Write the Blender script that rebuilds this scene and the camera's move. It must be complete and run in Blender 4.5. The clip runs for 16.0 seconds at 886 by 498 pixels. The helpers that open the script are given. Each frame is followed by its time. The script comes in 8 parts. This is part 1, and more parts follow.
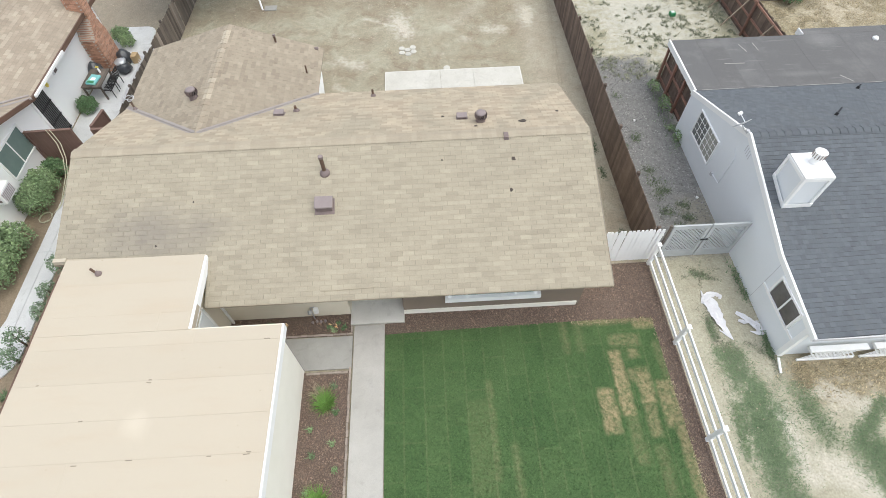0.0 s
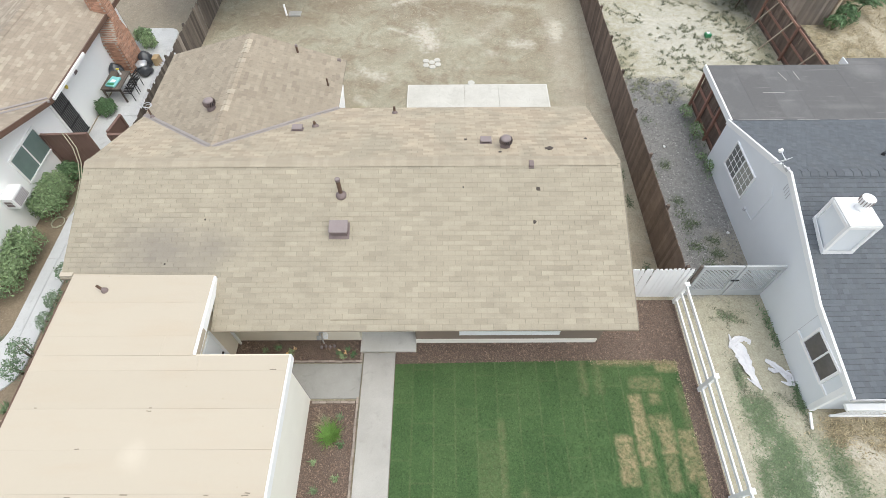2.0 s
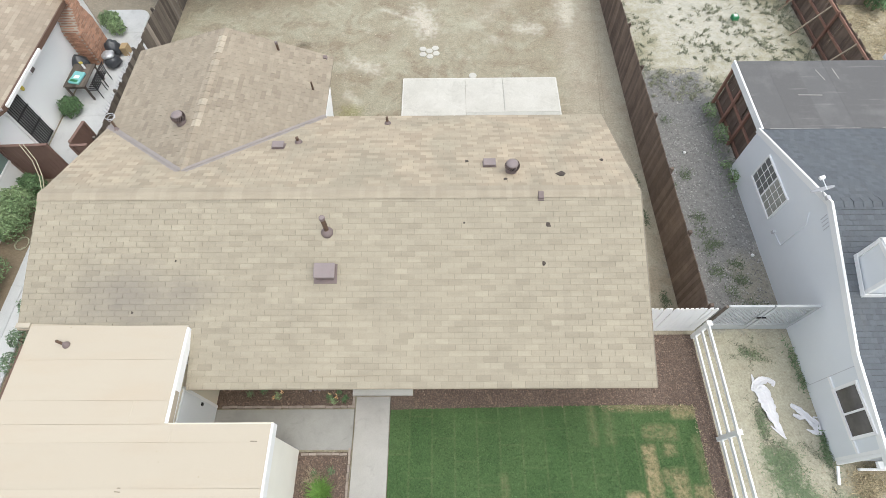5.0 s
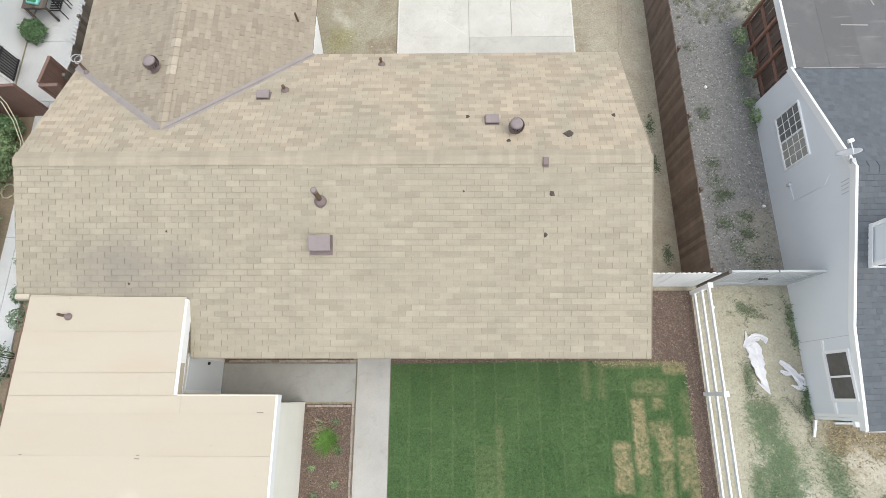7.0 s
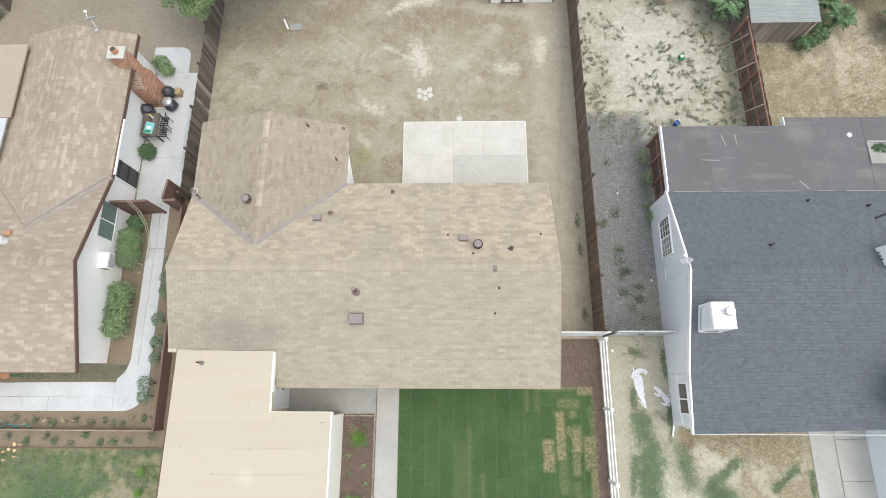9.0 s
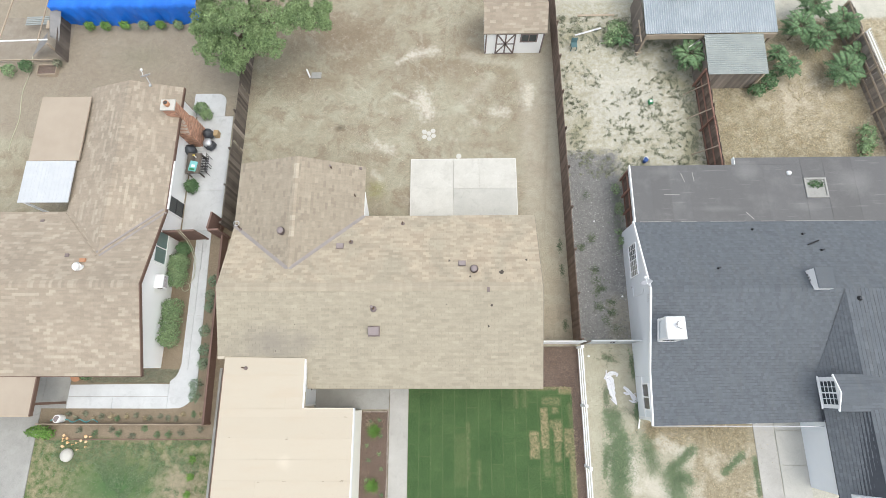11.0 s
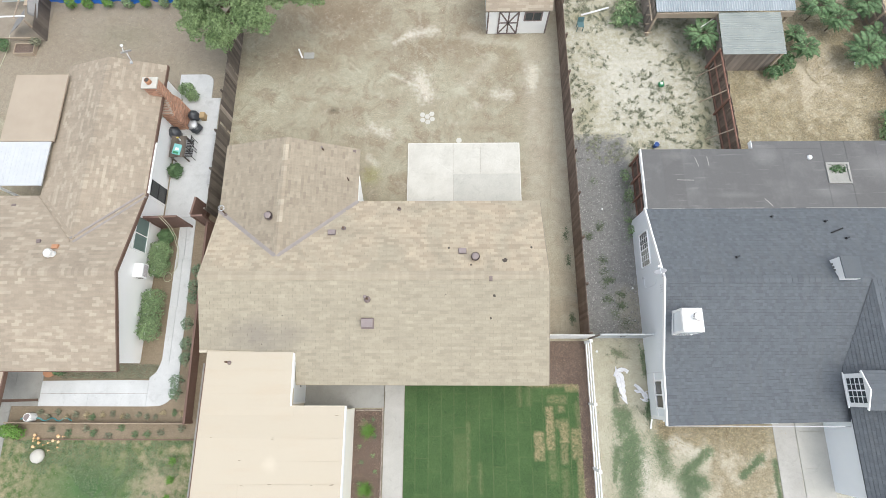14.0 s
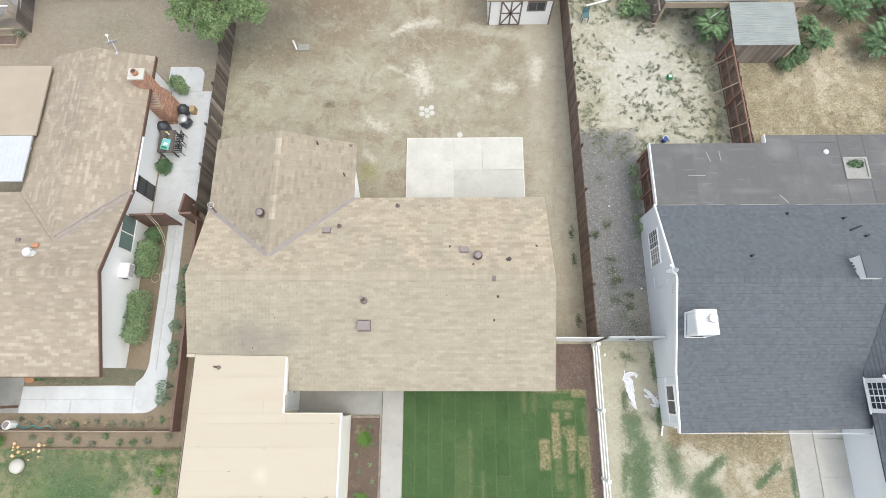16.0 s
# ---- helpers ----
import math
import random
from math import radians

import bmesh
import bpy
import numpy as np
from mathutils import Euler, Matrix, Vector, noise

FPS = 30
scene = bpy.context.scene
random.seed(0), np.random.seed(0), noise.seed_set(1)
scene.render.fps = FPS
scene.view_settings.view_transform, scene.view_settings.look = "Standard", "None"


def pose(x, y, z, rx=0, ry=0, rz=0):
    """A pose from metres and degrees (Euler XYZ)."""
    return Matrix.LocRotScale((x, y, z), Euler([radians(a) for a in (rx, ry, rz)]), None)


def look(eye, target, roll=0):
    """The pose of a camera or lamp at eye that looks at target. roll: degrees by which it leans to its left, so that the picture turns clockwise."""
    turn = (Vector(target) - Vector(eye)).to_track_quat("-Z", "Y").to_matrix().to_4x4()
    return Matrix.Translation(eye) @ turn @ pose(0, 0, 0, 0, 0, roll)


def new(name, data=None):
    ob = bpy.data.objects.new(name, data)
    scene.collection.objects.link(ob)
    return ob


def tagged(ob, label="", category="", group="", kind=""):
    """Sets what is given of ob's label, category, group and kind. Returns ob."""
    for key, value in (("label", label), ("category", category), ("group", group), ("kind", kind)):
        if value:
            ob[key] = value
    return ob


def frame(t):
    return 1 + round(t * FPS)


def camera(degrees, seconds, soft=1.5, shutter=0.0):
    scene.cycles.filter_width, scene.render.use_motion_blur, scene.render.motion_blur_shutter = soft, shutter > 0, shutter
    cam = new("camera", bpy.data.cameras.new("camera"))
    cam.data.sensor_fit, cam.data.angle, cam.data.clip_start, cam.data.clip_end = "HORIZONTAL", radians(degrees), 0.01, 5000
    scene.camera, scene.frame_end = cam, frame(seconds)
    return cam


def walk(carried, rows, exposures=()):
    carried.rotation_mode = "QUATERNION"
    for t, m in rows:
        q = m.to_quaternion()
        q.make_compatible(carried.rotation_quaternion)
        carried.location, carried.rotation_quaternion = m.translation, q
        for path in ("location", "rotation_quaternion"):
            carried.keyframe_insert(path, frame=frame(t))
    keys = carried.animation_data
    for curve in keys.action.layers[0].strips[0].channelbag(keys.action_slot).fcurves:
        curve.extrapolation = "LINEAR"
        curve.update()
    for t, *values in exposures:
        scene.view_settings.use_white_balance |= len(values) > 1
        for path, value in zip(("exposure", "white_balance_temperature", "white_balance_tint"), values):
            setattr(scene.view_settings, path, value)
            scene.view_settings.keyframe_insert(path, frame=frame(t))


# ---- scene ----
cam = camera(82.0, 16.0, soft=0.6)
PATH = [
    (0, (0.581, 0.561, 14.562), (0.622, 1.687, 12.909), -1.3),
    (0.5, (0.545, 0.724, 14.543), (0.58, 1.851, 12.891), -1.1),
    (1, (0.503, 0.99, 14.545), (0.499, 2.117, 12.893), -0.9),
    (1.5, (0.506, 1.269, 14.536), (0.496, 2.399, 12.886), -0.8),
    (2, (0.488, 1.619, 14.534), (0.478, 2.747, 12.882), -0.7),
    (2.5, (0.464, 2.002, 14.542), (0.454, 3.127, 12.888), -0.6),
    (3, (0.465, 2.42, 14.526), (0.454, 3.544, 12.872), -0.6),
    (4.4, (0.52, 3.78, 14.5), (0.51, 4.87, 12.83), -0.8),
    (5.3, (0.562, 4.697, 14.479), (0.548, 5.568, 12.679), -1.2),
    (5.5, (0.596, 4.973, 14.502), (0.574, 5.753, 12.661), -1.8),
    (6, (0.559, 5.373, 14.478), (0.533, 5.956, 12.565), -2.7),
    (6.5, (0.587, 5.971, 14.521), (0.56, 6.542, 12.604), -2.8),
    (7, (0.672, 6.454, 14.957), (0.644, 7.013, 13.037), -2.9),
    (7.5, (0.8, 6.598, 16.402), (0.773, 7.151, 14.48), -3.0),
    (8, (1.091, 6.848, 18.533), (1.053, 7.384, 16.607), -4.2),
    (8.5, (1.219, 7.207, 20.754), (1.184, 7.726, 18.823), -3.9),
    (9, (1.334, 7.477, 23.074), (1.294, 7.995, 21.143), -4.4),
    (9.5, (1.457, 7.706, 25.387), (1.41, 8.221, 23.455), -5.3),
    (10.2, (1.48, 7.68, 26.95), (1.43, 8.2, 25.02), -5.4),
    (11.0, (1.38, 7.48, 27.35), (1.335, 8.0, 25.42), -5.1),
    (12, (1.226, 7.174, 26.869), (1.181, 7.7, 24.94), -4.8),
    (12.5, (1.191, 7.091, 26.468), (1.15, 7.619, 24.54), -4.4),
    (13, (1.294, 7.069, 26.307), (1.253, 7.599, 24.379), -4.4),
    (13.5, (1.334, 7.169, 26.018), (1.295, 7.697, 24.09), -4.2),
    (14, (1.302, 7.209, 25.569), (1.264, 7.739, 23.641), -4.1),
    (14.5, (1.203, 7.261, 25.211), (1.166, 7.792, 23.283), -3.9),
    (15, (1.118, 7.324, 24.763), (1.083, 7.856, 22.836), -3.8),
    (15.5, (1.111, 7.398, 24.542), (1.075, 7.929, 22.614), -3.9),
    (16, (1.184, 7.389, 24.463), (1.152, 7.924, 22.536), -3.5),
]
EXPOSURES = [(0, 0.45, 6030, 3), (6.5, 0.43, 6030, 3), (8.5, 0.41, 6030, 3), (9.6, 0.45, 6030, 3), (12, 0.5, 6030, 3), (16, 0.52, 6030, 3)]
walk(cam, [(t, look(eye, target, roll)) for t, eye, target, roll in PATH], EXPOSURES)

# ---- world, sun and exposure ----
world = bpy.data.worlds.new("sky")
scene.world = world
world.use_nodes = True
wn = world.node_tree.nodes
sky = wn.new("ShaderNodeTexSky")
sky.sky_type = "NISHITA"
sky.sun_disc = False
sky.sun_elevation = radians(66)
sky.sun_rotation = radians(114)
sky.air_density, sky.dust_density, sky.ozone_density = 1.0, 8.0, 0.6
wn["Background"].inputs["Strength"].default_value = 0.153
# thin high cloud: the blue sky veiled by an even pale layer
veil = wn.new("ShaderNodeMix")
veil.data_type = "RGBA"
veil.inputs[0].default_value = 0.55
veil.inputs[7].default_value = (7.05, 6.75, 6.95, 1)
world.node_tree.links.new(sky.outputs[0], veil.inputs[6])
world.node_tree.links.new(veil.outputs[2], wn["Background"].inputs["Color"])

sun_data = bpy.data.lights.new("sun", "SUN")
sun_data.energy = 0.6
sun_data.angle = radians(60)
sun_data.color = (1.0, 0.965, 0.92)
sun = new("sun", sun_data)
sun.matrix_world = look((17, -5, 44), (0, 4, 0))


# ---- materials ----
class Mat:
    """A small builder for procedural materials on world coordinates."""

    def __init__(self, name, rough=0.85, metal=0.0):
        self.m = bpy.data.materials.new(name)
        self.m.use_nodes = True
        self.t = self.m.node_tree
        self.b = self.t.nodes["Principled BSDF"]
        self.b.inputs["Roughness"].default_value = rough
        self.b.inputs["Metallic"].default_value = metal
        self.b.inputs["Specular IOR Level"].default_value = 0.3
        self.pos = self.t.nodes.new("ShaderNodeNewGeometry").outputs["Position"]
        sep = self.t.nodes.new("ShaderNodeSeparateXYZ")
        self.t.links.new(self.pos, sep.inputs[0])
        self.x, self.y, self.z = sep.outputs

    def put(self, sock, v):
        if isinstance(v, bpy.types.NodeSocket):
            self.t.links.new(v, sock)
        elif isinstance(v, tuple) and len(v) == 3 and sock.type == "RGBA":
            sock.default_value = (*v, 1)
        else:
            sock.default_value = v

    def math(self, op, a, b=0.0, c=0.0, clamp=False):
        n = self.t.nodes.new("ShaderNodeMath")
        n.operation, n.use_clamp = op, clamp
        for i, v in enumerate((a, b, c)):
            self.put(n.inputs[i], v)
        return n.outputs[0]

    def scaled(self, sx, sy, sz, rz=0.0):
        n = self.t.nodes.new("ShaderNodeMapping")
        n.inputs["Scale"].default_value = (sx, sy, sz)
        n.inputs["Rotation"].default_value = (0, 0, radians(rz))
        self.t.links.new(self.pos, n.inputs[0])
        return n.outputs[0]

    def noise(self, scale, detail=4, rough=0.55, distort=0.0, vec=None):
        n = self.t.nodes.new("ShaderNodeTexNoise")
        n.inputs["Scale"].default_value = scale
        n.inputs["Detail"].default_value = detail
        n.inputs["Roughness"].default_value = rough
        n.inputs["Distortion"].default_value = distort
        self.t.links.new(vec or self.pos, n.inputs["Vector"])
        return n.outputs["Fac"]

    def cells(self, scale, vec=None, out="Distance", feature="F1"):
        n = self.t.nodes.new("ShaderNodeTexVoronoi")
        n.feature = feature
        n.inputs["Scale"].default_value = scale
        self.t.links.new(vec or self.pos, n.inputs["Vector"])
        return n.outputs[out]

    def ramp(self, fac, *stops):
        n = self.t.nodes.new("ShaderNodeValToRGB")
        e = n.color_ramp.elements
        while len(e) < len(stops):
            e.new(0.5)
        for el, (p, c) in zip(e, stops):
            el.position = p
            el.color = (*c, 1) if isinstance(c, tuple) else (c, c, c, 1)
        self.put(n.inputs[0], fac)
        return n.outputs[0]

    def mix(self, fac, a, b, mode="MIX"):
        n = self.t.nodes.new("ShaderNodeMix")
        n.data_type, n.blend_type = "RGBA", mode
        self.put(n.inputs[0], fac)
        self.put(n.inputs[6], a)
        self.put(n.inputs[7], b)
        return n.outputs[2]

    def rand(self, how):
        if how == "object":
            return self.t.nodes.new("ShaderNodeObjectInfo").outputs["Random"]
        return self.t.nodes.new("ShaderNodeNewGeometry").outputs["Random Per Island"]

    def box(self, x0, x1, y0, y1, soft=0.2, wob=None, amount=0.5):
        """A soft mask of a rectangle of the plan, its edges pushed about by wob."""
        x, y = self.x, self.y
        if wob is not None:
            w = self.math("MULTIPLY", self.math("SUBTRACT", wob, 0.5), amount * 2)
            x, y = self.math("ADD", x, w), self.math("ADD", y, w)
        out = None
        for v, a, s in ((x, x0, 1), (x, x1, -1), (y, y0, 1), (y, y1, -1)):
            e = self.math("MULTIPLY_ADD", self.math("SUBTRACT", v, a), s / soft, 0.5, clamp=True)
            out = e if out is None else self.math("MULTIPLY", out, e)
        return out

    def disc(self, cx, cy, rx, ry, soft=0.5, wob=None, amount=0.5):
        dx = self.math("DIVIDE", self.math("SUBTRACT", self.x, cx), rx)
        dy = self.math("DIVIDE", self.math("SUBTRACT", self.y, cy), ry)
        d = self.math("SQRT", self.math("ADD", self.math("MULTIPLY", dx, dx), self.math("MULTIPLY", dy, dy)))
        if wob is not None:
            d = self.math("ADD", d, self.math("MULTIPLY", self.math("SUBTRACT", wob, 0.5), amount * 2))
        return self.math("MULTIPLY_ADD", self.math("SUBTRACT", d, 1.0), -1 / soft, 0.0, clamp=True)

    def seg(self, ax, ay, bx, by, w, soft=0.5, wob=None, amount=0.5):
        """A soft mask of a streak from a to b, w wide to each side."""
        lx, ly = bx - ax, by - ay
        k = lx * lx + ly * ly
        px, py = self.math("SUBTRACT", self.x, ax), self.math("SUBTRACT", self.y, ay)
        f = self.math("ADD", self.math("MULTIPLY", px, lx / k), self.math("MULTIPLY", py, ly / k), clamp=True)
        qx, qy = self.math("SUBTRACT", px, self.math("MULTIPLY", f, lx)), self.math("SUBTRACT", py, self.math("MULTIPLY", f, ly))
        d = self.math("DIVIDE", self.math("SQRT", self.math("ADD", self.math("MULTIPLY", qx, qx), self.math("MULTIPLY", qy, qy))), w)
        if wob is not None:
            d = self.math("ADD", d, self.math("MULTIPLY", self.math("SUBTRACT", wob, 0.5), amount * 2))
        return self.math("MULTIPLY_ADD", self.math("SUBTRACT", d, 1.0), -1 / soft, 0.0, clamp=True)

    def done(self, color, bump=None, strength=0.3, dist=0.02, rough=None):
        self.put(self.b.inputs["Base Color"], color)
        if rough is not None:
            self.put(self.b.inputs["Roughness"], rough)
        if bump is not None:
            n = self.t.nodes.new("ShaderNodeBump")
            n.inputs["Strength"].default_value = strength
            n.inputs["Distance"].default_value = dist
            self.put(n.inputs["Height"], bump)
            self.t.links.new(n.outputs[0], self.b.inputs["Normal"])
        return self.m


def plain(name, a, b, scale=3.0, fine=60.0, rough=0.8, metal=0.0, bump=0.15, how=None, spread=0.0, spec=0.3):
    """Two tones mixed by broad and fine noise, with fine relief and optional difference from piece to piece."""
    m = Mat(name, rough, metal)
    m.b.inputs["Specular IOR Level"].default_value = spec
    n1, n2 = m.noise(scale, 5, 0.6), m.noise(fine, 3)
    f = m.math("MULTIPLY_ADD", m.math("SUBTRACT", n1, 0.5), 1.6, 0.5)
    f = m.math("MULTIPLY_ADD", m.math("SUBTRACT", n2, 0.5), 0.7, f, clamp=True)
    c = m.mix(f, a, b)
    if how:
        r = m.rand(how)
        k = m.math("MULTIPLY_ADD", m.math("SUBTRACT", r, 0.5), spread, 1.0)
        c = m.mix(1.0, c, m.ramp(m.math("MULTIPLY", k, 0.5), (0, 0.0), (1, 2.0)), "MULTIPLY")
    return m.done(c, n2, bump, 0.01)


def shingle_mat(name, how, stops, stain=None, streak=0.25, relief=0.35, runs=0.17):
    m = Mat(name, 0.93)
    r = m.rand(how)
    c = m.ramp(r, *stops)
    big = m.noise(0.45, 4, 0.6)
    c = m.mix(streak, c, m.ramp(big, (0.3, (0.42, 0.415, 0.41)), (0.7, (0.6, 0.59, 0.575))), "OVERLAY")
    grit = m.noise(160, 3, 0.7)
    c = m.mix(0.2, c, m.ramp(grit, (0.3, 0.2), (0.7, 0.85)), "OVERLAY")
    run = m.noise(1.0, 3, 0.6, vec=m.scaled(1.1, 7.0, 0.0))
    c = m.mix(runs, c, m.ramp(run, (0.36, 0.36), (0.64, 0.66)), "OVERLAY")
    wash = m.noise(1.0, 4, 0.6, vec=m.scaled(3.0, 0.35, 1.0))
    c = m.mix(m.math("MULTIPLY", m.ramp(wash, (0.52, 0.0), (0.75, 1.0)), 0.13), c, (0.2, 0.18, 0.15))
    if stain:
        # warmer, paler tone in patches over the rear slope only
        warm = m.noise(0.5, 5, 0.7, 0.8)
        warm = m.math("MULTIPLY", m.ramp(warm, (0.38, 0.15), (0.6, 1.0)), m.box(-10.5, 6.5, 12.15, 16.5, 0.3, warm, 0.25))
        c = m.mix(m.math("MULTIPLY", warm, 0.75), c, m.mix(r, (0.36, 0.292, 0.216), (0.52, 0.43, 0.32)))
        cx, cy, rx, ry, amt = stain
        w = m.noise(1.3, 4)
        c = m.mix(m.math("MULTIPLY", m.disc(cx, cy, rx, ry, 0.9, w, 0.6), amt), c, (0.17, 0.155, 0.145))
    return m.done(c, grit, relief, 0.006)


TAN = ((0.0, (0.312, 0.278, 0.213)), (0.2, (0.336, 0.3, 0.23)), (0.6, (0.348, 0.311, 0.238)), (0.85, (0.358, 0.32, 0.245)), (1.0, (0.378, 0.338, 0.258)))
TANWING = ((0.0, (0.262, 0.223, 0.172)), (0.2, (0.303, 0.259, 0.199)), (0.7, (0.32, 0.275, 0.211)), (1.0, (0.348, 0.3, 0.231)))
BROWN = ((0.0, (0.3, 0.254, 0.199)), (0.5, (0.325, 0.275, 0.216)), (0.72, (0.342, 0.29, 0.228)), (0.86, (0.372, 0.32, 0.252)), (1.0, (0.402, 0.348, 0.275)))
SLATE = ((0.0, (0.106, 0.115, 0.128)), (0.3, (0.116, 0.127, 0.14)), (0.7, (0.122, 0.133, 0.147)), (1.0, (0.133, 0.144, 0.159)))
M_TAN_ONE = shingle_mat("tan shingle", "object", TAN, (-7.2, 9.4, 2.4, 1.1, 0.5), 0.3)
M_TAN = shingle_mat("tan shingle field", "island", TAN, (-7.2, 9.4, 2.4, 1.1, 0.5), 0.3)
M_TANWING = shingle_mat("pinkish tan shingle field", "island", TANWING)
M_BROWN = shingle_mat("brown shingle field", "island", BROWN, None, 0.55)
M_SLATE = shingle_mat("slate grey shingle field", "island", SLATE, None, 0.15, 0.5, 0.05)
M_EDGING = plain("weathered edging brick", (0.27, 0.225, 0.19), (0.4, 0.345, 0.3), 5, 60, 0.92, how="object", spread=0.4)
M_CAP = shingle_mat("tan ridge cap", "island", ((0.0, (0.345, 0.3, 0.23)), (0.6, (0.36, 0.315, 0.242)), (1.0, (0.385, 0.337, 0.259))))
M_CAPWING = shingle_mat("mottled wing ridge cap", "island", ((0.0, (0.31, 0.262, 0.2)), (0.5, (0.345, 0.295, 0.227)), (1.0, (0.43, 0.375, 0.295))))
M_UNDER = plain("roof felt", (0.22, 0.19, 0.148), (0.29, 0.252, 0.195), 2, 30, 0.95)
M_EDGE = plain("dark asphalt edge", (0.225, 0.193, 0.148), (0.275, 0.238, 0.184), 3, 40, 0.95)
M_EDGE_BROWN = plain("brown asphalt edge", (0.27, 0.222, 0.173), (0.31, 0.257, 0.2), 3, 40, 0.95)
M_PENDIRT = plain("trampled pen floor", (0.2, 0.165, 0.125), (0.34, 0.3, 0.245), 1.2, 20, 0.95, bump=0.4)
M_SEAM = plain("dirty roofing seam", (0.43, 0.373, 0.29), (0.48, 0.42, 0.33), 2, 30, 0.95)
# slate butts: dark asphalt, with each course's shadow line put into the colour
M_EDGE_GREY = plain("black asphalt edge", (0.082, 0.089, 0.098), (0.098, 0.106, 0.115), 3, 40, 0.95)
M_UNDER_GREY = plain("dark roof felt", (0.045, 0.05, 0.06), (0.06, 0.065, 0.075), 2, 30, 0.95)
M_CREAM = plain("cream stucco", (0.68, 0.62, 0.5), (0.76, 0.7, 0.58), 1.2, 90, 0.9, bump=0.4)
M_CREAMWHITE = plain("cream white stucco", (0.8, 0.775, 0.69), (0.87, 0.845, 0.76), 1.2, 90, 0.9, bump=0.4)
M_TAUPE = plain("brown painted siding", (0.2, 0.165, 0.13), (0.25, 0.2, 0.155), 1.5, 60, 0.8)
M_WHITE = plain("white paint", (0.84, 0.84, 0.83), (0.89, 0.89, 0.88), 2, 50, 0.6)
M_WHITEWALL = plain("white stucco", (0.92, 0.92, 0.91), (0.95, 0.95, 0.94), 0.8, 90, 0.9, bump=0.4)
M_GREYWALL = plain("pale blue-grey stucco", (0.73, 0.755, 0.775), (0.78, 0.805, 0.825), 0.7, 90, 0.9, bump=0.3)
M_DKWOOD = plain("brown stained boards", (0.105, 0.078, 0.063), (0.19, 0.142, 0.114), 2.5, 25, 0.85, how="object", spread=0.5)
M_OLDWOOD = plain("weathered grey-brown boards", (0.095, 0.08, 0.068), (0.165, 0.14, 0.118), 1.5, 25, 0.9, how="object", spread=0.7)
M_GREYWOOD = plain("silvered grey boards", (0.2, 0.172, 0.147), (0.3, 0.258, 0.22), 1.5, 25, 0.9, how="object", spread=0.5)
M_REDWOOD = plain("reddish fence frame", (0.235, 0.125, 0.092), (0.33, 0.2, 0.152), 2, 25, 0.85, how="object", spread=0.5)
M_PALEWOOD = plain("sun-bleached wood", (0.35, 0.28, 0.21), (0.46, 0.38, 0.29), 2, 25, 0.85, how="object", spread=0.3)
M_BROWNTRIM = plain("dark brown trim paint", (0.12, 0.075, 0.055), (0.16, 0.1, 0.075), 2, 40, 0.6)
M_BROWNPANEL = plain("brown fence paint", (0.17, 0.105, 0.085), (0.215, 0.14, 0.115), 2, 30, 0.75)
M_VENT = plain("mauve-brown painted metal", (0.16, 0.125, 0.12), (0.22, 0.175, 0.165), 4, 60, 0.55, bump=0.05)
M_VENTTOP = plain("faded vent cover paint", (0.235, 0.195, 0.19), (0.29, 0.245, 0.24), 4, 60, 0.6, bump=0.05)
M_RUST = plain("rusty dark pipe", (0.09, 0.06, 0.045), (0.17, 0.11, 0.075), 8, 80, 0.8)
M_FLASH = plain("mauve-grey flashing", (0.25, 0.222, 0.207), (0.33, 0.295, 0.275), 3, 40, 0.6)
M_TAR = plain("tar patch", (0.05, 0.04, 0.035), (0.12, 0.1, 0.085), 15, 80, 0.9)
M_GLASS = plain("dark window glass", (0.03, 0.04, 0.045), (0.06, 0.07, 0.075), 1, 5, 0.08, bump=0.0, spec=0.6)
M_GLASSDUSTY = plain("dusty brown window glass", (0.07, 0.066, 0.062), (0.13, 0.122, 0.112), 2.5, 8, 0.15, bump=0.0, spec=0.5)
M_GREENGLASS = plain("window glass with green screen", (0.15, 0.21, 0.195), (0.2, 0.265, 0.245), 1, 5, 0.2, bump=0.0, spec=0.5)
M_SCREEN = plain("glass behind a grey screen", (0.14, 0.145, 0.14), (0.2, 0.205, 0.198), 2, 8, 0.25, bump=0.0, spec=0.4)
M_CURTAIN = plain("glass over a pale curtain", (0.3, 0.3, 0.265), (0.42, 0.415, 0.37), 2, 8, 0.15, bump=0.0, spec=0.5)
M_RIBWHITE = plain("weathered white sheet", (0.47, 0.485, 0.5), (0.56, 0.57, 0.585), 1.2, 30, 0.5)
M_BEIGE = plain("beige flat covering", (0.36, 0.3, 0.235), (0.42, 0.355, 0.28), 0.9, 40, 0.9)
M_PIPEGREY = plain("grey painted pipe", (0.11, 0.115, 0.125), (0.17, 0.175, 0.185), 5, 60, 0.6)
M_GATE = plain("weathered grey gate paint", (0.4, 0.415, 0.42), (0.5, 0.515, 0.52), 2, 50, 0.75)
M_IRON = plain("black iron", (0.015, 0.015, 0.016), (0.03, 0.03, 0.032), 5, 60, 0.5)
M_STEEL = plain("galvanised steel", (0.45, 0.46, 0.47), (0.6, 0.61, 0.62), 5, 60, 0.4, metal=0.6)
M_STEELGREY = plain("grey enamelled metal", (0.5, 0.5, 0.52), (0.58, 0.58, 0.6), 5, 60, 0.5)
M_CORRUGATED = plain("grey corrugated sheet", (0.29, 0.325, 0.35), (0.42, 0.455, 0.48), 1.2, 30, 0.5)
M_CORRUGATED2 = plain("dull greenish corrugated sheet", (0.24, 0.265, 0.255), (0.34, 0.36, 0.345), 1.2, 30, 0.55)
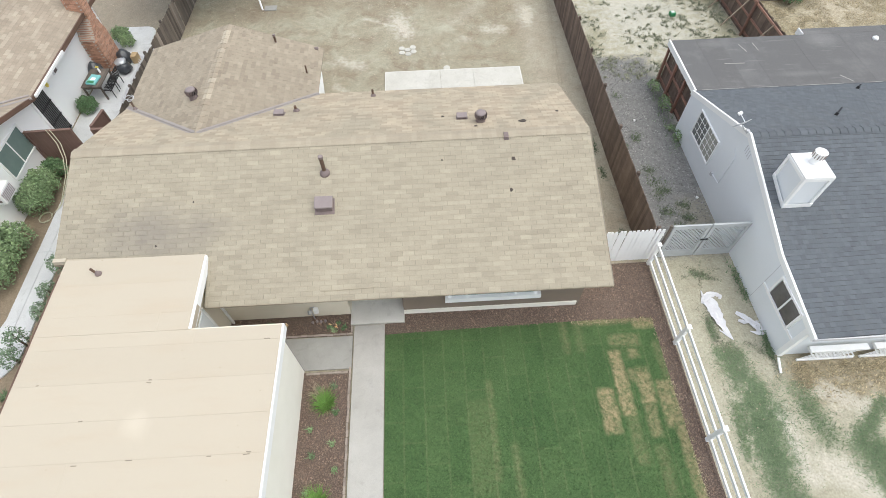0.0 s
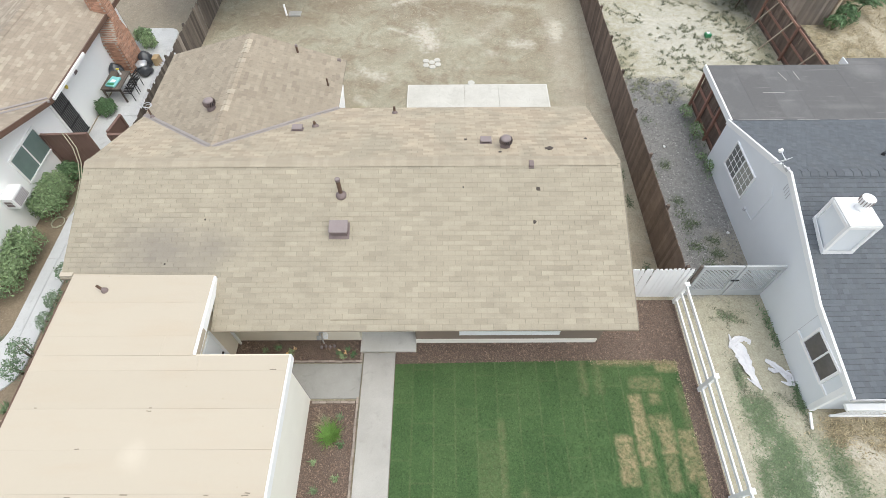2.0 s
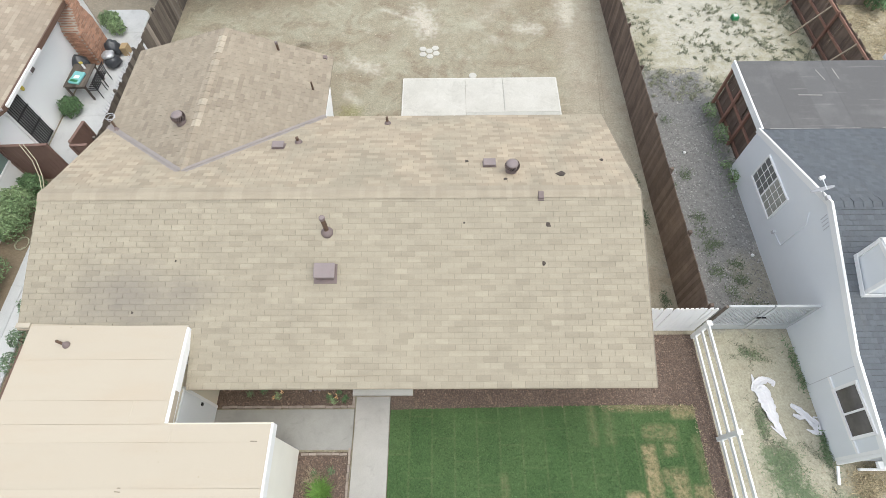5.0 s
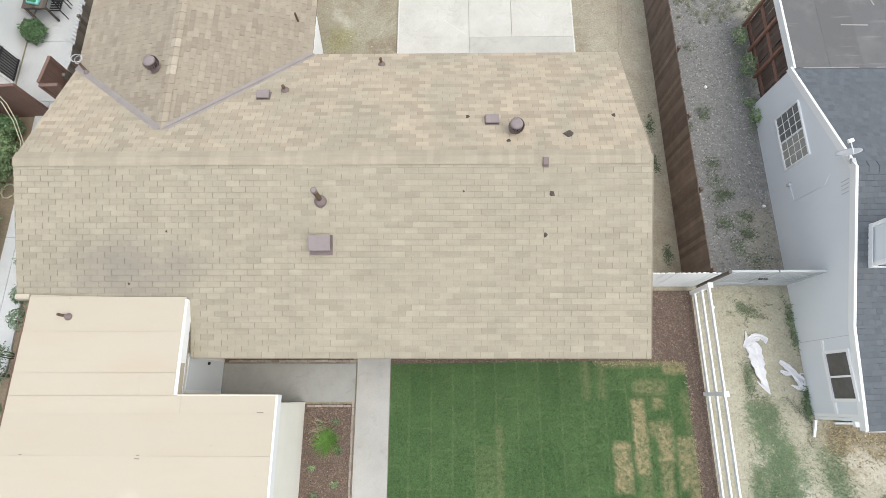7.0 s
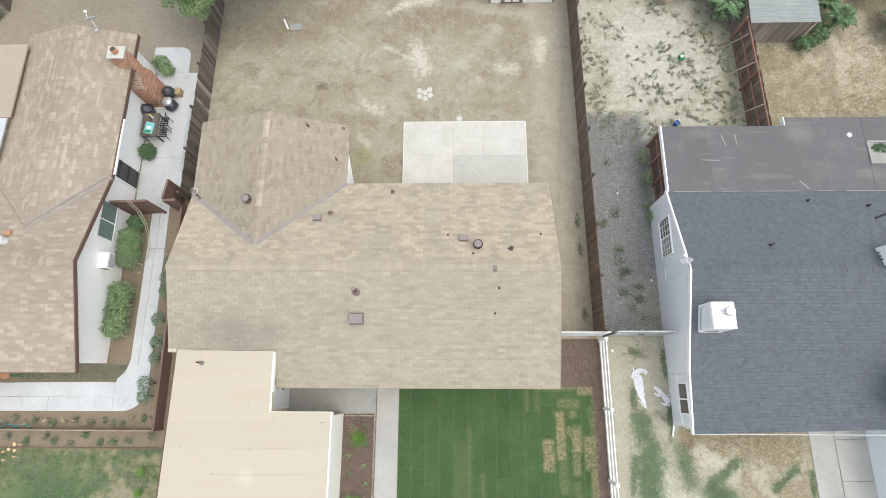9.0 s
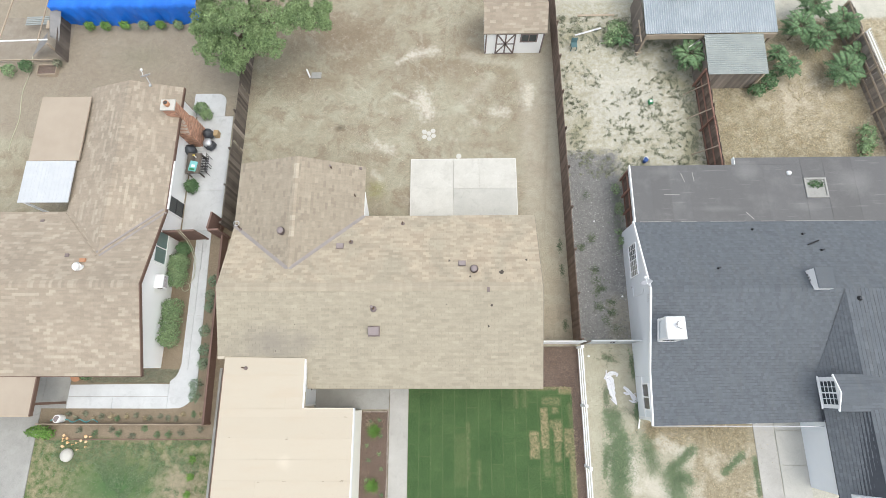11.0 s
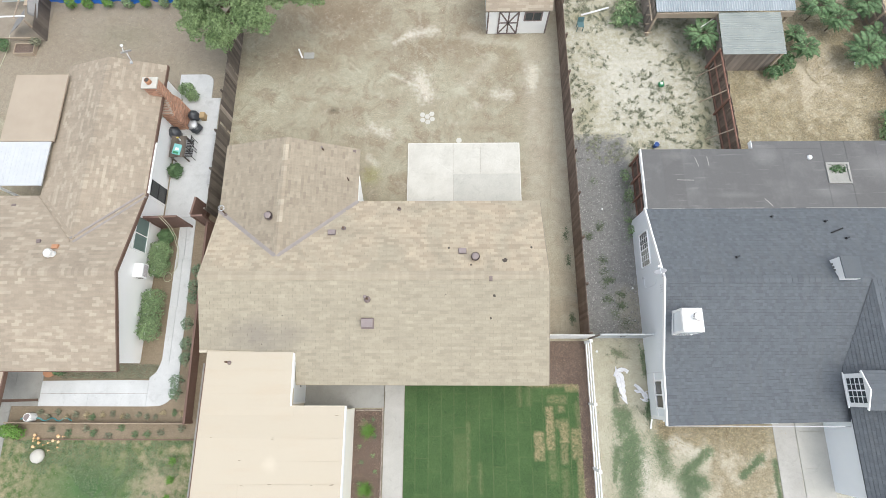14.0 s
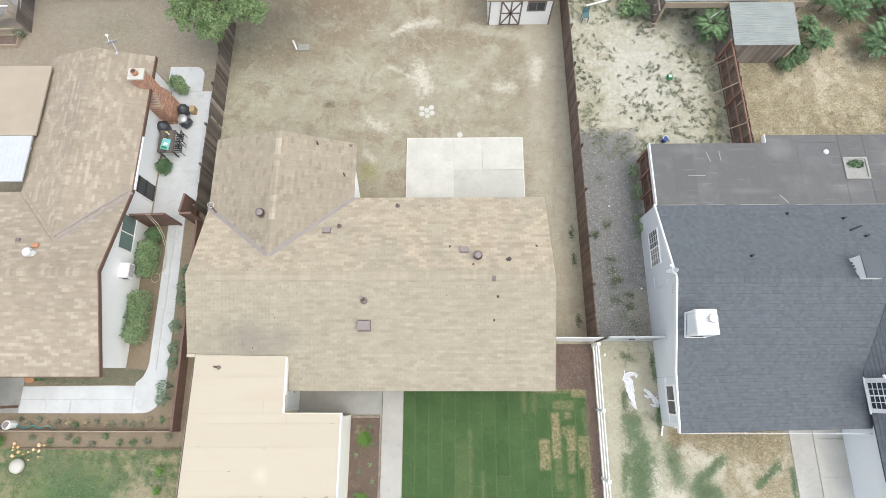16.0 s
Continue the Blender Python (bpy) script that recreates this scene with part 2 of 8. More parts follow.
M_BAG = plain("black plastic bag", (0.03, 0.033, 0.038), (0.065, 0.069, 0.077), 6, 30, 0.3, spec=0.6)
M_PLASTIC = plain("white plastic sheet", (0.62, 0.61, 0.63), (0.76, 0.755, 0.765), 6, 60, 0.5)
M_MORTAR = plain("pale mortar", (0.46, 0.39, 0.33), (0.56, 0.49, 0.42), 4, 80, 0.95)
M_BRICK = plain("orange-red brick", (0.4, 0.225, 0.155), (0.52, 0.31, 0.215), 5, 60, 0.9, how="object", spread=0.5)
M_BRICK_ALL = plain("orange-red brickwork", (0.4, 0.225, 0.155), (0.52, 0.31, 0.215), 5, 60, 0.9, how="island", spread=0.5)
M_LEAF = plain("hedge leaves", (0.165, 0.25, 0.115), (0.3, 0.385, 0.205), 1.6, 12, 0.6, how="island", spread=0.9)
M_LEAF_DK = plain("shrub leaves", (0.085, 0.155, 0.068), (0.165, 0.25, 0.12), 1.6, 12, 0.6, how="island", spread=0.8)
M_LEAF_TREE = plain("tree leaves", (0.12, 0.185, 0.07), (0.29, 0.375, 0.18), 1.6, 8, 0.6, how="island", spread=0.8)
M_LEAF_PALE = plain("pale grey-green leaves", (0.13, 0.2, 0.12), (0.22, 0.29, 0.18), 2, 12, 0.6, how="island", spread=0.7)
M_LEAF_LIME = plain("fresh green blades", (0.13, 0.26, 0.05), (0.21, 0.34, 0.09), 2, 12, 0.6, how="island", spread=0.6)
M_WEED = plain("dull weed leaves", (0.155, 0.168, 0.112), (0.285, 0.285, 0.2), 2, 12, 0.75, how="island", spread=0.8)
M_WEED_GREEN = plain("green weed grass", (0.115, 0.175, 0.088), (0.21, 0.27, 0.15), 2, 12, 0.75, how="island", spread=0.45)
M_WEED_DARK = plain("dark gravel weeds", (0.085, 0.112, 0.062), (0.15, 0.175, 0.105), 2, 12, 0.75, how="island", spread=0.6)
M_STRAW = plain("dry straw grass", (0.3, 0.245, 0.145), (0.46, 0.395, 0.265), 2, 12, 0.85, how="island", spread=0.9)
M_BARK = plain("tree bark", (0.1, 0.08, 0.06), (0.17, 0.135, 0.1), 4, 30, 0.9, bump=0.5)
M_CLOTH = plain("faded grey shade cloth", (0.2, 0.195, 0.19), (0.3, 0.29, 0.28), 1.5, 40, 0.9)
M_TARP = plain("blue tarpaulin", (0.015, 0.13, 0.62), (0.03, 0.2, 0.75), 1.0, 10, 0.35, spec=0.5)
M_HOSE = plain("pale green hose", (0.42, 0.42, 0.3), (0.52, 0.5, 0.37), 4, 60, 0.5)
M_TEAL = plain("teal hose", (0.1, 0.33, 0.36), (0.16, 0.42, 0.45), 4, 60, 0.5)
M_CHAIR = plain("faded teal plastic", (0.08, 0.15, 0.16), (0.12, 0.2, 0.21), 4, 60, 0.6)
M_BLUE = plain("blue plastic", (0.03, 0.07, 0.22), (0.05, 0.1, 0.3), 4, 60, 0.45)
M_GREENPL = plain("green plastic", (0.04, 0.2, 0.09), (0.06, 0.27, 0.12), 4, 60, 0.45)
M_AQUA = plain("aqua printed bag", (0.2, 0.5, 0.62), (0.3, 0.62, 0.5), 5, 20, 0.5)
M_TERRA = plain("terracotta", (0.4, 0.2, 0.11), (0.5, 0.27, 0.16), 4, 60, 0.85)
M_YELLOW = plain("yellow plastic", (0.7, 0.55, 0.08), (0.8, 0.66, 0.14), 4, 60, 0.5)
M_CARD = plain("brown cardboard", (0.36, 0.26, 0.14), (0.44, 0.33, 0.19), 4, 60, 0.85)
M_PETAL = plain("orange and white petals", (0.75, 0.35, 0.08), (0.85, 0.72, 0.5), 2.5, 6, 0.7, how="island", spread=0.4)
M_GRAVELSTONE = plain("grey gravel stones", (0.2, 0.194, 0.183), (0.33, 0.32, 0.303), 6, 40, 0.9, how="island", spread=1.0)
M_CHIP = plain("dark bark chips", (0.14, 0.098, 0.075), (0.28, 0.2, 0.155), 6, 40, 0.95, how="island", spread=1.1)
M_CLOD = plain("dirt clods", (0.3, 0.25, 0.185), (0.44, 0.38, 0.29), 6, 40, 0.95, how="island", spread=0.6)


def concrete(name, a, b, seam=0.0):
    m = Mat(name, 0.9)
    c = m.mix(m.ramp(m.noise(0.9, 6, 0.65), (0.3, 0.0), (0.7, 1.0)), a, b)
    c = m.mix(m.math("MULTIPLY", m.ramp(m.noise(2.3, 5, 0.7, 1.0), (0.55, 0.0), (0.72, 1.0)), 0.35), c, (a[0] * 0.6, a[1] * 0.6, a[2] * 0.58))
    g = m.noise(90, 3, 0.7)
    c = m.mix(0.22, c, m.ramp(g, (0.3, 0.2), (0.7, 0.85)), "OVERLAY")
    return m.done(c, g, 0.25, 0.006)


M_CONC = concrete("pale concrete", (0.37, 0.355, 0.325), (0.46, 0.445, 0.415))
M_CONC_GREY = concrete("grey concrete", (0.29, 0.283, 0.262), (0.37, 0.362, 0.338))
M_CONC_WHITE = concrete("bleached concrete slab", (0.48, 0.462, 0.415), (0.58, 0.56, 0.51))
M_CONC_RIM = concrete("bleached slab rim", (0.56, 0.545, 0.5), (0.64, 0.625, 0.58))
M_CONC_DULL = concrete("dull grey slab concrete", (0.42, 0.408, 0.37), (0.5, 0.485, 0.44))
M_CONC_PATH = concrete("light grey path concrete", (0.5, 0.505, 0.505), (0.6, 0.605, 0.605))


def garage_sheet():
    m = Mat("cream rolled roofing", 0.9)
    r = m.rand("object")
    c = m.ramp(r, (0.0, (0.485, 0.428, 0.34)), (1.0, (0.5, 0.442, 0.352)))
    st = m.noise(1.0, 5, 0.6, vec=m.scaled(0.4, 2.2, 1))
    c = m.mix(m.math("MULTIPLY", m.ramp(st, (0.5, 0.0), (0.75, 1.0)), 0.2), c, (0.45, 0.33, 0.22))
    c = m.mix(m.math("MULTIPLY", m.disc(-6.35, 4.15, 0.42, 0.42, 0.9, m.noise(2.0), 0.5), 0.35), c, (0.68, 0.61, 0.5))
    sp = m.cells(2.2)
    c = m.mix(m.math("MULTIPLY", m.ramp(sp, (0.02, 1.0), (0.05, 0.0)), 0.5), c, (0.3, 0.23, 0.16))
    g = m.noise(120, 3, 0.7)
    c = m.mix(0.12, c, m.ramp(g, (0.3, 0.2), (0.7, 0.85)), "OVERLAY")
    return m.done(c, g, 0.25, 0.006)


M_SHEET = garage_sheet()


def flat_grey():
    m = Mat("worn grey roll roofing", 0.85)
    c = m.ramp(m.rand("object"), (0.0, (0.126, 0.123, 0.122)), (1.0, (0.142, 0.14, 0.14)))
    n = m.noise(0.8, 6, 0.7, 0.1)
    c = m.mix(m.math("MULTIPLY", m.ramp(n, (0.5, 0.0), (0.72, 1.0)), 0.28), c, (0.26, 0.25, 0.245))
    s = m.noise(1.0, 4, 0.6, vec=m.scaled(0.5, 5.0, 1))
    c = m.mix(m.math("MULTIPLY", m.ramp(s, (0.6, 0.0), (0.75, 1.0)), 0.4), c, (0.34, 0.33, 0.32))
    w = m.noise(1.6, 5, 0.7)
    for cx, cy, rx, ry, k in ((16.9, 18.5, 0.9, 0.7, 0.5), (19.6, 16.5, 1.0, 0.35, 0.4), (22.3, 17.9, 1.2, 0.8, 0.5), (12.4, 18.5, 0.9, 0.3, 0.3), (15.2, 16.4, 1.6, 0.2, 0.3)):
        c = m.mix(m.math("MULTIPLY", m.disc(cx, cy, rx, ry, 0.9, w, 0.8), k * 0.5), c, (0.36, 0.35, 0.34))
    g = m.noise(100, 3, 0.7)
    return m.done(m.mix(0.2, c, m.ramp(g, (0.3, 0.2), (0.7, 0.85)), "OVERLAY"), g, 0.3, 0.006)


M_FLATGREY = flat_grey()


def mulch():
    m = Mat("bark mulch bed", 0.95)
    n, v = m.noise(0.9, 5), m.cells(28)
    c = m.mix(n, (0.14, 0.1, 0.08), (0.25, 0.19, 0.152))
    c = m.mix(0.5, c, m.ramp(v, (0.1, 0.75), (0.6, 0.15)), "OVERLAY")
    return m.done(c, v, 0.8, 0.03)


M_MULCH = mulch()


SOD = 0.605


def lawn_mat(name, blade=False):
    """Mown turf: strips of sod about 0.6 m wide laid away from the house, some of them scorched."""
    m = Mat(name, 0.85)
    wob, n = m.noise(2.5, 4), m.noise(0.8, 5, 0.6)
    c = m.mix(m.ramp(n, (0.3, 0.0), (0.7, 1.0)), (0.058, 0.112, 0.038), (0.085, 0.149, 0.053))
    # strip by strip: each sod a little different, with a thin dry seam
    sx = m.math("DIVIDE", m.math("ADD", m.math("ADD", m.x, m.math("MULTIPLY", wob, 0.05)), 1.055), SOD)
    lane = m.math("FLOOR", sx)
    sy = m.math("ADD", m.math("DIVIDE", m.y, 1.55), m.math("MULTIPLY", lane, 0.37))
    cell = m.t.nodes.new("ShaderNodeCombineXYZ")
    m.put(cell.inputs[0], lane)
    m.put(cell.inputs[1], m.math("FLOOR", sy))
    white = m.t.nodes.new("ShaderNodeTexWhiteNoise")
    m.put(white.inputs["Vector"], cell.outputs[0])
    c = m.mix(m.math("MULTIPLY", white.outputs["Value"], 0.3), c, (0.11, 0.165, 0.065))
    across = m.math("ABSOLUTE", m.math("SUBTRACT", m.math("FRACT", sx), 0.5))
    along = m.math("ABSOLUTE", m.math("SUBTRACT", m.math("FRACT", sy), 0.5))
    patchy = m.ramp(m.noise(1.7, 5, 0.7), (0.38, 0.1), (0.66, 1.0))
    seam = m.math("MAXIMUM", m.ramp(across, (0.43, 0.0), (0.5, 1.0)), m.math("MULTIPLY", m.ramp(along, (0.475, 0.0), (0.5, 1.0)), 0.7))
    c = m.mix(m.math("MULTIPLY", m.math("MULTIPLY", seam, patchy), 0.42), c, (0.21, 0.235, 0.115))
    fine = m.noise(24, 5, 0.8)
    c = m.mix(0.5, c, m.ramp(fine, (0.3, 0.15), (0.7, 0.85)), "OVERLAY")
    c = m.mix(m.math("MULTIPLY", m.ramp(m.noise(6, 5, 0.7), (0.52, 0.0), (0.72, 1.0)), 0.18), c, (0.15, 0.19, 0.09))
    if blade:
        c = m.mix(0.55, c, m.ramp(m.rand("island"), (0.0, 0.22), (0.6, 0.52), (1.0, 0.86)), "OVERLAY")
    dry = None
    for x0, x1, y0, y1, k in ((5.14, 5.53, 4.06, 5.22, 1.0), (5.74, 6.03, 4.5, 6.39, 1.0), (5.8, 6.05, 3.2, 4.5, 0.3), (5.87, 6.71, 6.59, 6.88, 0.5), (6.33, 6.58, 6.2, 6.43, 0.65), (6.17, 6.72, 5.48, 5.78, 0.6),
                              (6.38, 6.7, 4.8, 5.7, 0.9), (6.38, 6.62, 3.89, 4.75, 0.6), (6.35, 6.6, 2.4, 3.6, 0.25), (6.9, 7.36, 4.1, 5.4, 0.8), (7.1, 7.4, -6.0, 4.3, 0.75), (7.14, 7.36, 4.2, 6.6, 0.3), (1.38, 1.96, 2.7, 5.11, 0.11), (1.96, 2.06, 3.0, 5.7, 0.25),
                              (2.5, 2.62, 2.6, 3.9, 0.22), (4.46, 4.56, 6.45, 7.5, 0.3), (4.85, 5.0, 6.45, 7.5, 0.2), (6.7, 7.36, 7.15, 7.5, 0.9), (5.0, 6.8, 7.33, 7.5, 0.55)):
        b = m.math("MULTIPLY", m.box(x0 - 0.04, x1 + 0.04, y0 - 0.04, y1 + 0.04, 0.14, wob, 0.1), k)
        dry = b if dry is None else m.math("MAXIMUM", dry, b)
    speck = m.noise(9, 5, 0.75)
    dry = m.math("MULTIPLY", dry, m.ramp(speck, (0.38, 0.2), (0.6, 0.95)))
    c = m.mix(dry, c, m.mix(fine, (0.35, 0.275, 0.15), (0.47, 0.385, 0.235)))
    return m.done(c, fine, 0.5, 0.025)


M_LAWN = lawn_mat("mown lawn")
M_LAWNBLADE = lawn_mat("mown grass blades", True)


# patches of weed grass on the sandy lot: from, to, half width, how thick
GREEN = [(9.3, 6.15, 9.4, 5.45, 0.42, 0.9), (9.6, 4.85, 9.45, 3.2, 0.6, 1.0), (9.35, 3.0, 9.5, 1.6, 0.45, 0.8), (8.95, 4.6, 8.75, 3.2, 0.14, 0.6), (10.85, 4.95, 11.2, 3.5, 0.34, 0.38), (13.2, 4.5, 12.0, 3.5, 0.22, 0.85),
         (11.9, 3.4, 12.85, 3.05, 0.28, 0.85), (12.0, 3.2, 12.3, 2.2, 0.45, 0.85), (15.6, 4.22, 14.55, 3.4, 0.17, 0.85), (16.15, 4.05, 16.12, 2.4, 0.12, 0.7), (12.8, 1.0, 13.4, -0.4, 0.6, 0.8), (9.15, 7.35, 9.05, 6.6, 0.12, 0.55), (9.1, 9.0, 9.6, 8.8, 0.13, 0.25)]


def ground_mat():
    m = Mat("bare lots", 0.95)
    wob, big, mid, fine = m.noise(0.7, 5, 0.6), m.noise(0.16, 5, 0.6), m.noise(1.1, 6, 0.65), m.noise(16, 4, 0.7)
    w2, w3 = m.noise(2.6, 5, 0.7), m.noise(4.0, 7, 0.8)
    # packed dirt of the back yard
    c = m.mix(m.ramp(big, (0.36, 0.0), (0.62, 1.0)), (0.245, 0.203, 0.14), (0.345, 0.319, 0.235))
    c = m.mix(m.math("MULTIPLY", m.ramp(mid, (0.48, 0.0), (0.7, 1.0)), 0.5), c, (0.21, 0.165, 0.118))
    c = m.mix(m.math("MULTIPLY", m.box(-11, 7.4, 16, 25, 2.5, wob, 1.5), 0.3), c, (0.352, 0.326, 0.243))
    c = m.mix(m.math("MULTIPLY", m.ramp(m.noise(0.5, 7, 0.68, 1.2), (0.49, 0.0), (0.57, 1.0)), 0.45), c, (0.36, 0.345, 0.262))
    c = m.mix(m.math("MULTIPLY", m.ramp(m.noise(0.75, 7, 0.7, 0.6), (0.52, 0.0), (0.6, 1.0)), 0.55), c, (0.225, 0.178, 0.125))
    # darker brown patches, the broadest reaching out from below the tree crown
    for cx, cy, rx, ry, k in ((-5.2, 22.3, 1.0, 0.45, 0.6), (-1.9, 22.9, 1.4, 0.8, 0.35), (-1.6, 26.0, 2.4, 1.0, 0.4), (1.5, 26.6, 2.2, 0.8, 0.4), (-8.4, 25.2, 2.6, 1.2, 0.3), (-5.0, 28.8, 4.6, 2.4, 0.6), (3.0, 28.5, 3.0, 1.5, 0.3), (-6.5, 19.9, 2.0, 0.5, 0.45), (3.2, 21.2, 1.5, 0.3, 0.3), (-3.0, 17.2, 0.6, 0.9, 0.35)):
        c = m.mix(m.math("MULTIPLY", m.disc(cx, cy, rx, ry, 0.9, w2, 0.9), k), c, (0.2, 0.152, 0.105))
    for ax, ay, bx, by, w, k in ((-0.55, 24.4, -0.2, 23.3, 0.62, 0.9), (-2.2, 24.65, -0.5, 23.8, 0.14, 0.55), (-2.1, 26.75, -1.1, 27.4, 0.22, 0.7), (-1.2, 27.35, 0.2, 27.65, 0.4, 0.75),
                                 (5.75, 25.0, 5.85, 23.7, 0.42, 0.75), (3.8, 23.35, 4.5, 23.3, 0.4, 0.75), (-3.2, 21.3, -2.3, 20.85, 0.34, 0.75), (2.55, 22.7, 2.75, 22.6, 0.3, 0.4), (-3.3, 19.5, -2.9, 19.0, 0.25, 0.5), (5.6, 21.9, 5.9, 22.4, 0.16, 0.35)):
        c = m.mix(m.math("MULTIPLY", m.seg(ax, ay, bx, by, w * 1.15, 0.9, w3, 2.2), k * 0.75), c, (0.57, 0.525, 0.45))
    c = m.mix(m.math("MULTIPLY", m.disc(-3.1, 18.4, 0.7, 0.7, 0.7, w3, 1.2), 0.55), c, (0.24, 0.23, 0.09))
    scuff = m.noise(0.8, 7, 0.72, 2.0)
    c = m.mix(m.math("MULTIPLY", m.ramp(scuff, (0.55, 0.0), (0.66, 1.0)), 0.3), c, (0.5, 0.46, 0.38))
    c = m.mix(m.math("MULTIPLY", m.ramp(scuff, (0.36, 1.0), (0.45, 0.0)), 0.35), c, (0.2, 0.16, 0.118))
    c = m.mix(m.math("MULTIPLY", m.box(5.3, 7.6, 8.0, 30, 0.8, w2, 0.7), 0.5), c, (0.4, 0.358, 0.285))
    for ax, ay, bx, by, w, k in ((6.0, 24.95, 5.85, 23.9, 0.4, 0.75), (2.2, 27.2, 5.2, 26.6, 0.5, 0.3), (1.8, 23.6, 3.6, 25.6, 0.6, 0.25)):
        c = m.mix(m.math("MULTIPLY", m.seg(ax, ay, bx, by, w, 0.9, w3, 2.0), k), c, (0.55, 0.52, 0.43))
    c = m.mix(m.math("MULTIPLY", m.disc(-5.4, 22.37, 0.42, 0.3, 0.8, w3, 0.8), 0.7), c, (0.12, 0.1, 0.07))
    # darker soil of the lot beside the brown roofed house
    c = m.mix(m.math("MULTIPLY", m.box(-60, -11.3, 22, 60, 1.0, wob, 0.8), 0.75), c, m.mix(w2, (0.21, 0.172, 0.13), (0.345, 0.298, 0.235)))
    c = m.mix(m.math("MULTIPLY", m.disc(-18.2, 27.4, 2.6, 1.3, 0.8, w2, 0.9), 0.4), c, (0.2, 0.19, 0.13))
    c = m.mix(m.box(-60, -9.8, -6, 16.5, 0.5, wob, 0.3), c, m.mix(mid, (0.19, 0.15, 0.105), (0.29, 0.235, 0.165)))
    front = m.box(-60, -10.9, -30, 4.85, 0.25, wob, 0.3)
    c = m.mix(front, c, m.mix(m.ramp(w2, (0.35, 0.0), (0.62, 1.0)), (0.3, 0.26, 0.165), (0.085, 0.13, 0.045)))
    c = m.mix(m.math("MULTIPLY", m.disc(-15.6, 2.7, 3.2, 1.8, 0.9, w2, 0.7), 0.95), c, (0.07, 0.14, 0.05))
    c = m.mix(m.math("MULTIPLY", m.disc(-12.5, 2.6, 1.5, 1.9, 0.9, w2, 0.8), 0.8), c, (0.34, 0.285, 0.205))
    # pale sand of the lot with the slate roofed house
    sand = m.mix(m.ramp(mid, (0.3, 0.0), (0.7, 1.0)), (0.415, 0.398, 0.333), (0.52, 0.5, 0.43))
    c = m.mix(m.box(7.75, 60, -30, 60, 0.15), c, sand)
    c = m.mix(m.box(7.7, 16.4, -30, 9.9, 0.3, w2, 0.2), c, m.mix(m.ramp(mid, (0.35, 0.0), (0.65, 1.0)), (0.355, 0.33, 0.245), (0.405, 0.382, 0.295)))
    c = m.mix(m.math("MULTIPLY", m.box(8.0, 16.2, 18.6, 31, 0.6, w2, 1.0), m.ramp(w3, (0.48, 0.0), (0.6, 0.4))), c, (0.33, 0.305, 0.2))
    rim = m.math("SUBTRACT", m.box(7.8, 16.1, 18.4, 31, 0.3), m.disc(11.7, 24.0, 2.9, 3.6, 0.6, w2, 0.7), clamp=True)
    c = m.mix(m.math("MULTIPLY", rim, m.ramp(w2, (0.4, 0.1), (0.6, 0.62))), c, (0.31, 0.285, 0.185))
    for ax, ay, bx, by, w, k in ((14.9, 19.6, 15.6, 23.5, 0.6, 0.5), (8.4, 21.4, 9.1, 22.6, 0.6, 0.4), (9.4, 20.4, 9.9, 20.6, 0.4, 0.5), (8.6, 28.5, 12.0, 28.9, 0.7, 0.45), (14.4, 25.5, 15.4, 24.8, 0.6, 0.45)):
        c = m.mix(m.math("MULTIPLY", m.seg(ax, ay, bx, by, w, 0.7, w3, 1.3), k), c, (0.25, 0.235, 0.13))
    c = m.mix(m.box(7.8, 10.85, 9.75, 20.6, 0.5, w2, 0.8), c, m.mix(m.ramp(m.noise(5, 6, 0.8), (0.3, 0.0), (0.7, 1.0)), (0.15, 0.147, 0.14), (0.255, 0.249, 0.236)))
    c = m.mix(m.math("MULTIPLY", m.box(9.6, 10.8, 9.7, 12.2, 0.6, w2, 0.6), 0.35), c, (0.36, 0.32, 0.22))
    straw = m.mix(m.ramp(m.noise(2.4, 7, 0.78), (0.38, 0.0), (0.62, 1.0)), (0.27, 0.225, 0.14), (0.41, 0.362, 0.262))
    straw = m.mix(0.8, straw, m.ramp(m.noise(9, 6, 0.8), (0.3, 0.15), (0.7, 0.85)), "OVERLAY")
    straw = m.mix(m.math("MULTIPLY", m.ramp(m.noise(1.1, 7, 0.75, 0.8), (0.54, 0.0), (0.66, 1.0)), 0.55), straw, (0.25, 0.185, 0.105))
    c = m.mix(m.box(16.0, 60, 18.0, 29.5, 0.4, w2, 0.4), c, straw)
    c = m.mix(m.math("MULTIPLY", m.disc(21.6, 24.3, 3.6, 2.6, 0.9, w2, 0.9), 0.6), c, (0.5, 0.44, 0.34))
    c = m.mix(m.math("MULTIPLY", m.box(16.0, 20, 18.8, 26, 0.5, w2, 0.9), m.ramp(w3, (0.5, 0.0), (0.62, 0.45))), c, (0.21, 0.2, 0.1))
    # yard before the slate roofed house: straw, bare sand and green streaks
    dry = m.mix(m.ramp(w3, (0.36, 0.0), (0.64, 1.0)), (0.2, 0.165, 0.1), (0.35, 0.3, 0.205))
    c = m.mix(m.math("MULTIPLY", m.box(10.9, 16.3, 4.6, 6.2, 0.8, w2, 0.8), 0.9), c, dry)
    c = m.mix(m.math("MULTIPLY", m.box(13.0, 16.3, -6, 5.0, 0.9, w2, 1.0), 0.85), c, dry)
    c = m.mix(m.math("MULTIPLY", m.ramp(mid, (0.5, 0.0), (0.62, 0.7)), m.box(11.5, 16.2, -4, 5.2, 0.6, w2, 0.6)), c, (0.47, 0.425, 0.335))
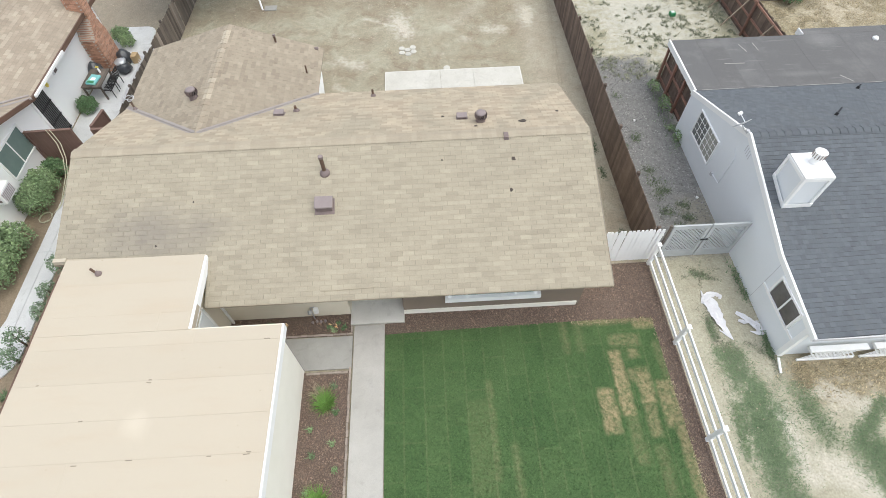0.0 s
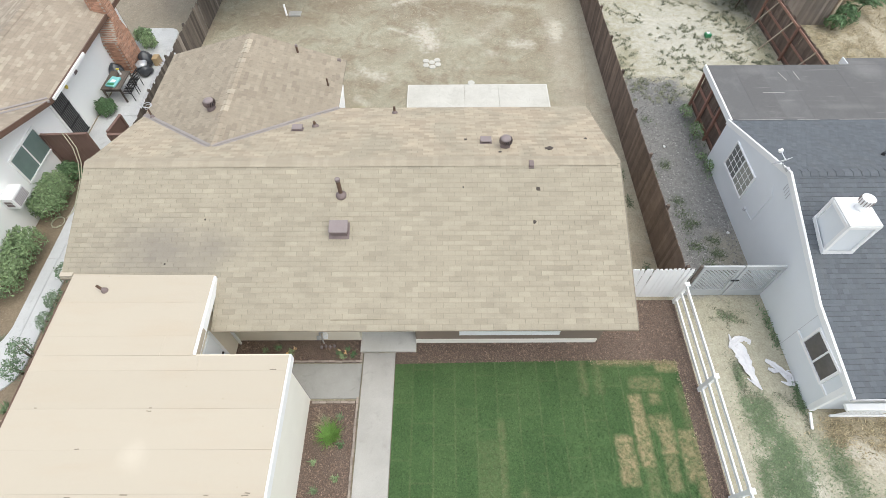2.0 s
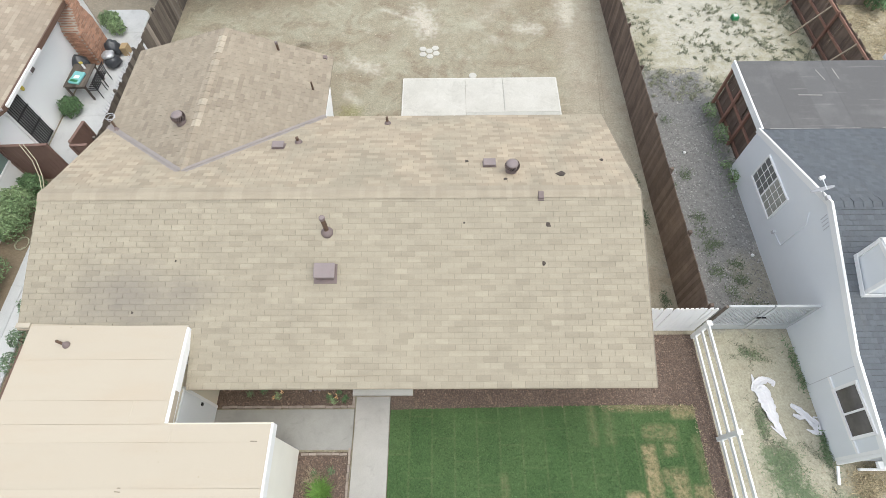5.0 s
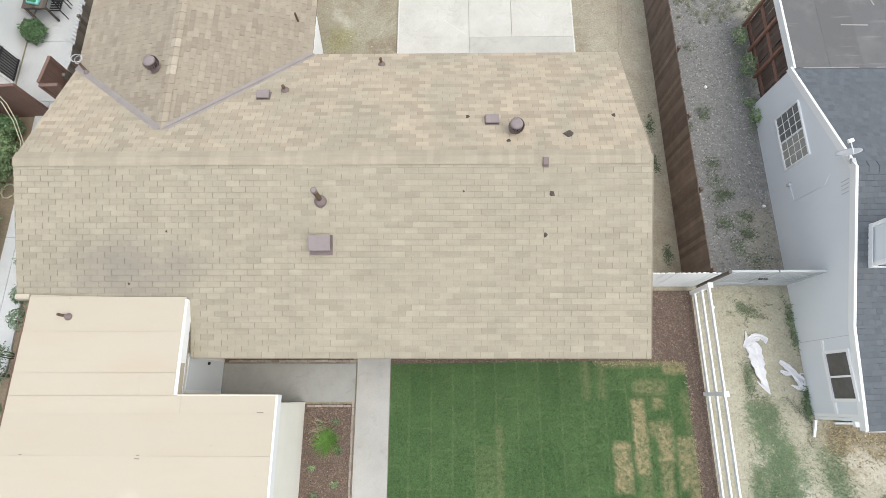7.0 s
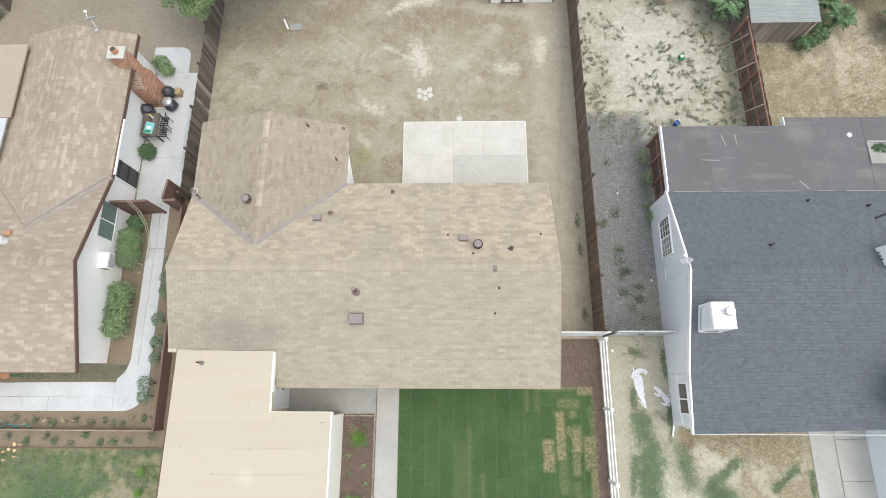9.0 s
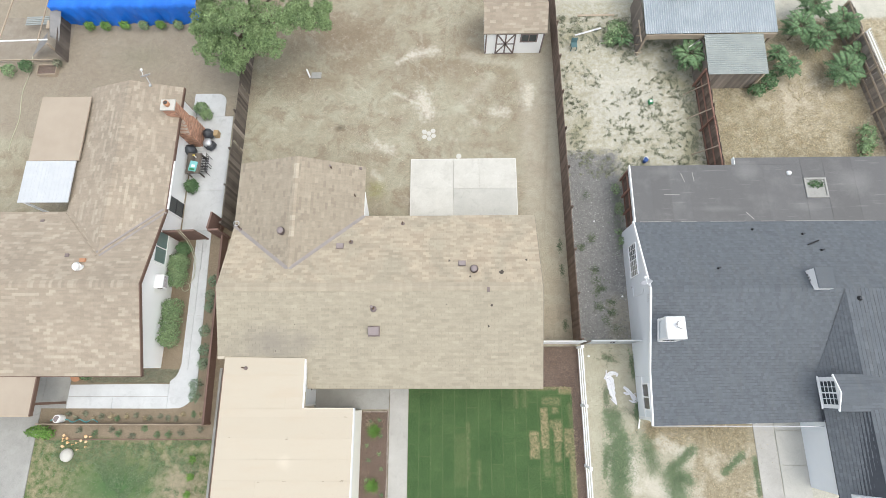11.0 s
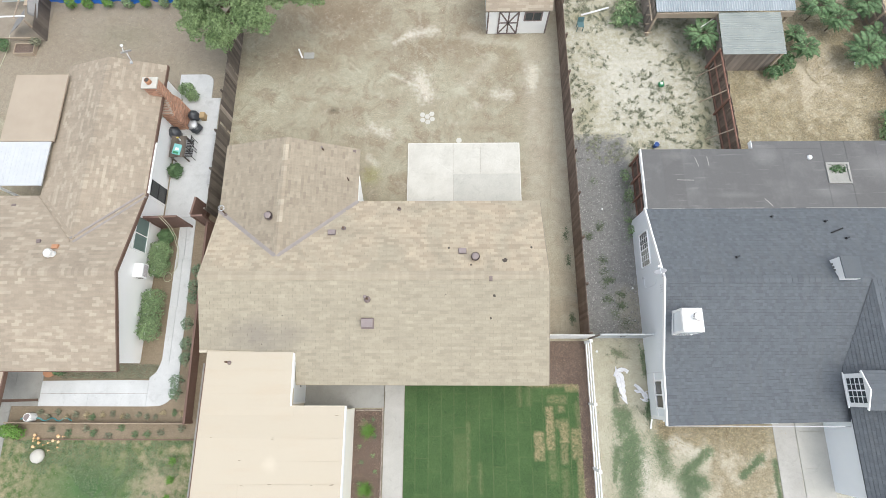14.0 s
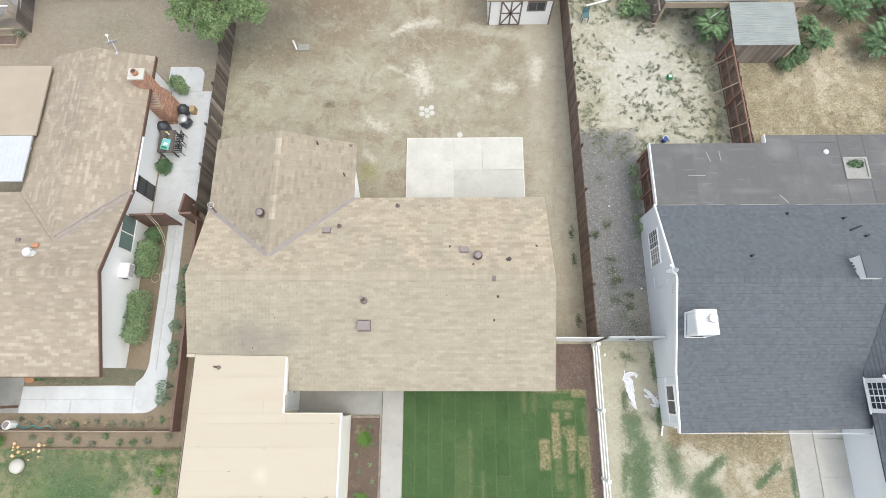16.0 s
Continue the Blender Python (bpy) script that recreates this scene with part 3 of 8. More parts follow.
    for ax, ay, bx, by, w, k in ((10.1, 4.4, 10.2, 2.6, 0.35, 0.7), (11.6, 4.9, 12.5, 4.4, 0.4, 0.7), (10.9, 2.8, 12.0, 2.0, 0.6, 0.7)):
        c = m.mix(m.math("MULTIPLY", m.seg(ax, ay, bx, by, w, 0.7, w2, 0.9), k), c, (0.52, 0.485, 0.405))
    g, w5 = None, m.noise(2.2, 7, 0.8)
    for ax, ay, bx, by, w, k in GREEN:
        d = m.math("MULTIPLY", m.seg(ax, ay, bx, by, w * 1.2, 0.6, w5, 1.9), k)
        g = d if g is None else m.math("MAXIMUM", g, d)
    c = m.mix(m.math("MULTIPLY", g, 0.9), c, m.mix(fine, (0.095, 0.145, 0.073), (0.16, 0.205, 0.118)))
    c = m.mix(0.18, c, m.ramp(m.noise(4.5, 5, 0.65), (0.3, 0.25), (0.7, 0.75)), "OVERLAY")
    c = m.mix(0.38, c, m.ramp(fine, (0.3, 0.22), (0.7, 0.78)), "OVERLAY")
    spk = m.cells(3.3, vec=m.scaled(1, 1, 0))
    c = m.mix(m.math("MULTIPLY", m.ramp(m.math("ADD", spk, m.math("MULTIPLY", fine, 0.12)), (0.1, 1.0), (0.16, 0.0)), 0.4), c, (0.16, 0.13, 0.095))
    peb = m.cells(5)
    c = m.mix(m.math("MULTIPLY", m.ramp(peb, (0.04, 1.0), (0.08, 0.0)), 0.4), c, (0.52, 0.49, 0.43))
    return m.done(c, m.math("ADD", fine, m.math("MULTIPLY", mid, 2.0)), 0.28, 0.04)


M_GROUND = ground_mat()


# ---- building helpers ----
rng = random.Random(7)


def world_of(ob):
    v = Vector((0, 0, 0))
    while ob:
        v += ob.location
        ob = ob.parent
    return v


def thing(name, at, label, category, group="", kind=""):
    """An empty at a thing's base."""
    ob = new(name)
    ob.location = at
    ob.empty_display_size = 0.2
    return tagged(ob, label, category, group, kind)


def mesh_of(name, bm, material, bevel=0.0):
    if bevel:
        bmesh.ops.bevel(bm, geom=[e for e in bm.edges if e.is_manifold and e.calc_face_angle(0) > 0.6], offset=bevel, segments=1, affect="EDGES")
    me = bpy.data.meshes.new(name)
    bm.to_mesh(me)
    bm.free()
    me.materials.append(material)
    return me


def part(name, bm, material, parent, label="", bevel=0.0, smooth=False):
    """One mesh under a thing or part; its bmesh is given in the place's own coordinates."""
    me = bm if isinstance(bm, bpy.types.Mesh) else mesh_of(name, bm, material, bevel)
    if not me.materials:
        me.materials.append(material)
    me.transform(Matrix.Translation(-world_of(parent)))
    if smooth:
        me.polygons.foreach_set("use_smooth", [True] * len(me.polygons))
    ob = new(name, me)
    ob.parent = parent
    return tagged(ob, label)


def solo(name, bm, material, label, category, kind="", group="", bevel=0.0, smooth=False):
    """A thing that is one mesh, with its origin at its base."""
    me = bm if isinstance(bm, bpy.types.Mesh) else mesh_of(name, bm, material, bevel)
    if not me.materials:
        me.materials.append(material)
    co = np.empty(len(me.vertices) * 3)
    me.vertices.foreach_get("co", co)
    co = co.reshape(-1, 3)
    at = Vector(((co[:, 0].min() + co[:, 0].max()) / 2, (co[:, 1].min() + co[:, 1].max()) / 2, co[:, 2].min()))
    me.transform(Matrix.Translation(-at))
    if smooth:
        me.polygons.foreach_set("use_smooth", [True] * len(me.polygons))
    ob = new(name, me)
    ob.location = at
    return tagged(ob, label, category, group, kind)


def box(x0, x1, y0, y1, z0, z1, bm=None):
    bm = bm or bmesh.new()
    v = [bm.verts.new(p) for p in ((x0, y0, z0), (x1, y0, z0), (x1, y1, z0), (x0, y1, z0), (x0, y0, z1), (x1, y0, z1), (x1, y1, z1), (x0, y1, z1))]
    for f in ((3, 2, 1, 0), (4, 5, 6, 7), (0, 1, 5, 4), (1, 2, 6, 5), (2, 3, 7, 6), (3, 0, 4, 7)):
        bm.faces.new([v[i] for i in f])
    return bm


def prism(poly, z0, z1, bm=None):
    """A plan outline (anticlockwise) carried up from z0 to z1."""
    bm = bm or bmesh.new()
    lo, hi = [bm.verts.new((x, y, z0)) for x, y in poly], [bm.verts.new((x, y, z1)) for x, y in poly]
    bm.faces.new(hi)
    bm.faces.new(lo[::-1])
    for i in range(len(poly)):
        j = (i + 1) % len(poly)
        bm.faces.new((lo[i], lo[j], hi[j], hi[i]))
    return bm


def slab(poly3, thick, bm=None):
    """A flat outline in space, given depth downwards."""
    bm = bm or bmesh.new()
    hi, lo = [bm.verts.new(p) for p in poly3], [bm.verts.new((p[0], p[1], p[2] - thick)) for p in poly3]
    bm.faces.new(hi)
    bm.faces.new(lo[::-1])
    for i in range(len(poly3)):
        j = (i + 1) % len(poly3)
        bm.faces.new((lo[i], lo[j], hi[j], hi[i]))
    bmesh.ops.recalc_face_normals(bm, faces=bm.faces)
    return bm


def bar(a, b, w, h, bm=None, up=(0, 0, 1)):
    """A straight bar of section w x h from a to b."""
    bm = bm or bmesh.new()
    a, b = Vector(a), Vector(b)
    d = (b - a).normalized()
    up = Vector(up)
    if abs(d.dot(up)) > 0.98:
        up = Vector((0, 1, 0))
    s = d.cross(up).normalized()
    u = s.cross(d)
    ring = [(-1, -1), (1, -1), (1, 1), (-1, 1)]
    va, vb = [[bm.verts.new(p + s * (i * w / 2) + u * (j * h / 2)) for i, j in ring] for p in (a, b)]
    bm.faces.new(va)
    bm.faces.new(vb[::-1])
    for i in range(4):
        j = (i + 1) % 4
        bm.faces.new((va[j], va[i], vb[i], vb[j]))
    return bm


def tube(points, radii, seg=10, bm=None, cap=True):
    """A round tube through points, with a radius at each."""
    bm = bm or bmesh.new()
    pts = [Vector(p) for p in points]
    rings = []
    for i, p in enumerate(pts):
        d = (pts[min(i + 1, len(pts) - 1)] - pts[max(i - 1, 0)]).normalized()
        side = d.cross(Vector((0, 1, 0.01)) if abs(d.y) < 0.9 else Vector((1, 0, 0))).normalized()
        up = side.cross(d)
        r = radii[i] if isinstance(radii, (list, tuple)) else radii
        rings.append([bm.verts.new(p + (side * math.cos(k * math.tau / seg) + up * math.sin(k * math.tau / seg)) * r) for k in range(seg)])
    for a, b in zip(rings, rings[1:]):
        for k in range(seg):
            j = (k + 1) % seg
            bm.faces.new((a[k], a[j], b[j], b[k]))
    if cap:
        bm.faces.new(rings[0][::-1])
        bm.faces.new(rings[-1])
    bmesh.ops.recalc_face_normals(bm, faces=bm.faces)
    return bm


def raw(name, verts, faces):
    me = bpy.data.meshes.new(name)
    me.from_pydata([tuple(v) for v in verts], [], faces)
    return me


def clip(poly, region):
    """A polygon cut by a convex anticlockwise region, both in two dimensions."""
    out = poly
    for i in range(len(region)):
        (ax, ay), (bx, by) = region[i], region[(i + 1) % len(region)]
        side = [(bx - ax) * (py - ay) - (by - ay) * (px - ax) for px, py in out]
        nxt = []
        for k in range(len(out)):
            j = (k + 1) % len(out)
            if side[k] >= 0:
                nxt.append(out[k])
            if (side[k] >= 0) != (side[j] >= 0):
                f = side[k] / (side[k] - side[j])
                nxt.append((out[k][0] + f * (out[j][0] - out[k][0]), out[k][1] + f * (out[j][1] - out[k][1])))
        out = nxt
        if len(out) < 3:
            return []
    return out


TAB, COURSE = 0.333, 0.1435


def shingles(region, origin, along, upslope, pick=None, lift=0.0, tab=TAB, course=COURSE, seed=3, butt=0.012, slotted=True, rise=0.01):
    """Shingle tabs laid in courses over a convex patch of roof: the joined rest (vertices, faces) and the places of those that pick() chooses."""
    r = random.Random(seed)
    o, u, v = Vector(origin), Vector(along).normalized(), Vector(upslope).normalized()
    n = u.cross(v)
    flat = [((Vector(p) - o).dot(u), (Vector(p) - o).dot(v)) for p in region]
    area = sum(flat[i][0] * flat[(i + 1) % len(flat)][1] - flat[(i + 1) % len(flat)][0] * flat[i][1] for i in range(len(flat)))
    if area < 0:
        flat = flat[::-1]
    us, vs = [p[0] for p in flat], [p[1] for p in flat]
    verts, faces, chosen, slots = [], [], [], []
    for c in range(math.floor(min(vs) / course), math.ceil(max(vs) / course)):
        shift = (c % 2) * tab / 2 + ((c * 37) % 5) * 0.006 + r.uniform(-0.006, 0.006)
        for k in range(math.floor((min(us) - shift) / tab), math.ceil((max(us) - shift) / tab)):
            u0, v0 = k * tab + shift, c * course
            gap, sag = (0.0045 if slotted else 0.0015), r.uniform(-0.004, 0.004)
            quad = [(u0 + gap, v0 + sag), (u0 + tab - gap, v0 + sag + r.uniform(-0.002, 0.002)), (u0 + tab - gap, v0 + course + 0.012), (u0 + gap, v0 + course + 0.012)]
            cut = clip(quad, flat)
            if len(cut) < 3:
                continue
            mid = o + u * (u0 + tab / 2) + v * (v0 + course / 2)
            if pick and cut == quad and pick(mid):
                chosen.append(Matrix.Translation(o + u * u0 + v * v0 + n * lift) @ Matrix((u, v, n)).transposed().to_4x4())
                continue
            b = len(verts)
            t = r.uniform(0.8, 1.2) * rise
            for pu, pv in cut:
                f = (pv - v0) / course
                verts.append(o + u * pu + v * pv + n * (lift + t * (1 - f) + 0.003))
            # butts lean out, so course shadow lines drawn on them show from above
            for pu, pv in cut:
                verts.append(o + u * pu + v * (pv - (butt if pv < v0 + 0.03 else 0)) + n * (lift + (0.004 if pv < v0 + 0.03 else -0.006)))
            m = len(cut)
            faces.append(tuple(range(b, b + m)))
            proud = r.random() < 0.55
            for i in range(m + 1):
                front = i > 0 and cut[i - 1][1] < v0 + 0.03 and cut[i % m][1] < v0 + 0.03
                slots.append(int(i > 0 and (not front if slotted else front and proud)))
            for i in range(m):
                j = (i + 1) % m
                faces.append((b + i, b + m + i, b + m + j, b + j))
    return verts, faces, chosen, slots


def roof_slope(house, name, outline, material, under, label, seed=3, pick=None, grid=None, thick=0.07, parts=None, tab=TAB, course=COURSE):
    """A sloping roof plane: a deck with its edge, and the courses on it. The outline's first edge is the eave."""
    a, b = Vector(outline[0]), Vector(outline[1])
    o, u = (Vector(grid[0]), Vector(grid[1])) if grid else (a, b - a)
    n = (b - a).cross(Vector(outline[2]) - b).normalized()
    if n.z < 0:
        n = -n
    u = u.normalized()
    v = n.cross(u)
    if v.z < 0:
        u = -u
        v = n.cross(u)
    deck = part(name, slab(outline, thick), under, house, label)
    region = [p for p in outline]
    vs, fs, chosen, slots = shingles(region, o, u, v, pick, 0.004, tab, course, seed, 0.013 if material is M_SLATE else 0.002 if material is M_BROWN else 0.005, material is M_TAN or material is M_TANWING, 0.004 if material is M_BROWN else 0.01 if material is M_SLATE else 0.006)
    field = part("shingle_field", raw("shingle_field", vs, fs), material, deck)
    field["kind"] = "stuff"
    field.data.materials.append(M_EDGE_GREY if under is M_UNDER_GREY else M_EDGE_BROWN if material in (M_BROWN, M_TANWING) else M_EDGE)
    field.data.polygons.foreach_set("material_index", slots)
    if parts is not None:
        parts.append((deck, chosen))
    return deck


def gable_wall(x0, x1, pts, bm=None):
    """A wall in the y-z plane between x0 and x1, its outline given as (y, z)."""
    bm = bm or bmesh.new()
    a, b = [bm.verts.new((x0, y, z)) for y, z in pts], [bm.verts.new((x1, y, z)) for y, z in pts]
    bm.faces.new(a)
    bm.faces.new(b[::-1])
    for i in range(len(pts)):
        j = (i + 1) % len(pts)
        bm.faces.new((a[i], b[i], b[j], a[j]))
    bmesh.ops.recalc_face_normals(bm, faces=bm.faces)
    return bm


# ---- ground ----
bm = bmesh.new()
bm.faces.new([bm.verts.new(p) for p in ((-1500, -1500, 0), (1500, -1500, 0), (1500, 1500, 0), (-1500, 1500, 0))])
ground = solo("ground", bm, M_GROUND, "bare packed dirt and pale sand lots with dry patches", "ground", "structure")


def pad(name, poly, top, material, label, category, kind="structure", bevel=0.006, low=-0.05):
    return solo(name, prism(poly, low, top), material, label, category, kind, bevel=bevel)


def rect(x0, x1, y0, y1):
    return [(x0, y0), (x1, y0), (x1, y1), (x0, y1)]


# ---- the tan roofed house ----
HF, HB, RY, RZ, EZ, BZ = 7.38, 15.98, 12.0, 3.85, 2.35, 2.41
XW, XE = -9.92, 5.5
house = thing("house", (-2.2, 12, 0), "single-storey house with tan three-tab shingle roof", "house")
tabs = []
grid = ((XW, HF, EZ), (1, 0, 0))
front_pick = lambda p: -5.2 < p.x < 3.6 and 9.35 < p.y < 10.85
SL = (RZ - EZ) / (RY - HF)
zf = lambda y: EZ + SL * (y - HF)
SB = (RZ - BZ) / (HB - RY)
zb = lambda y: RZ - SB * (y - RY)
roof_slope(house, "roof_slope", [(-5.66, HF, EZ), (XE, HF, EZ), (XE, RY, RZ), (-5.66, RY, RZ)], M_TAN, M_UNDER, "front slope of tan shingles", 3, front_pick, grid, parts=tabs)
roof_slope(house, "roof_slope", [(XW, 8.72, zf(8.72)), (-5.66, 8.72, zf(8.72)), (-5.66, RY, RZ), (XW, RY, RZ)], M_TAN, M_UNDER, "front slope of tan shingles with a dark stain", 4, None, grid)
gridb = ((XE, HB, BZ), (-1, 0, 0))
VX, VY = -6.65, 12.95
WX, WY, WZ = -9.92, 15.45, zb(15.45)
EX = -3.3
roof_slope(house, "roof_slope", [(XE, HB, BZ), (EX, HB, BZ), (VX, VY, zb(VY)), (VX, RY, RZ), (XE, RY, RZ)], M_TAN, M_UNDER, "rear slope of tan shingles", 5, None, gridb)
roof_slope(house, "roof_slope", [(WX, WY, WZ), (XW, RY, RZ), (VX, RY, RZ), (VX, VY, zb(VY))], M_TAN, M_UNDER, "rear slope of tan shingles", 6, None, gridb)
WN = 18.9
wz = zb(VY)
roof_slope(house, "roof_slope", [(WX, WN, WZ), (WX, WY, WZ), (VX, VY, wz), (VX, WN, wz)], M_TANWING, M_UNDER, "rear wing slope of tan shingles", 8)
roof_slope(house, "roof_slope", [(EX, HB, BZ), (EX, WN - 0.15, BZ), (VX, WN, wz), (VX, VY, wz)], M_TANWING, M_UNDER, "rear wing slope of tan shingles", 9)

part("wall", gable_wall(XE - 0.52, XE - 0.37, [(8.23, 0), (15.6, 0), (15.6, zb(15.6) - 0.16), (RY, RZ - 0.16), (8.23, zf(8.23) - 0.16)]), M_CREAM, house)
part("wall", gable_wall(XW + 0.25, XW + 0.4, [(8.9, 0), (15.4, 0), (15.4, zb(15.4) - 0.16), (RY, RZ - 0.16), (8.9, zf(8.9) - 0.16)]), M_CREAM, house)
part("wall", box(-0.42, XE - 0.36, 8.08, 8.23, 0.0, 2.3), M_TAUPE, house, "brown painted front wall")
part("wall", box(-0.42, 5.05, 8.045, 8.08, 0.0, 0.24), M_CREAMWHITE, house, "pale foundation ledge")
part("wall", box(-5.9, -2.1, 8.15, 8.3, 0.0, 2.35), M_CREAM, house)
part("wall", box(-2.25, -2.1, 8.3, 9.6, 0.0, 2.6), M_CREAM, house)
part("wall", box(-0.42, -0.27, 8.23, 9.6, 0.0, 2.6), M_TAUPE, house)
part("wall", box(-2.25, -0.27, 9.6, 9.75, 0.0, 2.8), M_CREAM, house)
part("wall", box(EX - 0.0, XE - 0.52, 15.45, 15.6, 0.0, 2.4), M_CREAM, house)
part("wall", box(-4.05, -3.9, 15.65, WN - 0.35, 0.0, 2.3), M_CREAM, house)
part("end_panel", gable_wall(EX - 0.01, EX + 0.02, [(15.66, 0), (15.95, 0), (17.35, 2.36), (15.66, 2.36)]), M_WHITE, house, "white slanted end panel")
part("wall", box(XW + 0.25, XW + 0.4, 15.4, WN - 0.35, 0.0, 2.45), M_CREAM, house)
part("wall", box(XW + 0.4, -4.05, WN - 0.5, WN - 0.35, 0.0, 2.35), M_CREAM, house)

# garage with its flat roof
garage = thing("garage", (-6.4, 2.6, 0), "attached garage with cream flat rolled roof and cream walls", "garage")
GX0, GX1, GS = -9.52, -3.29, -2.2
GZ = 2.87
part("roof_deck", prism([(GX0, GS), (GX1 - 0.02, GS), (GX1 - 0.02, 6.48), (-5.6, 6.48), (-5.68, 8.74), (-9.55, 8.84)], 2.68, GZ - 0.008), M_SEAM, garage)
part("wall", box(-3.6, -3.42, GS + 0.2, 6.32, 0, 2.68), M_CREAMWHITE, garage)
part("wall", box(-5.9, -3.6, 6.17, 6.32, 0, 2.68), M_CREAM, garage)
part("wall", box(-6.0, -5.88, 6.32, 8.15, 0, 2.68), M_CREAM, garage)
part("wall", box(-9.35, -9.2, GS + 0.2, 8.9, 0, 2.68), M_CREAM, garage)
part("wall", box(-9.2, -3.6, GS + 0.2, GS + 0.35, 0, 2.68), M_CREAM, garage)
part("fascia", box(GX1 - 0.03, GX1 + 0.02, GS, 6.5, 2.62, GZ + 0.02), M_WHITE, garage, "white fascia board", 0.005)
part("fascia", slab([(-5.68, 6.5, GZ + 0.02), (-5.61, 6.5, GZ + 0.02), (-5.66, 8.72, GZ + 0.02), (-5.72, 8.72, GZ + 0.02)], 0.25), M_WHITE, garage, "white fascia board")

# ---- paving, beds and lawn ----
pad("lawn", [(-1.02, -6), (7.33, -6), (7.33, 7.44), (5.2, 7.46), (2.8, 7.43), (-1.02, 7.36)], 0.03, M_LAWN, "mown green lawn with scorched strips of turf", "lawn")
pad("mulch_bed", rect(-1.03, -0.4, 7.3, 7.745), 0.025, M_MULCH, "corner of dark bark mulch beside the front step", "mulch bed")
pad("mulch_bed", rect(-0.4, 7.8, 7.3, 8.08), 0.025, M_MULCH, "dark bark mulch bed along the house", "mulch bed")
pad("mulch_bed", [(5.15, 8.08), (7.8, 8.08), (7.8, 9.5), (5.15, 9.5)], 0.025, M_MULCH, "dark bark mulch bed beside the house", "mulch bed")
pad("mulch_bed", rect(7.33, 7.8, -6, 7.3), 0.025, M_MULCH, "strip of dark bark mulch beside the lawn", "mulch bed")
pad("mulch_bed", rect(-3.42, -2.08, -6, 6.27), 0.025, M_MULCH, "dark bark mulch bed between garage and walk", "mulch bed")
pad("mulch_bed", rect(-5.88, -2.1, 7.42, 8.15), 0.025, M_MULCH, "dark bark mulch bed below the cream wall", "mulch bed")
pad("walkway", rect(-1.98, -1.04, -6, 7.72), 0.05, M_CONC, "straight concrete front walk", "walkway")
pad("walkway", rect(-5.88, -2.02, 6.33, 7.38), 0.045, M_CONC_GREY, "grey concrete walk to the garage door", "walkway")
pad("porch", rect(-2.1, -0.42, 7.75, 9.6), 0.09, M_CONC_RIM, "grey concrete front step", "porch")

# ---- the slate roofed house ----
rhouse = thing("house", (15.5, 10.8, 0), "pale grey stucco house with dark slate-grey shingle roof", "house")
RX = 10.71
P = [(5.69, 1.83), (8.18, 2.16), (11.93, 3.34), (15.76, 1.95)]
ER = 18.6
roof_slope(rhouse, "roof_slope", [(RX, P[0][0], P[0][1]), (ER + 0.1, 5.9, P[0][1]), (ER, P[1][0], P[1][1]), (RX, P[1][0], P[1][1])], M_SLATE, M_UNDER_GREY, "front slope of slate-grey shingles", 11, tab=0.16)
roof_slope(rhouse, "roof_slope", [(RX, *P[1]), (ER - 0.06, *P[1]), (19.7, *P[2]), (RX, *P[2])], M_SLATE, M_UNDER_GREY, "front slope of slate-grey shingles", 12, tab=0.16)
roof_slope(rhouse, "roof_slope", [(27, P[3][0], P[3][1]), (RX, P[3][0], P[3][1]), (RX, *P[2]), (27, *P[2])], M_SLATE, M_UNDER_GREY, "rear slope of slate-grey shingles", 13, tab=0.16)
# garage wing: a steep side and a nearly level top
WE, WS = 18.48, 2.55
roof_slope(rhouse, "roof_slope", [(WE, WS, 2.16), (WE, 8.18, 2.18), (19.7, 11.93, 3.34), (19.7, WS, 3.34)], M_SLATE, M_UNDER_GREY, "steep garage wing slope of slate-grey shingles", 14, tab=0.16)
roof_slope(rhouse, "roof_slope", [(19.7, WS, 3.34), (19.7, 11.93, 3.34), (25, 11.93, 3.6), (25, WS, 3.6)], M_SLATE, M_UNDER_GREY, "garage wing top of slate-grey shingles", 15, tab=0.33, course=0.17)
part("valley_flashing", bar((19.68, 11.9, 3.35), (WE + 0.06, 8.2, 2.2), 0.05, 0.03), M_EDGE_GREY, rhouse)
part("valley_flashing", bar((ER - 0.08, 8.2, 2.17), (ER - 0.02, 5.95, 1.86), 0.1, 0.04), M_EDGE_GREY, rhouse)
part("rake_board", bar((WE - 0.03, WS - 0.03, 2.12), (19.72, WS - 0.03, 3.3), 0.05, 0.16), M_WHITE, rhouse, "white rake board")
part("wall", gable_wall(RX - 0.05, RX + 0.1, [(6.0, 0), (15.7, 0), (15.7, 1.85), (11.93, 3.2), (8.18, 2.02), (6.0, 1.75)]), M_GREYWALL, rhouse)
part("wall", box(RX + 0.1, ER + 0.03, 6.0, 6.15, 0, 1.72), M_GREYWALL, rhouse)
part("wall", box(ER + 0.03, ER + 0.18, WS + 0.2, 6.0, 0, 2.1), M_GREYWALL, rhouse)
part("wall", box(ER + 0.18, 25, WS + 0.2, WS + 0.35, 0, 3.2), M_GREYWALL, rhouse)
# flat-roofed rear part
part("roof_deck", prism([(10.78, 15.6), (24.5, 15.6), (24.5, 19.27), (16.31, 19.27), (16.31, 18.86), (10.78, 18.86)], 1.82, 1.985), M_FLATGREY, rhouse)
part("wall", box(11.3, 24.3, 18.55, 18.7, 0, 1.82), M_GREYWALL, rhouse)
part("fascia", box(10.72, 10.78, 15.7, 18.88, 1.78, 2.02), M_WHITE, rhouse, "white fascia board")

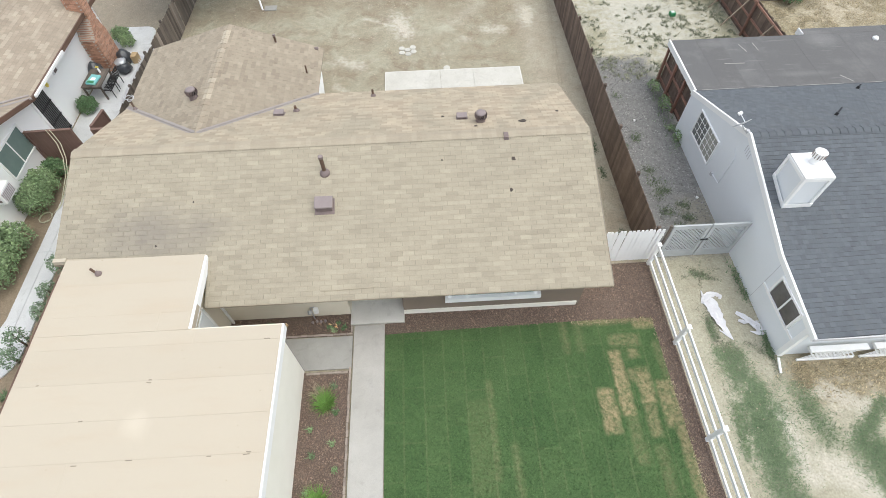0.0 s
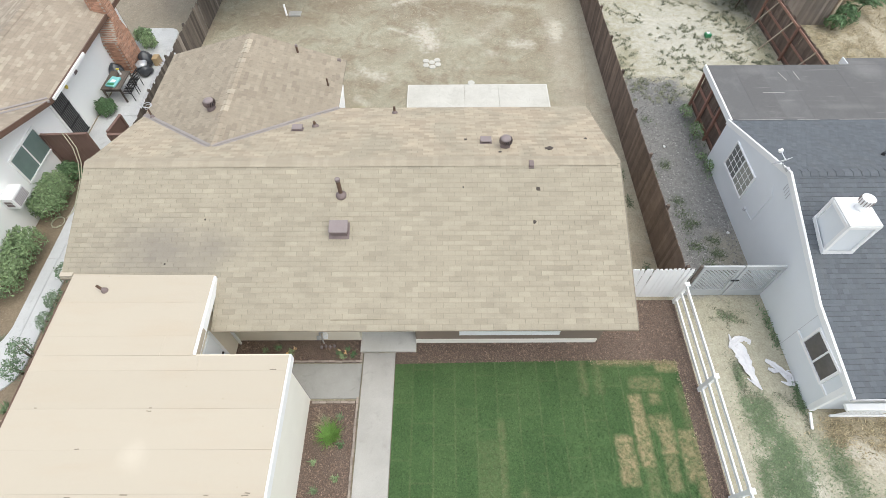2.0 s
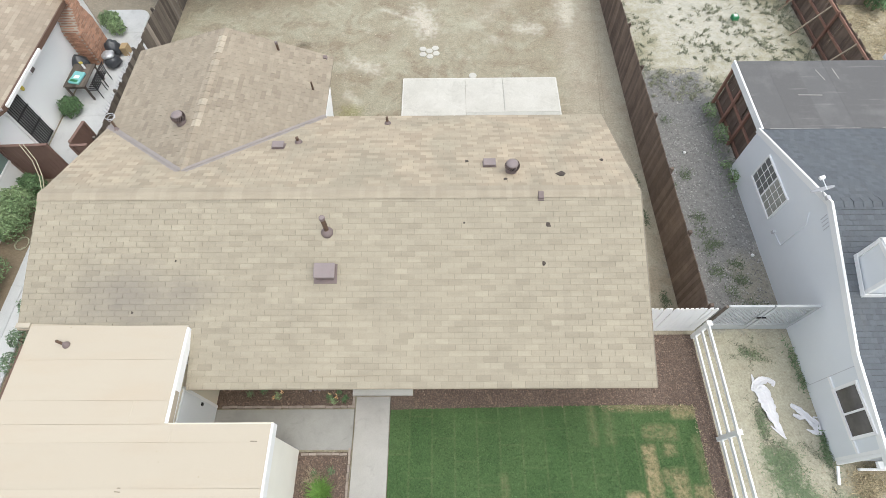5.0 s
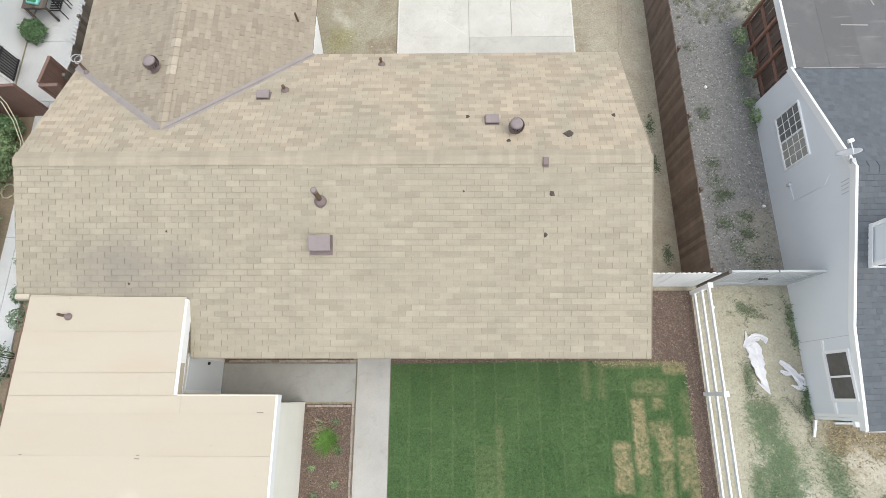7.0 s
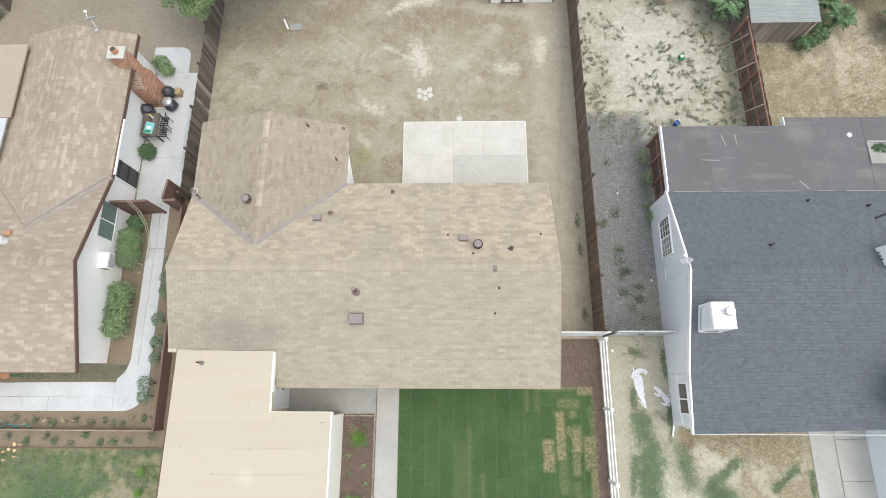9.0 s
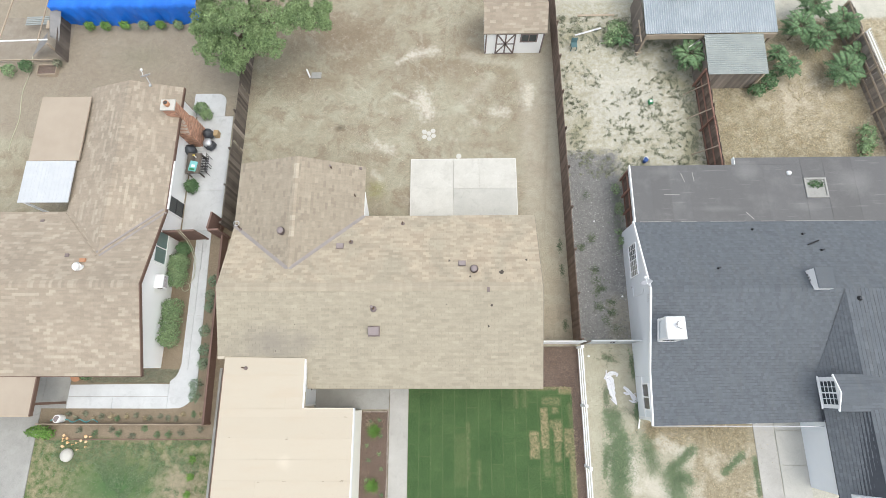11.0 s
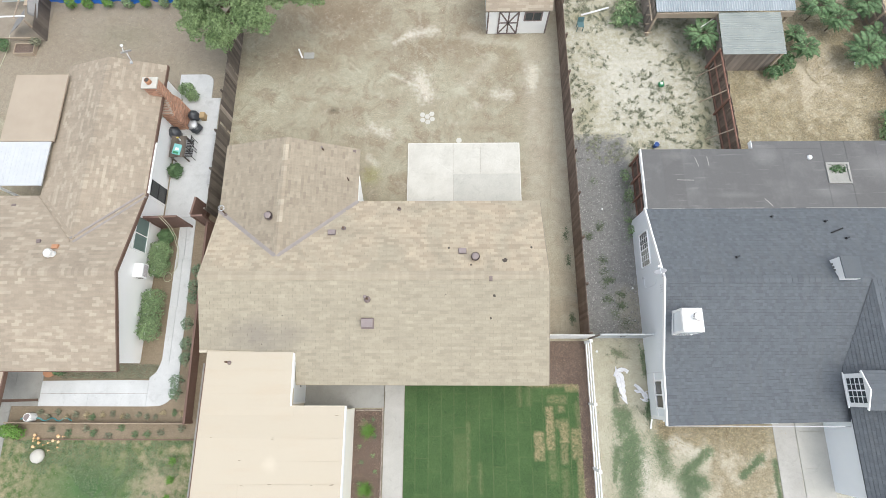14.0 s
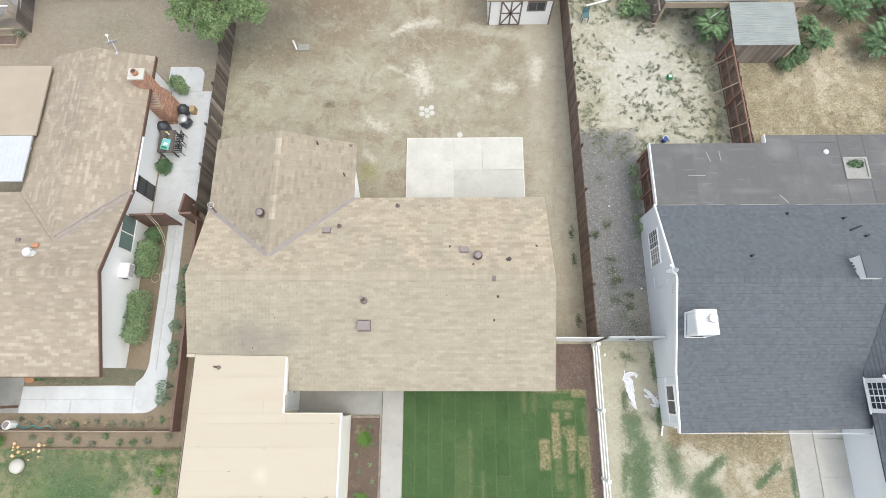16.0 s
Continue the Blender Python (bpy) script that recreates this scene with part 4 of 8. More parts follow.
# ---- the brown roofed house ----
lhouse = thing("house", (-18, 14, 0), "white stucco house with mottled brown shingle roof", "house")
LX, LF, LK, LE = -13.64, 7.94, 12.19, 2.6
LRZ = 3.85
LWX, LWY, LWW = -16.23, 13.77, -18.84
LB, LN = 16.28, 23.55
LWZ = LRZ - (LRZ - LE) / (LB - LK) * (LWY - LK)
roof_slope(lhouse, "roof_slope", [(-30, LF, LE), (LX, LF, LE), (LX, LK, LRZ), (-30, LK, LRZ)], M_BROWN, M_UNDER, "front slope of brown shingles", 21)
gl = ((LX, LB, LE), (-1, 0, 0))
roof_slope(lhouse, "roof_slope", [(LX, LB, LE), (LWX, LWY, LWZ), (LWX, LK, LRZ), (LX, LK, LRZ)], M_BROWN, M_UNDER, "rear slope of brown shingles", 22, grid=gl)
roof_slope(lhouse, "roof_slope", [(-30, LB, LE), (-30, LK, LRZ), (LWX, LK, LRZ), (LWX, LWY, LWZ), (LWW, LB, LE)], M_BROWN, M_UNDER, "rear slope of brown shingles", 23, grid=gl)
roof_slope(lhouse, "roof_slope", [(LX, LB, LE), (LX, LN, LE), (LWX, LN, LWZ), (LWX, LWY, LWZ)], M_BROWN, M_UNDER, "rear wing slope of brown shingles", 24)
roof_slope(lhouse, "roof_slope", [(LWW, LN, LE), (LWW, LB, LE), (LWX, LWY, LWZ), (LWX, LN, LWZ)], M_BROWN, M_UNDER, "rear wing slope of brown shingles", 25)
part("wall", gable_wall(-14.35, -14.2, [(8.4, 0), (LB, 0), (LB, 2.5), (LK, LRZ - 0.1), (8.4, 2.6)]), M_WHITEWALL, lhouse)
part("wall", box(-14.35, -14.2, LB, 23.4, 0, 2.62), M_WHITEWALL, lhouse)
part("wall", box(-30, -14.35, 8.4, 8.55, 0, 2.6), M_WHITEWALL, lhouse)
part("wall", box(-18.5, -14.35, 23.25, 23.4, 0, 2.63), M_WHITEWALL, lhouse)
part("wall", gable_wall(-29.9, -29.75, [(8.4, 0), (16.1, 0), (16.1, 2.5), (LK, LRZ - 0.12), (8.4, 2.55)]), M_WHITEWALL, lhouse)
part("wall", box(-29.75, -18.5, 15.95, 16.1, 0, 2.5), M_WHITEWALL, lhouse)
part("wall", box(-18.5, -18.35, 16.1, 23.25, 0, 2.55), M_WHITEWALL, lhouse)
part("wall", box(24.7, 24.85, WS + 0.35, 11.8, 0, 3.3), M_GREYWALL, rhouse)
part("wall", box(24.7, 26.7, 11.8, 11.95, 0, 3.15), M_GREYWALL, rhouse)
part("wall", gable_wall(26.7, 26.85, [(11.95, 0), (15.6, 0), (15.6, 1.85), (11.95, 3.15)]), M_GREYWALL, rhouse)
part("wall", box(24.3, 24.45, 15.7, 19.1, 0, 1.82), M_GREYWALL, rhouse)


# ---- helpers for repeated and grown things ----
def piece(name, me, parent, m):
    """One of many alike pieces that share a mesh."""
    ob = new(name, me)
    ob.parent = parent
    ob.matrix_basis = Matrix.Translation(-world_of(parent)) @ m
    return ob


def unit_box(name, x, y, z, material, bevel=0.0):
    """A shared box mesh, centred in plan and standing on z = 0."""
    return mesh_of(name, box(-x / 2, x / 2, -y / 2, y / 2, 0, z), material, bevel)


def scatter_leaves(blobs, count, size, seed, flat=0.0, name="leaves"):
    """Many small bent leaves in the outer shell of a group of rounded clumps (x, y, z, rx, ry, rz)."""
    r = np.random.RandomState(seed)
    vol = np.array([b[3] * b[4] * b[5] for b in blobs]) ** 0.67
    which = r.choice(len(blobs), count, p=vol / vol.sum())
    b = np.array(blobs)[which]
    d = r.normal(size=(count, 3))
    d /= np.linalg.norm(d, axis=1)[:, None]
    d[:, 2] = np.where(d[:, 2] < -0.35, -d[:, 2], d[:, 2])
    rad = r.uniform(0.62, 1.08, count) ** 0.8
    lump = 1 + 0.16 * np.sin(d[:, 0] * 7 + which) * np.cos(d[:, 1] * 6 + which * 2.1)
    c = b[:, :3] + d * b[:, 3:] * (rad * lump)[:, None]
    c[:, 2] = np.maximum(c[:, 2], 0.03)
    n = d * (1 - flat) + r.normal(size=(count, 3)) * 0.55 + np.array([0, 0, flat])
    n /= np.linalg.norm(n, axis=1)[:, None]
    t = np.cross(n, r.normal(size=(count, 3)))
    t /= np.linalg.norm(t, axis=1)[:, None]
    s = np.cross(n, t)
    L = (size * r.uniform(0.6, 1.3, count))[:, None]
    tip, base, l, rr = c + t * L, c - t * L, c + s * L * 0.42 + n * L * 0.15, c - s * L * 0.42 + n * L * 0.15
    v = np.stack([base, l, tip, rr], 1).reshape(-1, 3)
    i = np.arange(count)[:, None] * 4
    f = np.concatenate([i + np.array([0, 1, 2]), i + np.array([0, 2, 3])], 1).reshape(-1, 3)
    me = bpy.data.meshes.new(name)
    me.from_pydata(v.tolist(), [], f.tolist())
    return me


def bush(name, blobs, count, size, material, label, category="bush", seed=1, group="", stems=5, bark=M_BARK):
    x = sum(b[0] for b in blobs) / len(blobs)
    y = sum(b[1] for b in blobs) / len(blobs)
    ob = thing(name, (x, y, 0), label, category, group)
    bm = bmesh.new()
    r = random.Random(seed)
    for k in range(stems):
        b = blobs[k % len(blobs)]
        px, py = b[0] + r.uniform(-0.3, 0.3) * b[3], b[1] + r.uniform(-0.3, 0.3) * b[4]
        tube([(b[0] + r.uniform(-0.1, 0.1) * b[3], b[1], -0.02), (px, py, b[2] * 0.6), (px + r.uniform(-0.4, 0.4) * b[3], py + r.uniform(-0.4, 0.4) * b[4], b[2] + b[5] * 0.5)], [0.03, 0.02, 0.008], 5, bm)
    part("stems", bm, bark, ob)["kind"] = "stuff"
    part("leaves", scatter_leaves(blobs, count, size, seed), material, ob)
    return ob


def blades(count, spot, height, width, seed, lean=0.6, name="blades"):
    """Single grass blades at places that spot(rng) gives."""
    r = random.Random(seed)
    v, f = [], []
    for _ in range(count):
        p = spot(r)
        if p is None:
            continue
        a, h, w = r.uniform(0, math.tau), height * r.uniform(0.5, 1.3), width * r.uniform(0.6, 1.3)
        dx, dy = math.cos(a), math.sin(a)
        k = len(v)
        z = p[2] if len(p) > 2 else 0.0
        v += [(p[0] - dy * w, p[1] + dx * w, z), (p[0] + dy * w, p[1] - dx * w, z), (p[0] + dx * h * lean, p[1] + dy * h * lean, z + h * 0.8)]
        f.append((k, k + 1, k + 2))
    return raw(name, v, f)


def tuft(name, at, count, radius, height, material, label, seed, category="plant", width=0.012, lean=0.8):
    def spot(r):
        a, d = r.uniform(0, math.tau), radius * r.random() ** 0.7
        return at[0] + math.cos(a) * d, at[1] + math.sin(a) * d, at[2] if len(at) > 2 else 0.0
    return solo(name, blades(count, spot, height, width, seed, lean), material, label, category)


def board_fence(a, b, height, width, material, label, seed, rails=(0.25, 0.85), rail_side=1, rail_mat=None, post_gap=2.4, ragged=0.05, gap=0.006, category="fence", thick=0.02, missing=(), pale=(), wild=1.0):
    """Upright boards on rails and posts from a to b in plan."""
    r = random.Random(seed)
    a, b = Vector((*a, 0)), Vector((*b, 0))
    d = (b - a).normalized()
    n = Vector((-d.y, d.x, 0)) * rail_side
    L = (b - a).length
    ob = thing("fence", (a + b) / 2, label, category)
    me = unit_box("board", width - gap, thick, height, material, 0.003)
    me2 = unit_box("board", width - gap, thick, height, M_GREYWOOD, 0.003)
    turn = math.degrees(math.atan2(d.y, d.x))
    count = int(L / width)
    for i in range(count):
        if i in missing:
            continue
        p = a + d * ((i + 0.5) * L / count)
        m = pose(p.x, p.y, r.uniform(-0.03, 0.0), wild * r.uniform(-0.6, 0.6), wild * r.uniform(-0.8, 0.8), turn) @ Matrix.Diagonal((1, 1, 1 - r.uniform(0, ragged), 1))
        piece("board", me2 if i in pale else me, ob, m)
    rail_mat = rail_mat or material
    for f in rails:
        z = height * f
        part("rail", bar(a + n * 0.045 + Vector((0, 0, z)), b + n * 0.045 + Vector((0, 0, z)), 0.05, 0.09), rail_mat, ob)
    k = max(1, round(L / post_gap))
    for i in range(k + 1):
        p = a + (b - a) * (i / k) + n * 0.11
        part("post", bar((p.x, p.y, -0.05), (p.x, p.y, height * 0.97), 0.09, 0.09), rail_mat, ob)
    return ob


def window(parent, x, y0, y1, z0, z1, out, glass, muntins=(0, 0), split=None, trim=0.07, other=None):
    """A window in a wall that faces along x; out is +1 or -1, the way it faces."""
    f = lambda ya, yb, za, zb, d0, d1: box(min(x + out * d0, x + out * d1), max(x + out * d0, x + out * d1), ya, yb, za, zb)
    w = part("window", f(y0 - trim, y1 + trim, z1, z1 + trim, 0.0, 0.05), M_WHITE, parent, "white framed window")
    sub = lambda nm, bm, mt: part(nm, bm, mt, w)
    sub("frame", f(y0 - trim, y1 + trim, z0 - trim, z0, 0, 0.06), M_WHITE)
    sub("frame", f(y0 - trim, y0, z0, z1, 0, 0.05), M_WHITE)
    sub("frame", f(y1, y1 + trim, z0, z1, 0, 0.05), M_WHITE)
    s = split if split is not None else (y0 + y1) / 2
    sub("pane", f(y0, s - 0.02, z0, z1, 0.004, 0.016), glass)
    sub("pane", f(s + 0.02, y1, z0, z1, 0.004, 0.012), other or glass)
    sub("mullion", f(s - 0.025, s + 0.025, z0, z1, 0, 0.035), M_WHITE)
    for i in range(1, muntins[0]):
        yy = y0 + (y1 - y0) * i / muntins[0]
        if abs(yy - s) > 0.06:
            sub("muntin", f(yy - 0.009, yy + 0.009, z0, z1, 0.014, 0.026), M_WHITE)
    for i in range(1, muntins[1]):
        zz = z0 + (z1 - z0) * i / muntins[1]
        sub("muntin", f(y0, y1, zz - 0.009, zz + 0.009, 0.014, 0.024), M_WHITE)
    return w


# ---- on the tan roof ----
one = bmesh.new()
lo = [one.verts.new(p) for p in ((0.0045, -0.005, 0.004), (TAB - 0.0045, -0.005, 0.004), (TAB - 0.0045, COURSE + 0.012, -0.006), (0.0045, COURSE + 0.012, -0.006))]
hi = [one.verts.new(p) for p in ((0.0045, 0, 0.0095), (TAB - 0.0045, 0, 0.0088), (TAB - 0.0045, COURSE + 0.012, 0.003), (0.0045, COURSE + 0.012, 0.003))]
one.faces.new(hi)
for i in range(4):
    one.faces.new((lo[i], lo[(i + 1) % 4], hi[(i + 1) % 4], hi[i]))
tab_mesh = mesh_of("shingle", one, M_TAN_ONE)
tab_mesh.materials.append(M_EDGE)
tab_mesh.polygons.foreach_set("material_index", [0, 0, 1, 0, 1])
for deck, chosen in tabs:
    for m in chosen:
        piece("shingle", tab_mesh, deck, m)


def caps(parent, a, b, half, drop, material, step=0.15, rise=0.006):
    """Folded cap shingles along a ridge."""
    a, b = Vector(a), Vector(b)
    d = (b - a).normalized()
    s = Vector((-d.y, d.x, 0)).normalized()
    bm = bmesh.new()
    L = (b - a).length
    for i in range(int(L / step)):
        p0, p1 = a + d * (i * step), a + d * (i * step + step + 0.03)
        up = 0.03 + (i % 3) * 0.001
        row = []
        for p, lift in ((p0, up + rise), (p1, up - 0.004)):
            row.append([bm.verts.new(p + s * (k * half) + Vector((0, 0, lift - abs(k) * drop))) for k in (-1, -0.35, 0, 0.35, 1)])
        for k in range(4):
            bm.faces.new((row[0][k], row[0][k + 1], row[1][k + 1], row[1][k]))
        bm.faces.new([bm.verts.new(v.co) for v in row[0]] + [bm.verts.new(row[0][4].co - Vector((0, 0, 0.014 + rise))), bm.verts.new(row[0][0].co - Vector((0, 0, 0.014 + rise)))]).material_index = 1
    ob = part("ridge_cap", bm, material, parent)
    ob.data.materials.append(M_EDGE_GREY if material is M_SLATE else material)
    ob["kind"] = "stuff"
    return ob


caps(house, (XW, RY, RZ), (XE, RY, RZ), 0.19, 0.062, M_CAP, rise=0.002)
caps(house, (VX, VY - 0.05, wz), (VX, WN, wz), 0.13, 0.045, M_CAPWING, 0.28, 0.012)
caps(rhouse, (RX, P[2][0], P[2][1]), (19.6, P[2][0], P[2][1]), 0.15, 0.05, M_SLATE, 0.25, 0.01)
caps(lhouse, (-30, LK, LRZ), (LX, LK, LRZ), 0.18, 0.055, M_BROWN)
caps(lhouse, (LWX, LWY, LWZ), (LWX, LN, LWZ), 0.17, 0.055, M_BROWN)
# metal valleys and edge strips
for a, b in (((VX + 0.03, VY, wz), (EX + 0.03, HB, BZ)), ((VX - 0.03, VY, wz), (WX, WY, WZ))):
    a, b = Vector(a), Vector(b)
    for k, (wd, hh) in enumerate(((0.18, 0.07), (0.04, 0.1))):
        part("valley_flashing", bar(a + Vector((0, 0, 0.0)), b + Vector((0, 0, 0.0)), wd, hh), M_FLASH, house, "mauve-grey metal valley strip")
for k in range(3):
    part("patch_strip", bar((-7.0 + 0.05 * k, 12.72 + 0.09 * k, zb(12.72 + 0.09 * k) + 0.012), (-6.5 + 0.02 * k, 12.72 + 0.09 * k, zb(12.72 + 0.09 * k) + 0.012), 0.07, 0.02), M_TAN, house)
    part("patch_strip", bar((-4.05 + 0.12 * k, 15.15 + 0.13 * k, zb(15.15 + 0.13 * k) + 0.012), (-3.5 + 0.05 * k, 15.15 + 0.13 * k, zb(15.15 + 0.13 * k) + 0.012), 0.07, 0.02), M_TAN, house)
part("patch_strip", bar((-2.55, 7.62, zf(7.62) + 0.02), (-1.05, 7.66, zf(7.66) + 0.02), 0.014, 0.014), M_CAP, house)
part("drip_edge", box(-5.66, XE + 0.02, HF - 0.02, HF, EZ - 0.05, EZ), M_CAP, house)
part("rake_edge", slab([(XE, HF, EZ + 0.008), (XE + 0.03, HF, EZ + 0.008), (XE + 0.03, RY, RZ + 0.008), (XE, RY, RZ + 0.008)], 0.14), M_UNDER, house)
part("rake_edge", slab([(XE, RY, RZ + 0.008), (XE + 0.03, RY, RZ + 0.008), (XE + 0.03, HB, BZ + 0.008), (XE, HB, BZ + 0.008)], 0.14), M_UNDER, house)


def turbine(x, y, z, r=0.19):
    """A round roof ventilator with curved fins under a shallow dome."""
    ob = thing("turbine_vent", (x, y, z), "mauve-brown finned turbine vent on the tan roof", "roof vent", "roof vents")
    part("base", tube([(x, y, z - 0.12), (x, y, z + 0.08), (x, y, z + 0.16)], [r * 0.95, r * 0.72, r * 0.66], 16), M_VENT, ob, smooth=True)
    bm = bmesh.new()
    for k in range(20):
        a = k * math.tau / 20
        pts = []
        for f in (0, 0.35, 0.7, 1.0):
            rr = r * (0.66 + 0.42 * math.sin(math.pi * (0.15 + 0.62 * f)))
            pts.append((rr, a + f * 0.5, z + 0.15 + f * 0.2))
        v = [[bm.verts.new((x + math.cos(t + e) * (q + o), y + math.sin(t + e) * (q + o), h)) for e, o in ((0, 0), (0.24, -0.035))] for q, t, h in pts]
        for i in range(3):
            bm.faces.new((v[i][0], v[i][1], v[i + 1][1], v[i + 1][0]))
    part("fins", bm, M_VENT, ob)
    part("core", tube([(x, y, z + 0.15), (x, y, z + 0.35)], r * 0.55, 12), M_IRON, ob)
    part("cap", tube([(x, y, z + 0.335), (x, y, z + 0.37), (x, y, z + 0.395)], [r * 0.86, r * 0.78, r * 0.3], 18), M_VENTTOP, ob, "faded dome cap", smooth=True)
    return ob


turbine(2.3, 12.85, zb(12.85))
turbine(-7.15, 14.85, wz - (wz - WZ) / (VX - WX) * (VX + 7.15))


def hood_vent(x, y, z, w, d, h, label, slope=0.0, mat=M_VENTTOP):
    ob = thing("hood_vent", (x, y, z), label, "roof vent", "roof vents")
    part("flange", slab([(x - w * 0.54, y - d * 0.62, z - slope * d * 0.62 + 0.025), (x + w * 0.54, y - d * 0.62, z - slope * d * 0.62 + 0.025), (x + w * 0.54, y + d * 0.66, z + slope * d * 0.66 + 0.025), (x - w * 0.54, y + d * 0.66, z + slope * d * 0.66 + 0.025)], 0.03), M_VENT, ob, bevel=0.004)
    part("body", box(x - w * 0.42, x + w * 0.42, y - d * 0.38, y + d * 0.38, z - 0.08, z + h * 0.7), M_VENT, ob)
    part("cover", slab([(x - w / 2, y - d / 2, z + h * 0.8), (x + w / 2, y - d / 2, z + h * 0.8), (x + w / 2, y + d / 2, z + h + slope * d * 0.4), (x - w / 2, y + d / 2, z + h + slope * d * 0.4)], 0.05), mat, ob, "faded sheet-metal cover", 0.012)
    return ob


hood_vent(-2.44, 9.97, zf(9.97), 0.52, 0.36, 0.25, "square mauve-brown box vent on the tan roof", SL)
hood_vent(1.74, 13.2, zb(13.2), 0.34, 0.24, 0.17, "small mauve-brown louvre vent on the tan roof", -SB, M_VENTTOP)
hood_vent(-4.3, 14.2, zb(14.2), 0.34, 0.24, 0.17, "small mauve-brown louvre vent on the tan roof", -SB, M_VENTTOP)
hood_vent(2.96, 11.86, RZ - 0.05, 0.14, 0.2, 0.08, "narrow dark vent box on the ridge", 0.2, M_VENT)


def roof_pipe(x, y, z, h, r, label, collar=True, mat=M_RUST, lean=(0, 0)):
    ob = thing("vent_pipe", (x, y, z), label, "vent pipe", "roof pipes")
    top = (x + lean[0], y + lean[1], z + h)
    part("pipe", tube([(x, y, z - 0.1), top], r, 12), mat, ob, smooth=False)
    if h > 0.4:
        part("rim", tube([(top[0], top[1], top[2] - 0.06), (top[0], top[1], top[2] + 0.01)], r * 1.25, 12), M_VENT, ob)
        part("opening", tube([(top[0], top[1], top[2] + 0.008), (top[0], top[1], top[2] + 0.014)], r * 0.9, 12), M_VENTTOP, ob)
    if collar:
        wide = 0.7 if mat is M_PIPEGREY else 1.0
        part("collar", tube([(x, y, z - 0.05), (x, y, z + 0.03), (x, y, z + 0.12)], [r * 2.8 * wide, r * 2.5 * wide, r * 1.1], 14), M_IRON if mat in (M_IRON, M_PIPEGREY) else M_VENT, ob, smooth=True)
    return ob


roof_pipe(-2.45, 11.0, zf(11.0), 0.66, 0.06, "tall rusty flue pipe with a rim on the tan roof")
roof_pipe(-3.78, 14.42, zb(14.42), 0.22, 0.045, "short rusty vent pipe on the tan roof")
roof_pipe(-1.25, 15.5, zb(15.5), 0.28, 0.04, "short rusty vent pipe near the rear eave")
roof_pipe(-9.52, 15.2, zb(15.2), 0.3, 0.035, "leaning rusty pipe at the valley", lean=(-0.14, 0.2))
roof_pipe(-5.0, 18.45, BZ + 0.45, 0.42, 0.04, "rusty vent pipe on the rear wing")
roof_pipe(-3.76, 17.02, BZ + 0.14, 0.34, 0.03, "thin rusty vent pipe on the rear wing", False)
roof_pipe(-8.5, 8.3, GZ, 0.22, 0.035, "short bent rusty pipe on the cream flat roof", True, lean=(-0.12, 0.03))
hood_vent(-3.56, 18.6, BZ + 0.06, 0.14, 0.12, 0.1, "little dark vent at the rear eave", 0, M_VENT)
# torn and tarred spots
r = random.Random(5)
for x, y, s in ((1.12, 13.35, 0.06), (2.11, 12.5, 0.07), (3.62, 12.74, 0.12), (4.85, 13.37, 0.07), (3.12, 11.13, 0.09), (2.95, 10.2, 0.06), (-7.15, 9.1, 0.03), (-6.2, 10.3, 0.03), (1.0, 11.2, 0.03)):
    z = zf(y) if y < RY else zb(y)
    sl = SL if y < RY else -SB
    pts = [(x + math.cos(k * 1.05) * s * r.uniform(0.5, 1.3), y + math.sin(k * 1.05) * s * r.uniform(0.5, 1.2)) for k in range(6)]
    part("tar_patch", slab([(px, py, z + sl * (py - y) + 0.026) for px, py in pts], 0.02), M_TAR, house, "dark torn tar patch")

# ---- on the garage roof ----
seams = [-2.2, -1.1, -0.2, 0.7, 1.6, 2.5, 3.4, 4.29, 5.19, 6.1, 6.48]
for i, (y0, y1) in enumerate(zip(seams, seams[1:])):
    cut = -5.5 if i == 9 else -7.6 if i == 5 else None
    for x0, x1 in ((GX0 - 0.02, cut), (cut + 0.004, GX1 - 0.03)) if cut else ((GX0 - 0.02, GX1 - 0.03),):
        part("roofing_sheet", slab([(x0, y0 + 0.002, GZ), (x1, y0 + 0.002, GZ), (x1, y1 - 0.002, GZ + 0.004), (x0, y1 - 0.002, GZ + 0.004)], 0.008), M_SHEET, garage)
for y0, y1, cut in ((6.484, 7.0, -6.5), (7.0, 7.94, None), (7.94, 8.78, None)):
    for x0, x1 in ((GX0 - 0.02, cut), (cut + 0.004, -5.7)) if cut else ((GX0 - 0.02, -5.7),):
        part("roofing_sheet", slab([(x0, y0 + 0.002, GZ + 0.002), (x1, y0 + 0.002, GZ + 0.002), (x1, y1 - 0.002, GZ + 0.006), (x0, y1 - 0.002, GZ + 0.006)], 0.012), M_SHEET, garage)
r = random.Random(14)
for k in range(16):
    x, y = r.choice((-3.75, -4.6, -6.3, -7.6, -8.9)) + r.uniform(-0.1, 0.1), r.choice(seams[3:-1]) + r.uniform(-0.06, 0.06)
    part("seam_mark", bar((x, y, GZ + 0.004), (x + r.uniform(0.05, 0.16), y + r.uniform(-0.01, 0.01), GZ + 0.004), 0.02, 0.008), M_EDGE, garage, "small dark lap mark")
part("fascia", box(GX0 - 0.06, GX0 - 0.02, GS, 8.3, 2.6, GZ + 0.01), M_BROWNTRIM, garage, "dark brown fascia board")
part("fascia", box(-5.6, GX1, 6.48, 6.51, 2.66, GZ - 0.0), M_CREAM, garage)
part("corner_block", box(-9.9, -9.56, 8.74, 8.86, 2.7, 2.9), M_SHEET, garage, "patched corner of cream roofing", 0.01)
door = part("door", box(-5.88, -5.84, 6.62, 7.42, 0.04, 2.05), M_GREYWALL, garage, "pale grey side door", 0.006)
